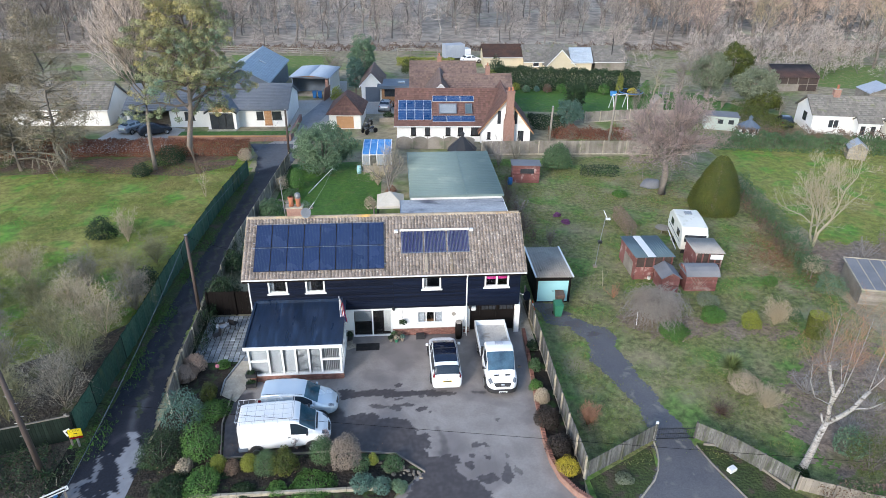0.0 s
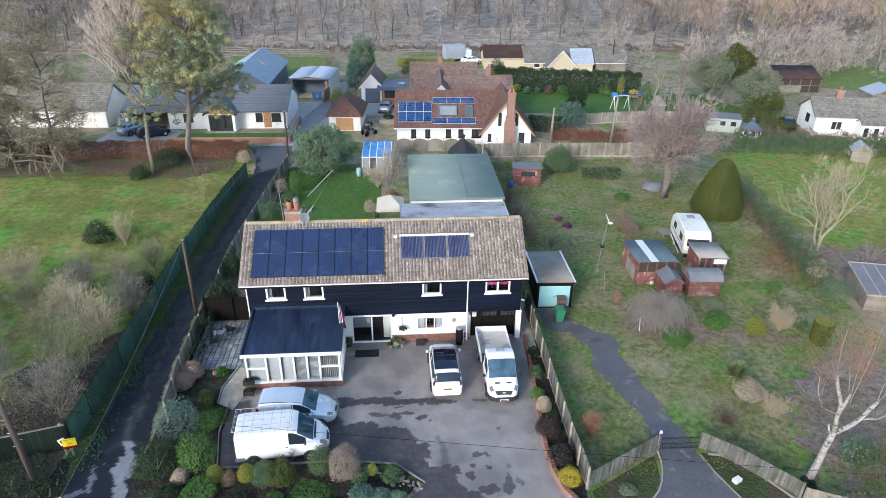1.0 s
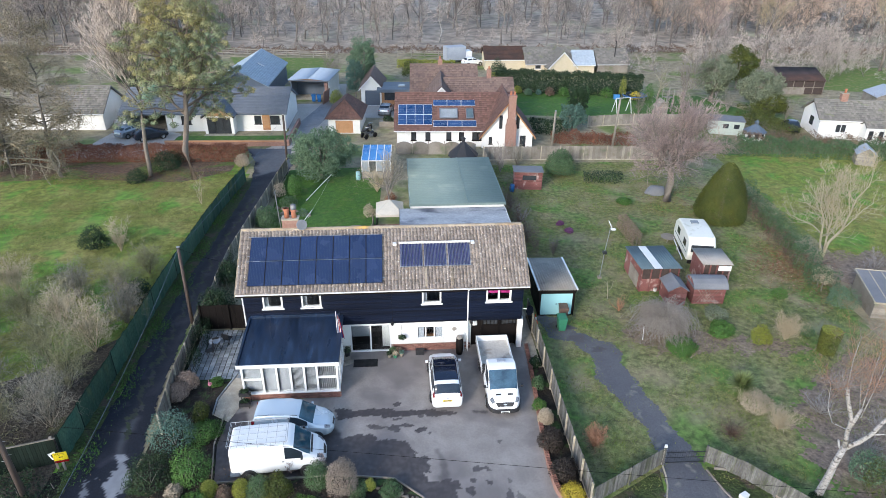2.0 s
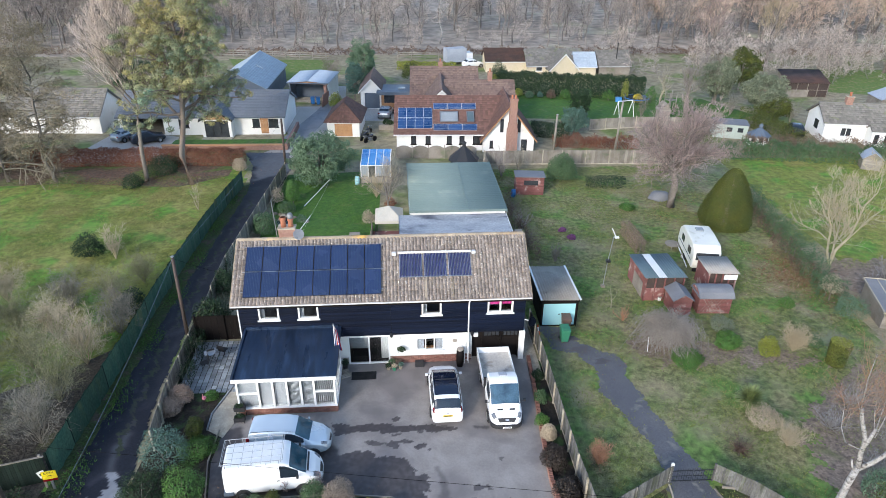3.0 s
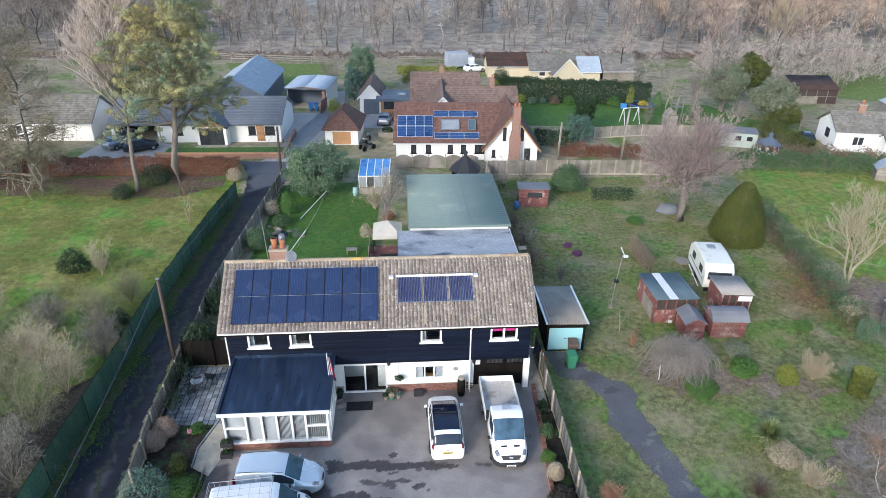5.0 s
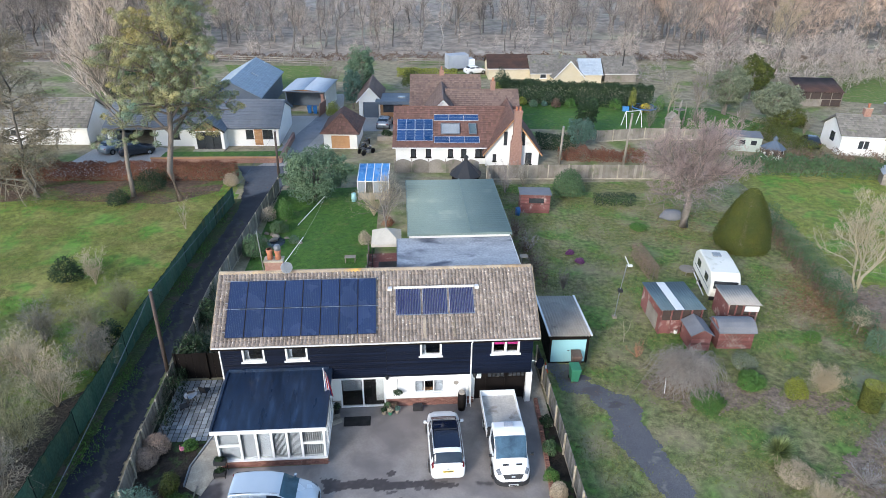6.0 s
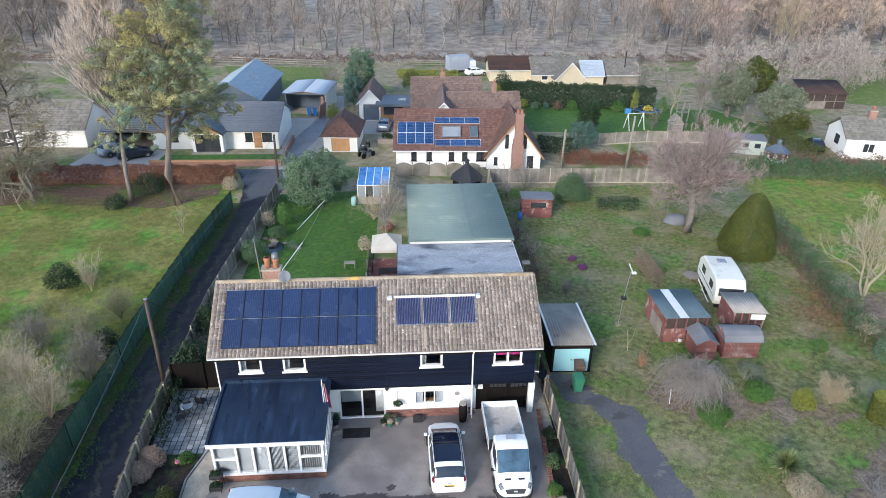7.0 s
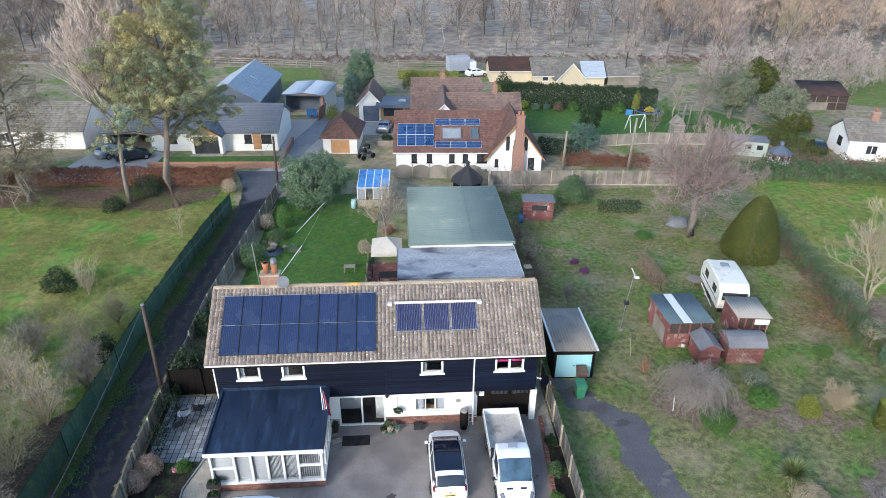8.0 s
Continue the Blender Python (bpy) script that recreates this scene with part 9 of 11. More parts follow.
shell(truck, [(0.1, 0.94, 0.42, 1.1, 0.82, 1.95), (0.2, 0.98, 0.4, 1.12, 0.86, 2.12), (0.7, 0.99, 0.36, 1.12, 0.88, 2.2), (1.15, 0.99, 0.34, 1.1, 0.86, 2.12), (1.9, 0.98, 0.33, 1.04, 0.84, 1.3), (2.1, 0.97, 0.33, 1.0, 0.8, 1.18), (2.34, 0.92, 0.33, 0.92, 0.72, 1.06), (2.5, 0.83, 0.33, 0.84, 0.64, 0.95),
              (2.6, 0.72, 0.34, 0.74, 0.55, 0.8), (2.68, 0.56, 0.38, 0.6, 0.44, 0.64)], "white_car",
      [("windscreen", "pale_car_glass", 1.2, 1.88, 7.1, 9, 0), ("grille", "black_plastic", 2.53, 2.645, 7.55, 9, 0)] + [("headlight", "clear_lens", 2.26, 2.52, 5.0, 7.3, sd) for sd in (1, -1)] + [("side_window", G, 0.55, 1.5, 5.2, 6.7, sd) for sd in (1, -1)])
part("roof_vent", box(0.4, 0.68, -0.25, 0.25, 2.19, 2.26, bevel=0.03), "grey_sheet", truck)
part("chassis", box(-2.6, 0.3, -0.42, 0.42, 0.45, 0.68), "black_metal", truck)
part("bed_floor", box(-3.0, 0.0, -1.02, 1.02, 0.86, 0.95), "tipper_bed", truck, "worn pale metal bed floor")
for y in (-1.04, 1.04):
    part("drop_side", box(-3.0, 0.0, y - 0.03, y + 0.03, 0.86, 1.32, bevel=0.012), "white_car", truck)
part("tailgate", box(-3.06, -3.002, -1.07, 1.07, 0.86, 1.32, bevel=0.012), "white_car", truck)
part("headboard", box(0.005, 0.06, -1.05, 1.05, 0.86, 1.6), "black_metal", truck, "dark bulkhead behind the cab")
part("bed_rail", box(-0.12, -0.04, -1.05, 1.05, 1.325, 1.38), "black_metal", truck)
for x in (-1.5, 1.75):
    for y in (-0.87, 0.87):
        wheel(truck, x, y, 0.36, 0.24)
part("bumper", wrap(2.74, 0.62, 0.97, 0.26, 0.56), "black_plastic", truck, "black front bumper")
part("badge", moved(box(-0.01, 0.01, -0.1, 0.1, -0.035, 0.035, bevel=0.008), 2.61, 0, 0.82, 0, -34), "aluminium", truck)
for sd in (1, -1):
    part("bonnet_vent", moved(box(-0.04, 0.04, -0.16, 0.16, -0.012, 0.012), 2.16, sd * 0.36, 1.155, 0, 25), "black_plastic", truck)
    mirror(truck, 1.75, sd * 1.02, 1.4, "black_plastic")
plate(truck, 2.768, 0.42, 1, "white_paint")

truck.scale = (1.04, 0.93, 1.0)
car.scale = (1.0, 1.03, 1.0)

# silver-blue car-derived van beside the porch
sv = thing("silver_van", 3.68, -6.72, 0.03, -1.5, "pale silver-blue small panel van beside the porch", "van")
shell(sv, [(-2.17, 0.62, 0.4, 0.7, 0.5, 0.85), (-2.12, 0.82, 0.28, 0.95, 0.66, 1.2), (-1.98, 0.87, 0.22, 1.0, 0.72, 1.62), (-1.2, 0.89, 0.2, 1.0, 0.74, 1.72), (-0.2, 0.89, 0.2, 0.98, 0.74, 1.7), (0.35, 0.89, 0.2, 0.97, 0.72, 1.62), (1.15, 0.88, 0.2, 0.94, 0.74, 1.08),
           (1.55, 0.85, 0.21, 0.86, 0.68, 0.97), (1.82, 0.77, 0.22, 0.76, 0.57, 0.87), (1.98, 0.67, 0.25, 0.68, 0.48, 0.77), (2.09, 0.53, 0.28, 0.6, 0.38, 0.67), (2.15, 0.36, 0.34, 0.52, 0.26, 0.56)], "silver_blue_car",
      [("windscreen", "teal_car_glass", 0.4, 1.13, 7.1, 9, 0), ("grille", "black_plastic", 2.06, 2.14, 8.0, 9, 0)] + [("headlight", "clear_lens", 1.7, 1.98, 5.0, 7.0, sd) for sd in (1, -1)] + [("rear_window", G, -2.1, -2.0, 7.2, 9, 0)] + [("side_window", G, -0.25, 0.8, 5.2, 6.8, sd) for sd in (1, -1)])
for x in (-1.3, 1.3):
    for y in (-0.79, 0.79):
        wheel(sv, x, y * 1.08, 0.31)
for sd in (1, -1):
    part("roof_seam", rod([(-1.9, sd * 0.665, 1.64), (-1.0, sd * 0.69, 1.70), (0.3, sd * 0.675, 1.62)], 0.012, 5), "black_plastic", sv)
    part("tail_light", box(-2.13, -1.98, sd * 0.8 - 0.05, sd * 0.8 + 0.05, 0.95, 1.35, bevel=0.02), "red_lens", sv)
    mirror(sv, 0.85, sd * 0.88, 1.05, "silver_blue_car")

# white panel van with a roof rack
van = thing("panel_van", 3.24, -9.05, 0.03, 4, "white panel van with a galvanised roof rack", "van")
shell(van, [(-2.42, 0.84, 0.45, 1.1, 0.74, 1.7), (-2.36, 0.96, 0.36, 1.18, 0.84, 1.96), (-2.0, 0.98, 0.32, 1.2, 0.86, 2.02), (0.2, 0.99, 0.3, 1.18, 0.86, 2.03), (0.75, 0.98, 0.3, 1.15, 0.84, 1.95), (1.62, 0.95, 0.3, 1.08, 0.78, 1.22), (1.82, 0.91, 0.3, 1.02, 0.7, 1.12),
            (2.08, 0.82, 0.31, 0.92, 0.59, 0.98), (2.25, 0.71, 0.33, 0.8, 0.49, 0.84), (2.36, 0.57, 0.36, 0.68, 0.38, 0.72), (2.43, 0.38, 0.4, 0.56, 0.26, 0.6)], "white_car",
      [("windscreen", "teal_car_glass", 0.8, 1.6, 7.1, 9, 0), ("grille", "black_plastic", 2.3, 2.42, 7.8, 9, 0)] + [("headlight", "clear_lens", 1.98, 2.27, 5.0, 7.2, sd) for sd in (1, -1)] + [("side_window", G, 0.35, 1.3, 5.1, 6.7, sd) for sd in (1, -1)])
part("lower_trim", box(-2.46, -1.95, -0.99, 0.99, 0.34, 0.58, bevel=0.05), "slate_blue_wall", van, "grey-blue plastic lower trim")
for x in (-1.5, 1.45):
    for y in (-0.88, 0.88):
        wheel(van, x, y * 1.06, 0.33)
for sd in (1, -1):
    mirror(van, 1.25, sd * 0.98, 1.3, "black_plastic")
    rack = part("rack_side", rod([(-2.45, sd * 0.84, 2.24), (0.6, sd * 0.84, 2.24)], 0.017, 6), "rack_grey", van)
    for k in range(5):
        part("rack_foot", rod([(-2.2 + k * 0.65, sd * 0.84, 1.98), (-2.2 + k * 0.65, sd * 0.84, 2.24)], 0.014, 5), "rack_grey", rack)
for k in range(7):
    part("rack_bar", rod([(-2.4 + k * 0.48, -0.84, 2.13), (-2.4 + k * 0.48, 0.84, 2.13)], 0.01, 5), "rack_grey", van)
for y in (-0.4, 0.0, 0.4):
    part("rack_bar", rod([(-2.4, y, 2.16), (0.5, y, 2.16)], 0.01, 5), "rack_grey", van)
for x in (-2.43, 0.58):
    part("rack_end", rod([(x, -0.84, 2.24), (x, 0.84, 2.24)], 0.016, 5), "rack_grey", van)
part("door_handle", box(0.2, 0.34, -1.0, -0.965, 1.02, 1.07, bevel=0.01), "black_plastic", van)
van.scale = (0.955, 0.98, 1.0)
sv.scale = (0.985, 0.95, 1.0)
part("scuttle", moved(box(-0.05, 0.05, -0.62, 0.62, -0.012, 0.012, bevel=0.006), 1.72, 0, 1.19, 0, 28), "black_plastic", van)


def small_car(x, y, rz, paint, label, name="parked_car"):
    t = thing(name, x, y, 0.02, rz, label, "car", "cars at the neighbours")
    shell(t, [(-2.0, 0.6, 0.36, 0.62, 0.46, 0.68), (-1.92, 0.8, 0.26, 0.86, 0.6, 0.92), (-1.7, 0.84, 0.22, 0.92, 0.62, 1.1), (-1.2, 0.86, 0.2, 0.93, 0.64, 1.42), (-0.3, 0.86, 0.2, 0.92, 0.64, 1.46), (0.2, 0.86, 0.2, 0.91, 0.62, 1.4), (0.95, 0.85, 0.2, 0.88, 0.68, 0.98),
              (1.5, 0.83, 0.22, 0.78, 0.64, 0.86), (1.85, 0.72, 0.26, 0.64, 0.52, 0.7), (1.97, 0.54, 0.32, 0.54, 0.4, 0.56)], paint,
          [("windscreen", G, 0.26, 0.92, 7.2, 9, 0), ("rear_window", G, -1.68, -1.25, 7.2, 9, 0)] + [("side_window", G, a, c, 5.3, 6.7, sd) for sd in (1, -1) for a, c in ((-1.25, -0.4), (-0.32, 0.5))], 36, 2)
    for a in (-1.2, 1.2):
        for c in (-0.76, 0.76):
            wheel(t, a, c, 0.3)
    for sd in (1, -1):
        part("headlight", box(1.68, 1.88, sd * 0.58 - 0.12, sd * 0.58 + 0.12, 0.62, 0.74, bevel=0.03), "clear_lens", t)
        part("tail_light", box(-1.97, -1.84, sd * 0.62 - 0.1, sd * 0.62 + 0.1, 0.78, 0.9, bevel=0.02), "red_lens", t)


small_car(-20.68, 44.80, 32, "dark_car", "dark hatchback parked on gravel")
small_car(-23.57, 46.20, 60, "grey_car", "silver-grey car parked on gravel")
small_car(-24.84, 50.32, 40, "grey_car", "pale car parked behind the grey one")
small_car(8.1, 54.8, 80, "grey_car", "pale beige hatchback by the cedar link")
small_car(61.0, 44.6, 70, "dark_car", "dark blue car beside the white bungalow")
small_car(23.6, 85.5, 20, "white_car", "white car parked far off by the wood")
farvan = thing("far_van", 21.2, 88.5, 0, 15, "pale box van far off by the wood", "van")
part("box_body", box(-2.6, 1.2, -1.1, 1.1, 0.5, 2.9, bevel=0.06), "grey_sheet", farvan)
part("cab", box(1.22, 2.5, -1.0, 1.0, 0.45, 2.0, bevel=0.15), "white_car", farvan)
for x in (-1.6, 1.8):
    for y in (-0.95, 0.95):
        wheel(farvan, x, y, 0.36)


def motorbike(x, y, rz):
    t = thing("motorbike", x, y, 0.02, rz, "black motorbike parked by the small garage", "motorbike", "motorbikes")
    for a in (-0.68, 0.68):
        part("wheel", moved(lathe([(0.2, -0.06), (0.31, -0.06), (0.33, 0), (0.31, 0.06), (0.2, 0.06)], 18), a, 0, 0.33, 90), "rubber", t)
    part("frame", rod([(-0.68, 0, 0.33), (0, 0, 0.4), (0.3, 0, 0.75), (0.68, 0, 0.33)], 0.06, 6), "black_metal", t)
    part("engine", box(-0.22, 0.25, -0.16, 0.16, 0.25, 0.6, bevel=0.05), "lead", t)
    part("tank", box(-0.02, 0.42, -0.15, 0.15, 0.68, 0.92, bevel=0.08), "dark_car", t)
    part("seat", box(-0.7, 0.0, -0.14, 0.14, 0.7, 0.82, bevel=0.05), "black_plastic", t)
    part("handlebar", rod([(0.42, -0.38, 1.02), (0.5, 0, 0.95), (0.42, 0.38, 1.02)], 0.018, 6), "aluminium", t)


motorbike(5.54, 44.46, 60)
motorbike(6.26, 43.57, 40)
motorbike(5.95, 46.65, 70)

# ---- sheds and garden buildings ----
ts = thing("turquoise_shed", 19.1, 3.5, 0, -2, "black shed with a turquoise door and a corrugated fibre roof", "shed")
part("wall", wall_bm(0, 2.5, 0, 2.05, 0, 0.1, [(0.14, 2.34, 0.1, 1.82)]), "dark_timber", ts)
door = part("door", box(0.15, 2.33, 0.02, 0.06, 0.1, 1.81, bevel=0.01), "turquoise", ts, "turquoise up-and-over door")
part("handle", box(1.18, 1.3, -0.01, 0.018, 0.95, 1.0), "black_metal", door)
for x in (0.0, 2.4):
    part("side_wall", box(x, x + 0.1, 0.1, 5.0, 0, 1.75), "dark_timber", ts)
part("back_wall", box(0.1, 2.4, 4.9, 5.0, 0, 1.6), "dark_timber", ts)
part("roof", corrugated((-0.1, -0.12, 2.16), (2.6, -0.12, 2.16), (-0.1, 5.15, 1.78), (2.6, 5.15, 1.78), 15, 0.075), "fibre_sheet", ts, "ribbed grey-brown fibre cement roof")
for x in (-0.14, 2.52):
    part("roof_edge", quad_slab([(x, -0.14, 2.25), (x + 0.12, -0.14, 2.25), (x + 0.12, 5.17, 1.87), (x, 5.17, 1.87)], 0.06), "white_paint", ts, "pale metal roof edge")
part("front_board", box(-0.06, 2.56, -0.04, -0.003, 2.0, 2.14), "dark_timber", ts)


def wheelie_bin(x, y, rz, material, label):
    t = thing("wheelie_bin", x, y, 0.03, rz, label, "bin", "wheelie bins")
    b = loft([[(-0.22, -0.26, 0.06), (0.22, -0.26, 0.06), (0.22, 0.22, 0.06), (-0.22, 0.22, 0.06)], [(-0.29, -0.34, 0.95), (0.29, -0.34, 0.95), (0.29, 0.36, 0.98), (-0.29, 0.36, 0.98)]])
    part("body", b, material, t)
    lid = part("lid", moved(box(-0.31, 0.31, -0.38, 0.4, 0.0, 0.07, bevel=0.03), 0, 0, 0.985, 2), material, t)
    part("lid_panel", moved(box(-0.22, 0.22, -0.27, 0.2, 0.07, 0.1, bevel=0.014), 0, 0, 0.985, 2), material, lid)
    part("rim_band", box(-0.3, 0.3, -0.352, -0.338, 0.84, 0.93), material, t)
    part("handle", rod([(-0.25, 0.43, 1.0), (0.25, 0.43, 1.0)], 0.02, 6), "black_plastic", t)
    for s in (1, -1):
        part("wheel", moved(lathe([(0.1, -0.03), (0.1, 0.03)], 14), s * 0.27, 0.26, 0.1, 0, 90), "rubber", t)


wheelie_bin(20.35, 1.75, 0, "green_bin", "dark green wheelie bin on the path")
wheelie_bin(20.75, 3.0, -3, "brown_bin", "brown wheelie bin against the turquoise door")
cone = thing("traffic_cone", 18.75, 2.7, 0.02, 0, "orange traffic cone with a white sleeve", "traffic cone")
part("base", box(-0.19, 0.19, -0.19, 0.19, 0, 0.04, bevel=0.01), "orange_cone", cone)
part("cone", lathe([(0.14, 0.041), (0.09, 0.3), (0.03, 0.7)], 14), "orange_cone", cone)
part("sleeve", lathe([(0.105, 0.26), (0.062, 0.5)], 14), "white_paint", cone)


def timber_shed(name, x, y, rz, w, d, front, back, wall, roof, label, ribs=0, boards=True, over=0.12, open_front=False, gable=0.0, wall_parts=0.16):
    """A board shed with a sheet or felt roof; gable: the height of a ridge running front to back."""
    t = thing(name, x, y, 0, rz, label, "shed")
    n = max(int(w / wall_parts), 1)
    if open_front:
        for i in range(5):
            xx = i * (w - 0.08) / 4
            part("frame_post", box(xx, xx + 0.08, 0, 0.08, 0, front), wall, t)
        part("wire_panel", box(0.08, w - 0.08, 0.122, 0.135, 0.05, front - 0.05), "rusty_mesh", t)
        part("frame_rail", box(0, w, 0.082, 0.12, front * 0.5, front * 0.5 + 0.07), wall, t)
        part("low_panel", box(0, w * 0.55, 0.09, 0.11, 0, front * 0.5), wall, t)
    else:
        m = int(front / wall_parts)
        for k in range(m):
            part("board", box(0, w, -0.004 * (k % 2), 0.03, k * front / m + 0.003, (k + 1) * front / m - 0.003), wall, t)
    for sx in (0.0, w - 0.03):
        part("side_wall", extrude_x([(0.03, 0), (d - 0.03, 0), (d - 0.03, back), (0.03, front)], sx, sx + 0.03), wall, t)
    part("back_wall", box(0, w, d - 0.03, d, 0, back), wall, t)
    o = over
    if gable:
        part("gable", extrude_y([(0, front), (w, front), (w / 2, front + gable)], 0, 0.03), wall, t)
        part("gable", extrude_y([(0, back), (w, back), (w / 2, back + gable)], d - 0.03, d), wall, t)
        part("roof", quad_slab([(-o, -o, front - gable * o * 2 / w + 0.05), (w / 2, -o, front + gable + 0.05), (w / 2, d + o, back + gable + 0.05), (-o, d + o, back - gable * o * 2 / w + 0.05)], 0.05), roof, t)
        part("roof", quad_slab([(w / 2 + 0.002, -o, front + gable + 0.05), (w + o, -o, front - gable * o * 2 / w + 0.05), (w + o, d + o, back - gable * o * 2 / w + 0.05), (w / 2 + 0.002, d + o, back + gable + 0.05)], 0.05), roof, t)
    elif ribs:
        part("roof", corrugated((-o, -o, front + 0.04), (w + o, -o, front + 0.04), (-o, d + o, back + 0.04), (w + o, d + o, back + 0.04), ribs, 0.03), roof, t)
    else:
        part("roof", quad_slab([(-o, -o, front + 0.06), (w + o, -o, front + 0.06), (w + o, d + o, back + 0.06), (-o, d + o, back + 0.06)], 0.05), roof, t)
    return t


sA = timber_shed("aviary_shed", 27.3, 6.2, -1, 2.85, 3.65, 2.0, 1.85, "red_shed_wood", "blue_sheet", "open-fronted red shed with a blue-grey ribbed roof", 16, open_front=True)
part("white_sheet", quad_slab([(0.85, -0.16, 2.1), (1.45, -0.16, 2.1), (1.45, 3.66, 1.95), (0.85, 3.66, 1.95)], 0.012), "white_paint", sA, "single white roof sheet")
part("side_panel", box(-0.05, -0.004, 0.5, 2.4, 0.1, 1.3), "old_wood", sA)
timber_shed("garden_shed", 28.7, 4.25, -2, 1.3, 1.7, 1.3, 1.3, "red_shed_wood", "felt_shed", "small faded red shed with a grey felt roof", gable=0.4)
sC = timber_shed("garden_shed", 30.6, 4.4, -4, 2.3, 1.5, 1.35, 1.35, "red_shed_wood", "felt_shed", "faded red shed with lattice and a curved felt roof")
arch = [(-0.16, 1.36), (0.1, 1.66), (0.45, 1.83), (0.75, 1.87), (1.05, 1.83), (1.4, 1.66), (1.66, 1.36)]
part("curved_roof", extrude_x(arch + [(y, z - 0.05) for y, z in arch[::-1]], -0.1, 2.4), "felt_shed", sC, "curved grey felt roof")
for x in (0.0, 2.27):
    part("gable", extrude_x([(0.0, 1.36), (1.5, 1.36)] + [(y, z - 0.06) for y, z in arch[::-1][1:-1]], x, x + 0.03), "red_shed_wood", sC)
for i in range(8):
    for s in (1, -1):
        x0 = 0.1 + i * 0.24
        x1 = x0 + s * 0.9
        if 0.0 <= x1 <= 2.1:
            part("lattice_bar", rod([(x0, -0.02 - 0.008 * (s > 0), 0.15), (x1, -0.02 - 0.008 * (s > 0), 1.35)], 0.012, 4), "old_wood", sC)
sD = timber_shed("lean_shed", 32.2, 6.7, -6, 2.05, 2.5, 1.95, 1.9, "red_shed_wood", "fibre_sheet", "rickety shed with a beige corrugated roof", 12, open_front=True)
part("white_panel", box(1.1, 2.05, -0.06, -0.01, 1.45, 1.85), "white_paint", sD, "peeling white panel")
rs = timber_shed("garden_shed", 21.3, 26.4, -6, 2.8, 2.0, 1.9, 1.75, "red_shed_wood", "felt_shed", "red-brown shed with a window and a felt roof")
part("window", box(0.8, 2.2, -0.03, -0.006, 1.05, 1.55), "window_dark", rs)
solid("water_butt", moved(lathe([(0.22, 0), (0.27, 0.35), (0.24, 0.75), (0.2, 0.78)], 16), 21.0, 25.9), "blue_plastic", "blue plastic water butt beside the shed", "water butt", smooth=True)
pg = timber_shed("green_shed", 49.6, 43.6, -18, 4.0, 2.6, 1.75, 1.75, "pale_green_wood", "felt_shed", "pale green garden shed with windows", gable=0.0)
for x in (1.5, 2.8):
    part("window", box(x, x + 0.65, -0.03, -0.006, 0.85, 1.4), "window_dark", pg)
timber_shed("rust_roof_shed", 69.8, 62.6, -6, 6.4, 4.2, 2.1, 3.3, "old_wood", "rust_sheet", "open-fronted barn with a rusty sheet roof", 20, open_front=True)
timber_shed("play_house", 45.2, 50.4, 0, 1.4, 1.6, 1.6, 1.6, "old_wood", "old_wood", "small pointed wooden playhouse", gable=0.9)
os_ = timber_shed("old_shed", 42.5, 1.9, -14, 4.2, 3.6, 1.3, 1.75, "old_wood", "grey_sheet", "weathered grey potting shed with a glazed roof by the hedge")
for k in range(6):
    part("glazing_bar", quad_slab([(-0.14 + k * 0.87, -0.14, 1.41), (-0.09 + k * 0.87, -0.14, 1.41), (-0.09 + k * 0.87, 3.74, 1.87), (-0.14 + k * 0.87, 3.74, 1.87)], 0.05), "concrete", os_)
for k in range(5):
    part("roof_pane", quad_slab([(-0.085 + k * 0.87, -0.13, 1.385), (0.725 + k * 0.87, -0.13, 1.385), (0.725 + k * 0.87, 3.73, 1.845), (-0.085 + k * 0.87, 3.73, 1.845)], 0.02), "felt_shed", os_, "grey roof panel")
part("ridge_board", box(-0.15, 4.35, 3.745, 3.8, 1.7, 1.9), "concrete", os_)
part("gutter_board", box(-0.2, 4.4, -0.2, -0.15, 1.28, 1.38), "concrete", os_)
gb = timber_shed("blue_roof_shed", 61.2, 31.6, -25, 1.9, 2.0, 1.3, 1.3, "old_wood", "grey_sheet", "small shed with a pale blue-grey roof", gable=0.7)
timber_shed("blue_roof_shed", 77.5, 52.0, -10, 5.0, 4.0, 2.2, 2.2, "old_wood", "grey_sheet", "small pale-roofed outbuilding behind the white bungalow", gable=1.0)

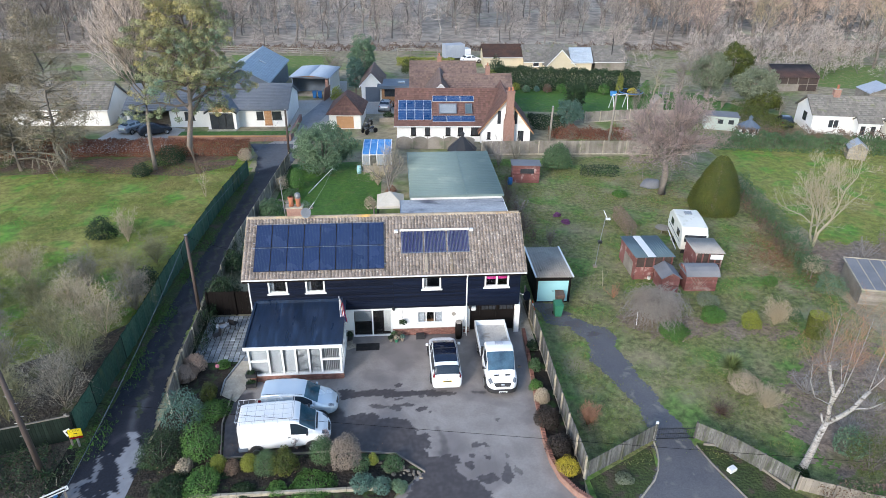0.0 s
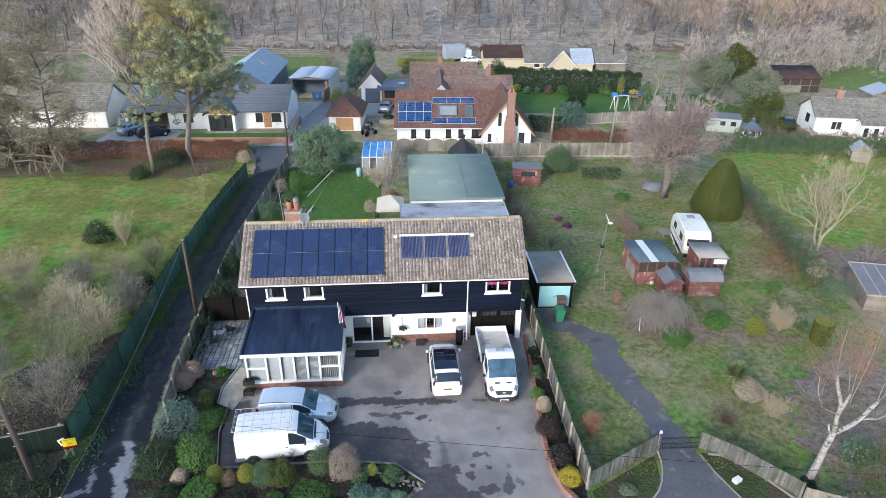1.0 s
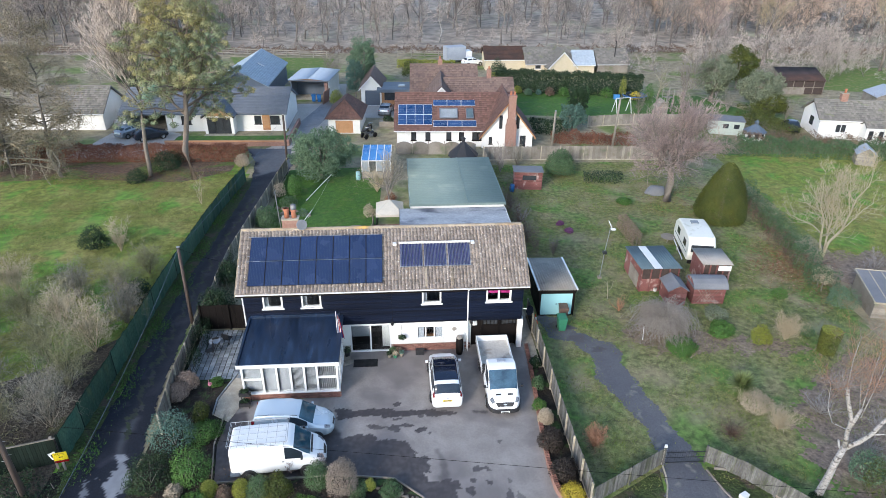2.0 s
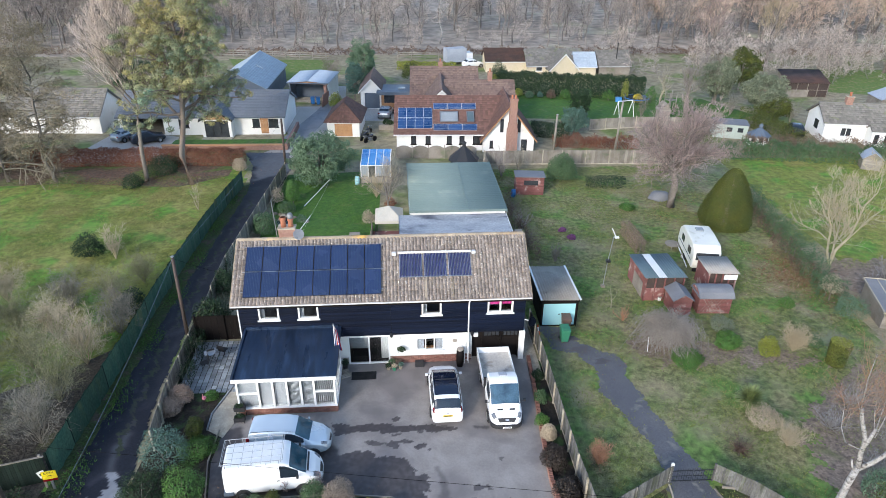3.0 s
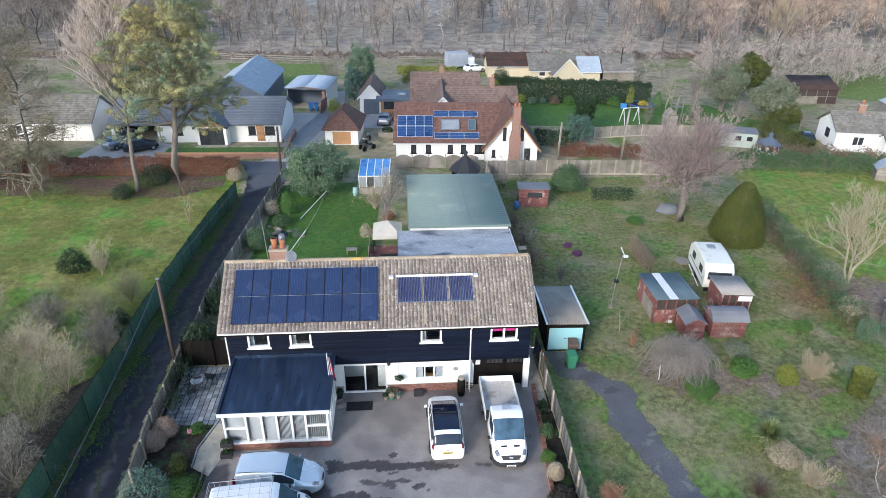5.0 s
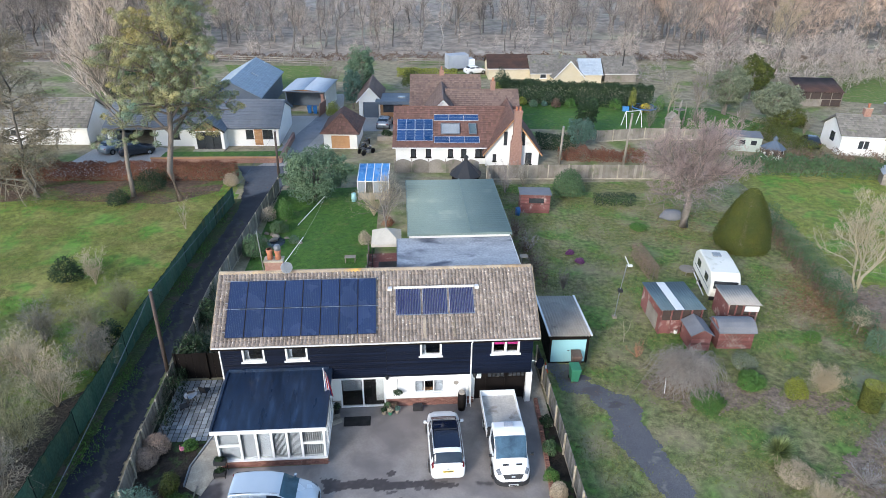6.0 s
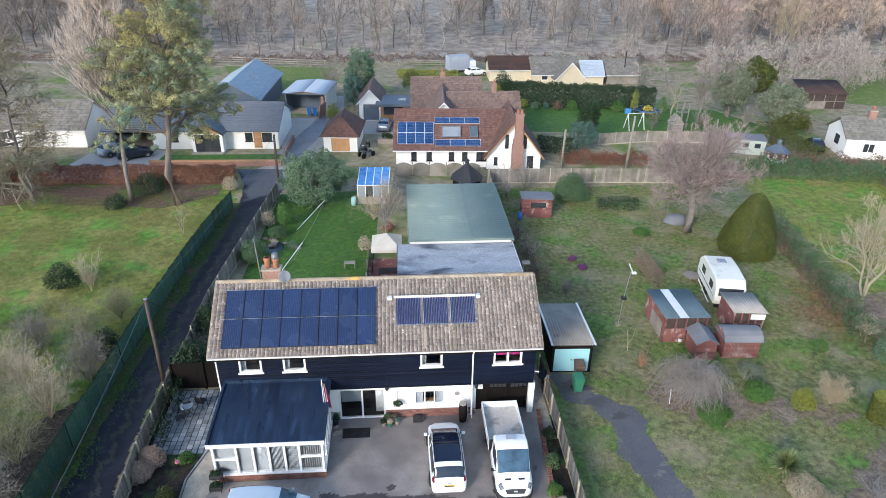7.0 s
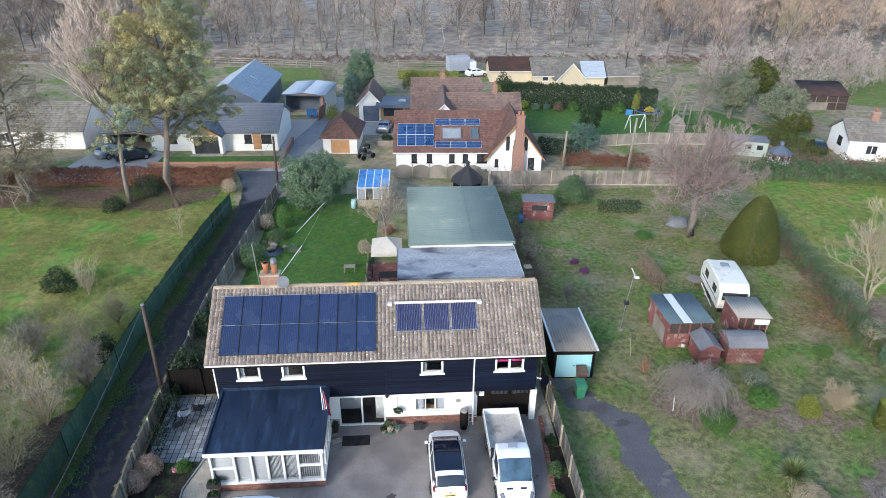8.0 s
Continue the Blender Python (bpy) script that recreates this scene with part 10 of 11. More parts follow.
# octagonal summerhouse and dark conical hut
for name, x, y, r, wall, roof, wh, rh, label in (("summerhouse", 53.9, 40.6, 1.2, "render_white", "slate_blue_wall", 1.3, 0.9, "white octagonal summerhouse with a dark pointed roof"), ("grill_hut", 16.9, 34.8, 1.5, "dark_timber", "black_plastic", 0.9, 1.6, "dark pointed hut with a lantern top")):
    t = thing(name, x, y, 0, 10, label, "summerhouse")
    for k in range(8):
        a0, a1 = 2 * math.pi * k / 8, 2 * math.pi * (k + 1) / 8
        p0, p1 = (r * math.cos(a0), r * math.sin(a0)), (r * math.cos(a1), r * math.sin(a1))
        q0, q1 = (p0[0] * 0.96, p0[1] * 0.96), (p1[0] * 0.96, p1[1] * 0.96)
        w = part("wall_panel", prism([p0, p1, q1, q0], 0, wh), wall, t)
        m0, m1 = Vector((*p0, 0)).lerp(Vector((*p1, 0)), 0.25) * 1.008, Vector((*p0, 0)).lerp(Vector((*p1, 0)), 0.75) * 1.008
        if name == "summerhouse":
            part("window", prism([(m0.x, m0.y), (m1.x, m1.y), (m1.x * 0.99, m1.y * 0.99), (m0.x * 0.99, m0.y * 0.99)], 0.5, 1.15), "window_dark", w)
        e = 1.18
        b = bmesh.new()
        vv = [b.verts.new(c) for c in ((p0[0] * e, p0[1] * e, wh - 0.05), (p1[0] * e, p1[1] * e, wh - 0.05), (0, 0, wh + rh), (p0[0] * e, p0[1] * e, wh - 0.1), (p1[0] * e, p1[1] * e, wh - 0.1), (0, 0, wh + rh - 0.06))]
        for f in ((0, 1, 2), (5, 4, 3), (0, 3, 4, 1)):
            b.faces.new([vv[i] for i in f])
        part("roof_panel", b, roof, t)
    part("finial", moved(lathe([(0.22, 0), (0.22, 0.3), (0.3, 0.3), (0.05, 0.55)], 8), 0, 0, wh + rh - 0.12), roof, t)

# blue-roofed lean-to greenhouse
lg = thing("lean_to_greenhouse", 5.75, 30.3, 0, -2, "white-framed greenhouse with a bright blue glazed roof", "greenhouse")
for i in range(5):
    x = i * 0.76
    part("rafter", quad_slab([(x - 0.04, -0.1, 2.06), (x + 0.04, -0.1, 2.06), (x + 0.04, 3.4, 2.56), (x - 0.04, 3.4, 2.56)], 0.09), "white_paint", lg)
    part("post", box(x - 0.035, x + 0.035, -0.035, 0.035, 0, 1.98), "white_paint", lg)
    if i < 4:
        part("roof_pane", quad_slab([(x + 0.042, -0.1, 2.04), (x + 0.718, -0.1, 2.04), (x + 0.718, 3.4, 2.54), (x + 0.042, 3.4, 2.54)], 0.02), "blue_roof_pane", lg, "bright blue roof pane")
        if i != 1:
            part("glass_panel", box(x + 0.04, x + 0.72, -0.01, 0.01, 0.75, 1.9), "grey_pane", lg)
part("low_wall", box(-0.04, 3.08, -0.05, 0.05, 0, 0.7), "old_wood", lg)
part("eaves_beam", box(-0.06, 3.1, -0.1, 0.05, 1.92, 2.0), "white_paint", lg)
for x in (-0.03, 3.04):
    part("side_glass", extrude_x([(0.05, 0.0), (3.3, 0.0), (3.3, 2.4), (0.05, 1.95)], x - 0.01, x + 0.01), "grey_pane", lg)
solid("water_butt", moved(lathe([(0.22, 0), (0.26, 0.4), (0.22, 0.85), (0.19, 0.88)], 16), 5.35, 29.9), "turquoise", "turquoise barrel by the greenhouse", "water butt", smooth=True)

# caravan
cv = thing("caravan", 33.85, 12.1, 0, 80, "weathered white touring caravan in the garden", "caravan")
prof = [(1.12 * x, z) for x, z in [(-2.1, 0.55), (2.0, 0.55), (2.2, 1.0), (2.05, 1.9), (1.5, 2.35), (0, 2.45), (-1.7, 2.38), (-2.15, 1.9), (-2.2, 0.9)]]
b = loft([[(x * k, y, 0.55 + (z - 0.55) * (0.97 if k < 1 else 1)) for x, z in prof] for y, k in ((-1.05, 0.96), (-0.97, 1.0), (0.97, 1.0), (1.05, 0.96))])
part("body", b, "caravan_white", cv)
for y in (-1.06, 1.06):
    for x in (-1.2, 0.9):
        part("window", box(x - 0.4, x + 0.4, y - 0.012, y + 0.012, 1.3, 1.85, bevel=0.008), "window_dark", cv)
    part("stripe", box(-2.0, 1.9, y - 0.006, y + 0.006, 1.0, 1.08), "grey_car", cv)
part("front_window", moved(box(-0.02, 0.02, -0.85, 0.85, -0.3, 0.3, bevel=0.01), -2.45, 0, 1.6, 0, 4), "window_dark", cv)
part("back_window", moved(box(-0.02, 0.02, -0.75, 0.75, -0.28, 0.28, bevel=0.01), 2.42, 0, 1.55, 0, -10), "window_dark", cv)
part("roof_light", box(0.4, 1.0, -0.3, 0.3, 2.43, 2.52, bevel=0.03), "grey_pane", cv)
for y in (-0.98, 0.98):
    part("wheel", moved(lathe([(0.2, -0.09), (0.3, -0.09), (0.3, 0.09), (0.2, 0.09)], 18), -0.1, y, 0.3, 90), "rubber", cv)
part("drawbar", rod([(2.0, -0.5, 0.5), (3.2, 0, 0.45), (2.0, 0.5, 0.5)], 0.04, 6), "galvanised", cv)
part("corner_steady", box(-2.0, -1.9, -0.8, 0.8, 0, 0.56), "black_metal", cv)

# gazebo, table and chairs, stool
gz = thing("gazebo", 7.55, 16.4, 0, 0, "square gazebo with a cream canvas canopy", "gazebo")
top_c, W2 = (1.2, 1.35, 2.95), 2.4
cs = [(0, 0, 2.1), (W2, 0, 2.1), (W2, 2.7, 2.1), (0, 2.7, 2.1)]
b = bmesh.new()
hi = [b.verts.new(c) for c in cs]
lo = [b.verts.new((c[0], c[1], c[2] - 0.22)) for c in cs]
apex = b.verts.new(top_c)
for i in range(4):
    b.faces.new((hi[i], hi[(i + 1) % 4], apex))
    b.faces.new((lo[i], lo[(i + 1) % 4], hi[(i + 1) % 4], hi[i]))
part("canopy", b, "canvas", gz)
for x, y in ((0.05, 0.05), (2.35, 0.05), (2.35, 2.65), (0.05, 2.65)):
    part("leg", rod([(x, y, 0), (x, y, 2.1)], 0.03, 6), "black_metal", gz)


def garden_table(x, y, rz, w, d, h, material, label, name="garden_table"):
    t = thing(name, x, y, 0.03, rz, label, "table")
    part("tabletop", box(-w / 2, w / 2, -d / 2, d / 2, h - 0.04, h, bevel=0.012), material, t)
    for sx in (1, -1):
        for sy in (1, -1):
            part("leg", box(sx * (w / 2 - 0.06) - 0.025, sx * (w / 2 - 0.06) + 0.025, sy * (d / 2 - 0.06) - 0.025, sy * (d / 2 - 0.06) + 0.025, 0, h - 0.042), material, t)


def garden_chair(x, y, rz, material, label, group="garden chairs"):
    t = thing("garden_chair", x, y, 0.03, rz, label, "chair", group)
    part("seat", box(-0.22, 0.22, -0.22, 0.22, 0.42, 0.46, bevel=0.012), material, t)
    part("backrest", moved(box(-0.22, 0.22, -0.015, 0.015, 0, 0.45, bevel=0.01), 0, 0.22, 0.47, -10), material, t)
    for sx in (1, -1):
        for sy in (1, -1):
            part("leg", rod([(sx * 0.2, sy * 0.2, 0), (sx * 0.19, sy * 0.19, 0.42)], 0.015, 5), material, t)


garden_table(5.73, 17.49, 0, 0.9, 0.5, 0.5, "old_wood", "small weathered slatted stool table on the lawn", "stool_table")
garden_table(8.9, 15.6, 0, 1.6, 0.9, 0.74, "black_metal", "dark garden table under the gazebo edge")
garden_chair(8.2, 14.6, 150, "black_metal", "dark metal garden chair")
garden_chair(9.2, 14.5, 190, "black_metal", "dark metal garden chair")
garden_table(7.6, 14.2, 25, 0.8, 0.6, 0.7, "white_paint", "white folding table by the terrace")
solid("wooden_deck", box(7.2, 10.3, 12.5, 18.8, 0.0, 0.03), "red_shed_wood", "reddish timber deck under the gazebo", "deck", kind="structure")
board_fence([(7.2, 19.2), (7.2, 13.2)], 0.8, "low timber screen at the edge of the deck", "old_wood", "old_wood", 0.2, 2, gravel=False)

# bistro set on the terrace
bt = thing("bistro_table", -2.35, 0.80, 0.07, 0, "small round metal table with a pale mosaic top", "table")
part("tabletop", moved(lathe([(0.36, 0), (0.37, 0.015), (0.36, 0.03), (0.1, 0.032)], 20), 0, 0, 0.7), "grey_car", bt)
for k in range(3):
    a = k * 2.1
    part("leg", rod([(0.3 * math.cos(a), 0.3 * math.sin(a), 0), (0.05 * math.cos(a), 0.05 * math.sin(a), 0.4), (0.25 * math.cos(a), 0.25 * math.sin(a), 0.69)], 0.012, 5), "black_metal", bt)
garden_chair(-2.45, 1.2, -160, "black_metal", "black metal bistro chair on the terrace")
garden_chair(-1.75, 1.5, 160, "black_metal", "black metal bistro chair on the terrace")
garden_chair(-2.6, 0.2, -60, "black_metal", "black metal bistro chair on the terrace")

# pots, boxes, mats and wall things at the house front
solid("door_mat", box(6.5, 8.0, -1.5, -0.75, 0.034, 0.055, bevel=0.008), "rubber", "black rubber mat before the patio door", "door mat")


def plant_pot(x, y, r, h, pot, foliage, label, n=160):
    t = thing("plant_pot", x, y, 0.03, 0, label, "plant pot", "pots by the house")
    part("pot", lathe([(r * 0.7, 0), (r, h), (r * 1.08, h), (r * 1.08, h + 0.04), (r * 0.85, h + 0.03)], 14), pot, t)
    rg = np.random.default_rng(int(x * 100))
    p = crown_mesh("plant", rg, n, (r * 1.4, r * 1.4, r * 1.5), 0.06)
    ob = part("plant", p, foliage, t)
    ob.location.z = h


for i, (x, y, r_, h_, k, f_) in enumerate([(8.95, -0.35, 0.18, 0.3, "stone", "leaf_laurel"), (9.3, -0.3, 0.16, 0.28, "stone", "leaf_brown"), (9.1, -0.65, 0.15, 0.25, "green_bin", "leaf_straw"), (9.5, -0.55, 0.14, 0.22, "stone", "leaf_blue"), (8.75, -0.6, 0.14, 0.22, "stone", "leaf_dark"),
                                           (6.08, -0.4, 0.2, 0.4, "black_plastic", "leaf_dark")] ):
    plant_pot(x, y, r_, h_, k, f_, "potted plant standing against the house")
stand = thing("plant_stand", 0.55, -4.55, 0.03, 0, "black two-tier plant stand with evergreen plants by the porch", "plant stand")
for z, y in ((0.12, -0.16), (0.62, 0.12)):
    tray = part("tray", box(-0.3, 0.3, y - 0.17, y + 0.17, z, z + 0.26, bevel=0.02), "black_plastic", stand)
    ob = part("plant", crown_mesh("plant", np.random.default_rng(int(z * 100)), 240, (0.3, 0.18, 0.15), 0.055), "leaf_dark", tray)
    ob.location = (0, y, z + 0.26)
for x in (-0.27, 0.27):
    part("leg", rod([(x, 0.27, 0), (x, 0.27, 0.86)], 0.02, 6), "black_metal", stand)
    part("leg", rod([(x, -0.3, 0), (x, -0.3, 0.36)], 0.02, 6), "black_metal", stand)
crate = thing("wooden_crate", 6.1, -1.1, 0.03, 25, "small wooden crate by the porch", "crate")
for z in (0.05, 0.16, 0.27):
    for y in (-0.2, 0.2):
        part("slat", box(-0.3, 0.3, y - 0.01, y + 0.01, z, z + 0.08), "old_wood", crate)
part("base", box(-0.3, 0.3, -0.19, 0.19, 0.0, 0.03), "old_wood", crate)
solid("boot_box", box(10.4, 10.95, -0.5, -0.15, 0.032, 0.32, bevel=0.02), "black_plastic", "black plastic box against the brick plinth", "box")
brl = thing("water_barrel", 13.2, -0.45, 0.03, 0, "tall dark barrel full of logs beside the garage", "barrel")
part("barrel", lathe([(0.2, 0), (0.235, 0.35), (0.24, 0.7), (0.215, 1.2), (0.2, 1.22), (0.19, 1.15)], 20), "dark_timber", brl, smooth=True)
part("log_top", moved(lathe([(0.2, 0), (0.19, 0.1), (0.17, 0.11), (0.005, 0.115)], 16), 0, 0, 1.2), "old_wood", brl, "sawn top of an upright log")
lad = thing("ladder", 13.62, -0.12, 0.03, 0, "white ladder leaning by the rain pipe", "ladder")
for x in (-0.12, 0.12):
    part("stile", rod([(x, -0.15, 0), (x, 0.0, 1.6)], 0.02, 6), "white_paint", lad)
for k in range(5):
    part("rung", rod([(-0.12, -0.13 + k * 0.025, 0.25 + k * 0.28), (0.12, -0.13 + k * 0.025, 0.25 + k * 0.28)], 0.012, 5), "white_paint", lad)
hb = thing("hanging_basket", 9.55, -0.28, 1.15, 0, "hanging basket of trailing leaves on the white wall", "hanging basket")
part("plant", crown_mesh("plant", np.random.default_rng(2), 260, (0.28, 0.25, 0.3), 0.06), "leaf_dark", hb)
part("chain", rod([(0, 0, 0.3), (0, 0.05, 0.85)], 0.008, 5), "black_metal", hb)
part("bracket", rod([(0, 0.05, 0.85), (0, 0.3, 0.85)], 0.012, 5), "black_metal", hb)
solid("wall_plaque", moved(lathe([(0.13, 0), (0.15, 0.02), (0.05, 0.04)], 16), 12.9, 0.02, 1.62, 90), "old_wood", "round dark plaque on the white wall", "plaque")
wd = thing("satellite_dish", 17.35, -0.1, 3.0, 0, "dark satellite dish on the side of the house", "satellite dish")
part("reflector", moved(lathe([(0.03, 0), (0.2, 0.03), (0.3, 0.1), (0.31, 0.1), (0.2, 0.045)], 18), 0.2, -0.1, 0, 75, 0, 30), "weatherboard", wd)
part("bracket", rod([(-0.18, 0.15, 0), (0.15, 0.0, 0)], 0.02, 6), "galvanised", wd)

# flag on the porch corner
fg_ = thing("flag", 5.72, -1.6, 0.25, 0, "furled red, white and blue flag on a white pole", "flag")
part("pole", rod([(0, 0, 0.6), (0, -0.12, 4.1)], 0.022, 8), "white_paint", fg_)
rg = np.random.default_rng(8)
cols = ["blue_cloth", "white_cloth", "red_cloth", "white_cloth", "blue_cloth", "red_cloth"]
for i in range(6):
    b = bmesh.new()
    rows = []
    for k in range(9):
        z = 4.0 - k * 0.19
        x0 = 0.02 + i * 0.055 * (0.5 + 0.08 * k)
        x1 = x0 + 0.06 * (0.5 + 0.08 * k)
        yy = -0.12 + 0.06 * math.sin(i * 1.9 + k * 0.5)
        y2 = -0.12 + 0.06 * math.sin((i + 1) * 1.9 + k * 0.5)
        dz = -0.06 * i
        rows.append([b.verts.new((x0, yy, z + dz)), b.verts.new((x1, y2, z + dz - 0.05)), b.verts.new((x1, y2 + 0.012, z + dz - 0.05)), b.verts.new((x0, yy + 0.012, z + dz))])
    for r_, s_ in zip(rows, rows[1:]):
        for q in range(4):
            b.faces.new((r_[q], s_[q], s_[(q + 1) % 4], r_[(q + 1) % 4]))
    b.faces.new(rows[0])
    b.faces.new(rows[-1][::-1])
    bmesh.ops.recalc_face_normals(b, faces=b.faces[:])
    part("stripe", b, cols[i], fg_)

# garden things
for a, b_ in (((2.65, 29.2), (0.55, 24.6)), ((1.65, 20.4), (0.35, 17.3))):
    t = thing("clothes_pole", b_[0], b_[1], 0.03, 0, "long white prop pole of the washing line", "washing line", "washing poles")
    d = Vector((a[0] - b_[0], a[1] - b_[1], 0.9))
    part("pole", rod([(0, 0, 0.02), d], 0.035, 8), "white_paint", t)
solid("washing_line", rod([(2.65, 29.2, 0.9), (2.2, 25, 0.8), (1.65, 20.4, 0.9), (1.2, 18, 0.5)], 0.008, 4), "white_cloth", "thin washing line over the lawn", "washing line")
mast = thing("feeder_mast", 24.94, 8.36, 0, 0, "thin mast with a small arm and a feeder on the lawn", "mast")
part("pole", rod([(0, 0, 0), (0.15, 0.1, 2.2), (0.35, 0.1, 4.3)], 0.03, 7), "galvanised", mast)
part("arm", rod([(0.1, 0, 4.95), (0.5, 0.1, 4.2)], 0.035, 6), "white_paint", mast)
part("feeder", box(0.42, 0.72, 0.0, 0.2, 4.12, 4.24, bevel=0.02), "white_paint", mast)
part("box", box(0.0, 0.3, -0.1, 0.2, 2.15, 2.35, bevel=0.02), "black_plastic", mast)
part("foot", box(-0.15, 0.15, -0.15, 0.15, 0, 0.18, bevel=0.03), "stone", mast)
bath = thing("bird_table", 18.95, 13.0, 0, 0, "wooden bird table by the workshop fence", "bird table")
part("post", rod([(0, 0, 0), (0, 0, 2.6)], 0.04, 6), "old_wood", bath)
part("roof", box(-0.15, 0.45, -0.25, 0.25, 2.6, 2.68, bevel=0.02), "old_wood", bath)
for i, (x, y, z) in enumerate([(-0.4, 0.1, 0), (0.3, 0.2, 0)]):
    fl_ = thing("garden_flamingo", -1.70, -3.12, 0.03, 0, "pink plastic flamingo in the flower bed", "garden ornament") if i == 0 else None
    if fl_:
        part("body", moved(lathe([(0.02, 0), (0.1, 0.08), (0.12, 0.18), (0.03, 0.3)], 10), 0, 0, 0.5, 60), "pink_plastic", fl_)
        part("neck", rod([(0, -0.2, 0.62), (0, -0.32, 0.85), (0, -0.25, 0.95)], 0.025, 6), "pink_plastic", fl_)
        part("leg", rod([(0, -0.05, 0), (0, -0.05, 0.55)], 0.012, 5), "black_metal", fl_)
solid("white_box", moved(box(-0.22, 0.22, -0.14, 0.14, 0, 0.22, bevel=0.03), 25.97, -12.67, 0.02, 0, 0, 25), "white_paint", "small white box standing in the verge", "box")


def edging_along(points, w, h, piece, material, label, group):
    """Edging pieces laid end to end along a line."""
    for a, b in zip(points, points[1:]):
        d = Vector((b[0] - a[0], b[1] - a[1]))
        n = max(round(d.length / piece), 1)
        for k in range(n):
            x, y = a[0] + d.x * (k + 0.5) / n, a[1] + d.y * (k + 0.5) / n
            solid("edging", moved(box(-d.length / n / 2 + 0.006, d.length / n / 2 - 0.006, -w / 2, w / 2, 0, h, bevel=0.012), x, y, 0.01, 0, 0, math.degrees(math.atan2(d.y, d.x))), material, label, "edging", group)


edging_along([(22.74, -10.5), (22.68, -11.1), (22.52, -11.75), (22.25, -12.4), (21.85, -13.02), (20.75, -14.1)], 0.07, 0.09, 0.6, "concrete", "mossy concrete edging of the path", "path edging")
edging_along([(24.9, -10.9), (25.2, -12.3), (25.68, -13.7), (26.2, -15.4)], 0.06, 0.1, 0.9, "old_wood", "weathered timber edging of the path", "timber edging")
edging_along([(-0.48, -1.65), (-1.17, -4.0), (-1.12, -5.3)], 0.07, 0.13, 0.8, "slab", "grey concrete edging between the path and the bed", "bed edging")
edging_along([(25.3, -10.85), (26.6, -11.1), (27.3, -12.3), (28.3, -14.0)], 0.07, 0.16, 1.2, "old_wood", "pale timber board below the fence", "timber edging")
# trampoline, swing, slide, climbing frame
tr = thing("trampoline", 45.4, 60.3, 0, 0, "round dark trampoline on the far lawn", "trampoline")
part("mat", moved(lathe([(1.7, 0), (1.72, 0.02), (0.3, 0.015)], 24), 0, 0, 0.75), "dark_car", tr)
part("rim", rod([(1.75 * math.cos(k * 0.3), 1.75 * math.sin(k * 0.3), 0.75) for k in range(22)], 0.07, 6), "blue_plastic", tr)
for k in range(6):
    part("leg", rod([(1.7 * math.cos(k * 1.05), 1.7 * math.sin(k * 1.05), 0), (1.7 * math.cos(k * 1.05), 1.7 * math.sin(k * 1.05), 0.74)], 0.03, 5), "galvanised", tr)
solid("blue_stool", box(42.4, 43.3, 60.6, 61.1, 0, 0.7, bevel=0.05), "blue_roof_pane", "small blue plastic seat on the far lawn", "seat")
sw = thing("swing_frame", 40.2, 53.3, 0, 10, "white A-frame garden swing", "swing")
for x in (0, 2.2):
    for s in (1, -1):
        part("leg", rod([(x, s * 0.8, 0), (x, 0, 2.1)], 0.05, 6), "white_paint", sw)
part("beam", rod([(0, 0, 2.1), (2.2, 0, 2.1)], 0.05, 6), "white_paint", sw)
slide = thing("slide", 46.2, 55.2, 0, 20, "green plastic slide on a timber climbing frame", "slide")
part("chute", quad_slab([(0, -0.25, 0.1), (0, 0.25, 0.1), (2.2, 0.25, 1.5), (2.2, -0.25, 1.5)][::-1], 0.06), "leaf_bright", slide)
for x, y in ((2.2, -0.5), (2.2, 0.5), (3.4, -0.5), (3.4, 0.5)):
    part("post", box(x - 0.05, x + 0.05, y - 0.05, y + 0.05, 0, 2.6), "old_wood", slide)
part("deck", box(2.15, 3.45, -0.55, 0.55, 1.45, 1.52), "old_wood", slide)
for i in range(9):
    solid("sleeper_post", box(47.5 + i * 0.85, 47.65 + i * 0.85, 53.6 - i * 0.05, 53.75 - i * 0.05, 0, 0.9 + 0.35 * math.sin(i * 2.3)), "old_wood", "upright weathered timber post of the play border", "post", "play border posts")
for x, y, rz_ in ((-2.6, 61.2, 0), (-1.8, 61.0, 5)):
    wheelie_bin(x, y, rz_, "blue_plastic", "dark blue wheelie bin before the carport")
raised = thing("raised_bed", 7.2, 48.5, 0, -4, "timber raised bed with small evergreens", "planter")
part("box", box(0, 3.0, 0, 1.0, 0, 0.6), "old_wood", raised)
part("plants", crown_mesh("plants", np.random.default_rng(4), 500, (0.9, 0.45, 0.7), 0.1), "leaf_dark", raised).location = (1.2, 0.5, 0.55)

# loose things in the garden to the east
bm = bmesh.new()
bmesh.ops.create_icosphere(bm, subdivisions=3, radius=1)
for v in bm.verts:
    k = 1 + 0.22 * noise.noise(v.co * 1.3 + Vector((4, 1, 0)))
    v.co = Vector((v.co.x * 1.15 * k, v.co.y * 0.8 * k, max(v.co.z, 0) * 0.75 * k))
ob = solid("tarpaulin_mound", bm, "felt_shed", "heap under a grey tarpaulin beside the cherry", "tarpaulin", smooth=True)
ob.location = (35.54, 24.73, 0.01)
tb = thing("round_table", 32.65, 14.22, 0, 0, "low round weathered table beside the caravan", "table")
part("tabletop", moved(lathe([(0.62, 0), (0.64, 0.03), (0.62, 0.06), (0.1, 0.062)], 20), 0, 0, 0.42), "old_wood", tb)
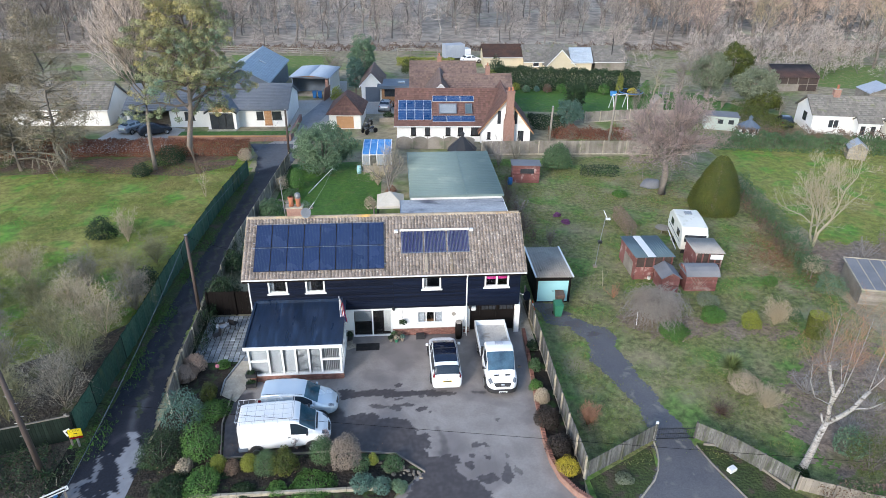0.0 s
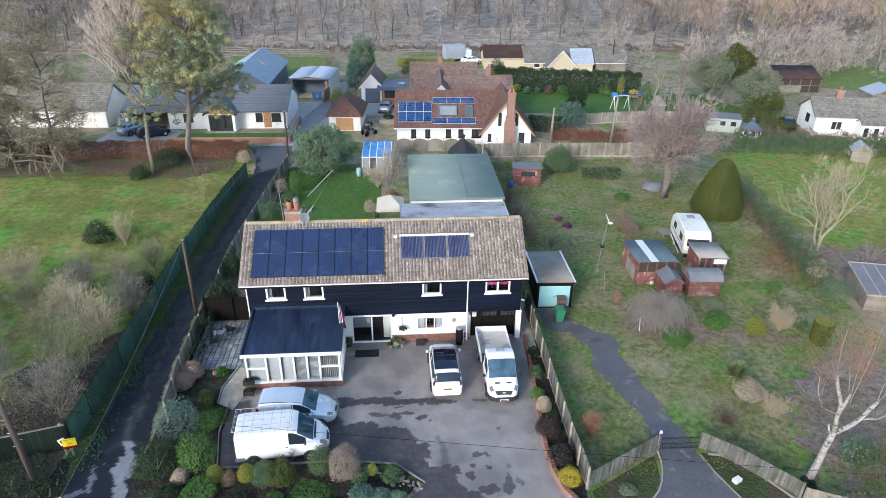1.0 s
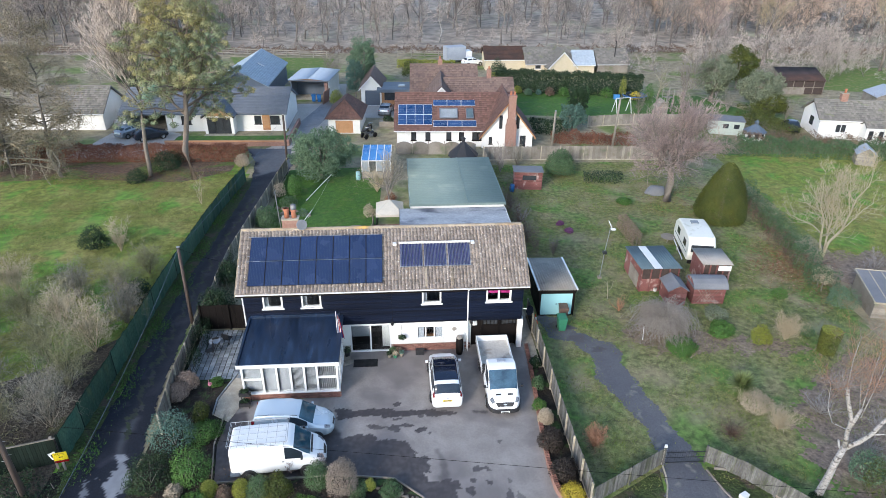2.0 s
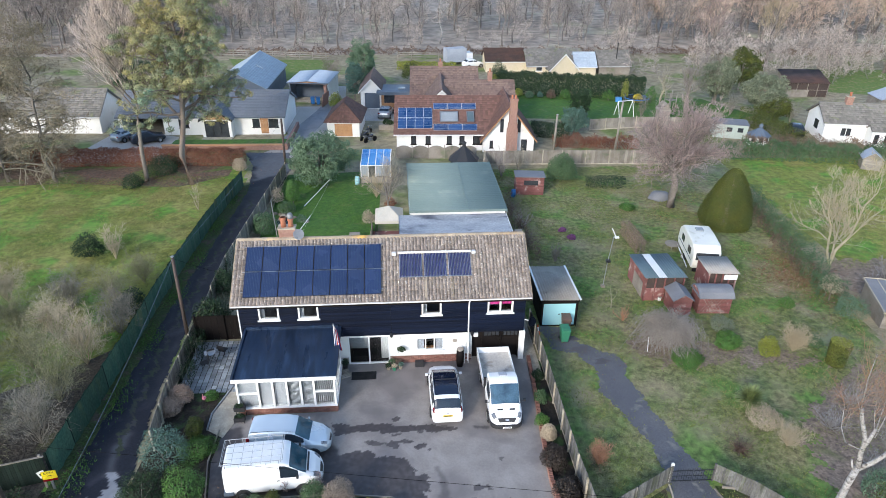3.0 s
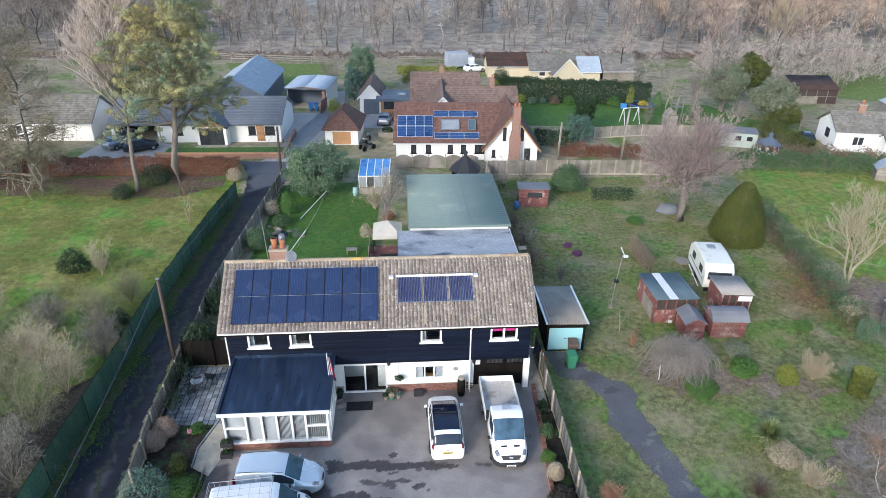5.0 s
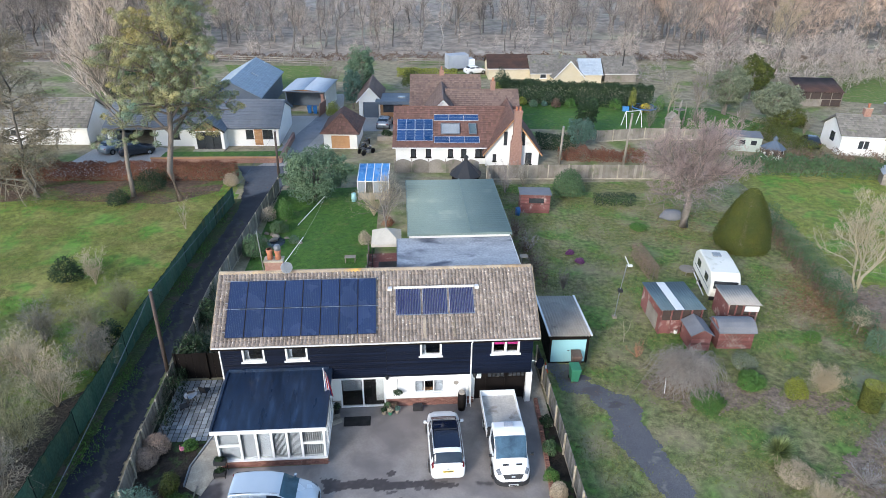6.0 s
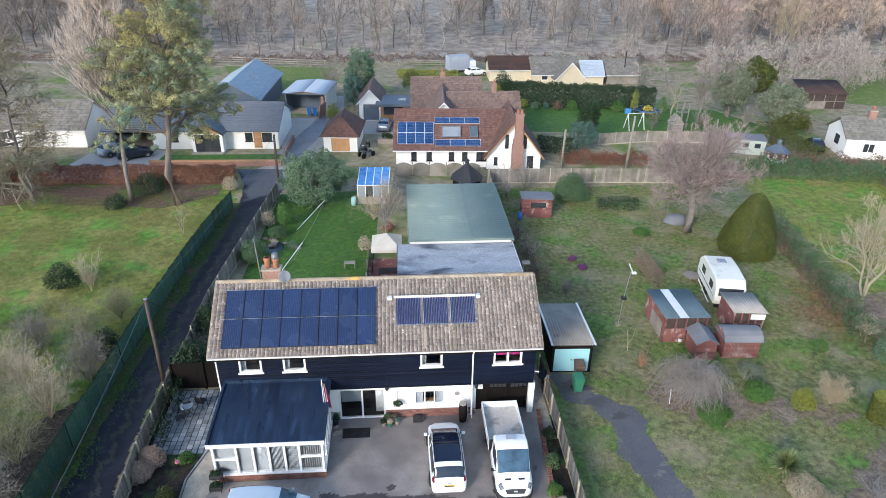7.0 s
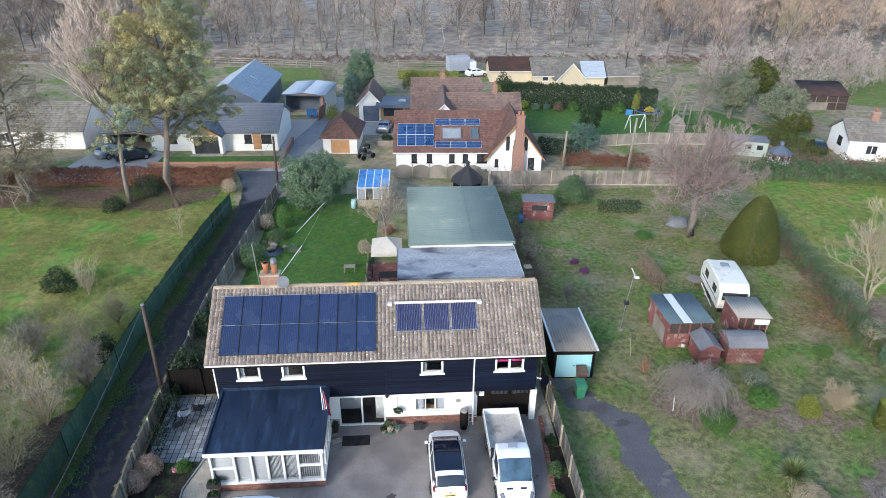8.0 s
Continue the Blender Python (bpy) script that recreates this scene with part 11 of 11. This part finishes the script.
for k in range(3):
    part("leg", rod([(0.4 * math.cos(k * 2.1), 0.4 * math.sin(k * 2.1), 0), (0.35 * math.cos(k * 2.1), 0.35 * math.sin(k * 2.1), 0.42)], 0.03, 6), "old_wood", tb)
for a, b, z, r0, name, label in (((32.60, 10.91), (33.02, 14.03), 0.45, 0.045, "awning_rail", "white awning rail lying beside the caravan"), ((31.16, 4.60), (30.87, 5.73), 0.9, 0.035, "white_pole", "white pole leaning between the red sheds"),
                                 ((25.50, 0.23), (25.51, 0.43), 1.0, 0.03, "white_stake", "thin white stake standing in the border"), ((28.03, 3.03), (28.06, 3.33), 0.5, 0.025, "white_stake", "short white stake standing in the lawn")):
    solid(name, rod([(*a, 0.02), (*b, z)], r0, 7), "white_paint", label, "pole")
tg = thing("planting_trough", 33.16, 12.58, 0, 20, "small grey trough with green plants beside the caravan", "planter")
part("trough", box(-0.35, 0.35, -0.2, 0.2, 0, 0.35, bevel=0.03), "concrete", tg)
part("plant", crown_mesh("plant", np.random.default_rng(3), 200, (0.3, 0.18, 0.2), 0.06), "leaf_laurel", tg).location = (0, 0, 0.32)
stick = thing("dead_sapling", 24.69, 5.44, 0, 0, "pale dead forked sapling on the lawn", "sapling")
part("stem", rod([(0, 0, 0), (-0.05, 0, 0.6), (-0.15, 0, 1.2), (-0.25, 0.05, 1.7)], [0.035, 0.03, 0.022, 0.01], 6), "bark_pale", stick)
for q in (((-0.05, 0, 0.6), (0.2, 0, 1.0), (0.25, 0, 1.5)), ((-0.15, 0, 1.2), (-0.4, 0, 1.5))):
    part("twig", rod(q, 0.012, 5), "bark_pale", stick)
pot_w = thing("white_bucket", 28.57, 6.30, 0, 0, "white plastic bucket beside the red shed", "bucket")
part("bucket", lathe([(0.13, 0), (0.16, 0.3), (0.17, 0.3), (0.15, 0.28), (0.12, 0.05)], 14), "white_paint", pot_w)
part("handle", rod([(-0.16, 0, 0.3), (0, -0.12, 0.36), (0.16, 0, 0.3)], 0.008, 5), "galvanised", pot_w)
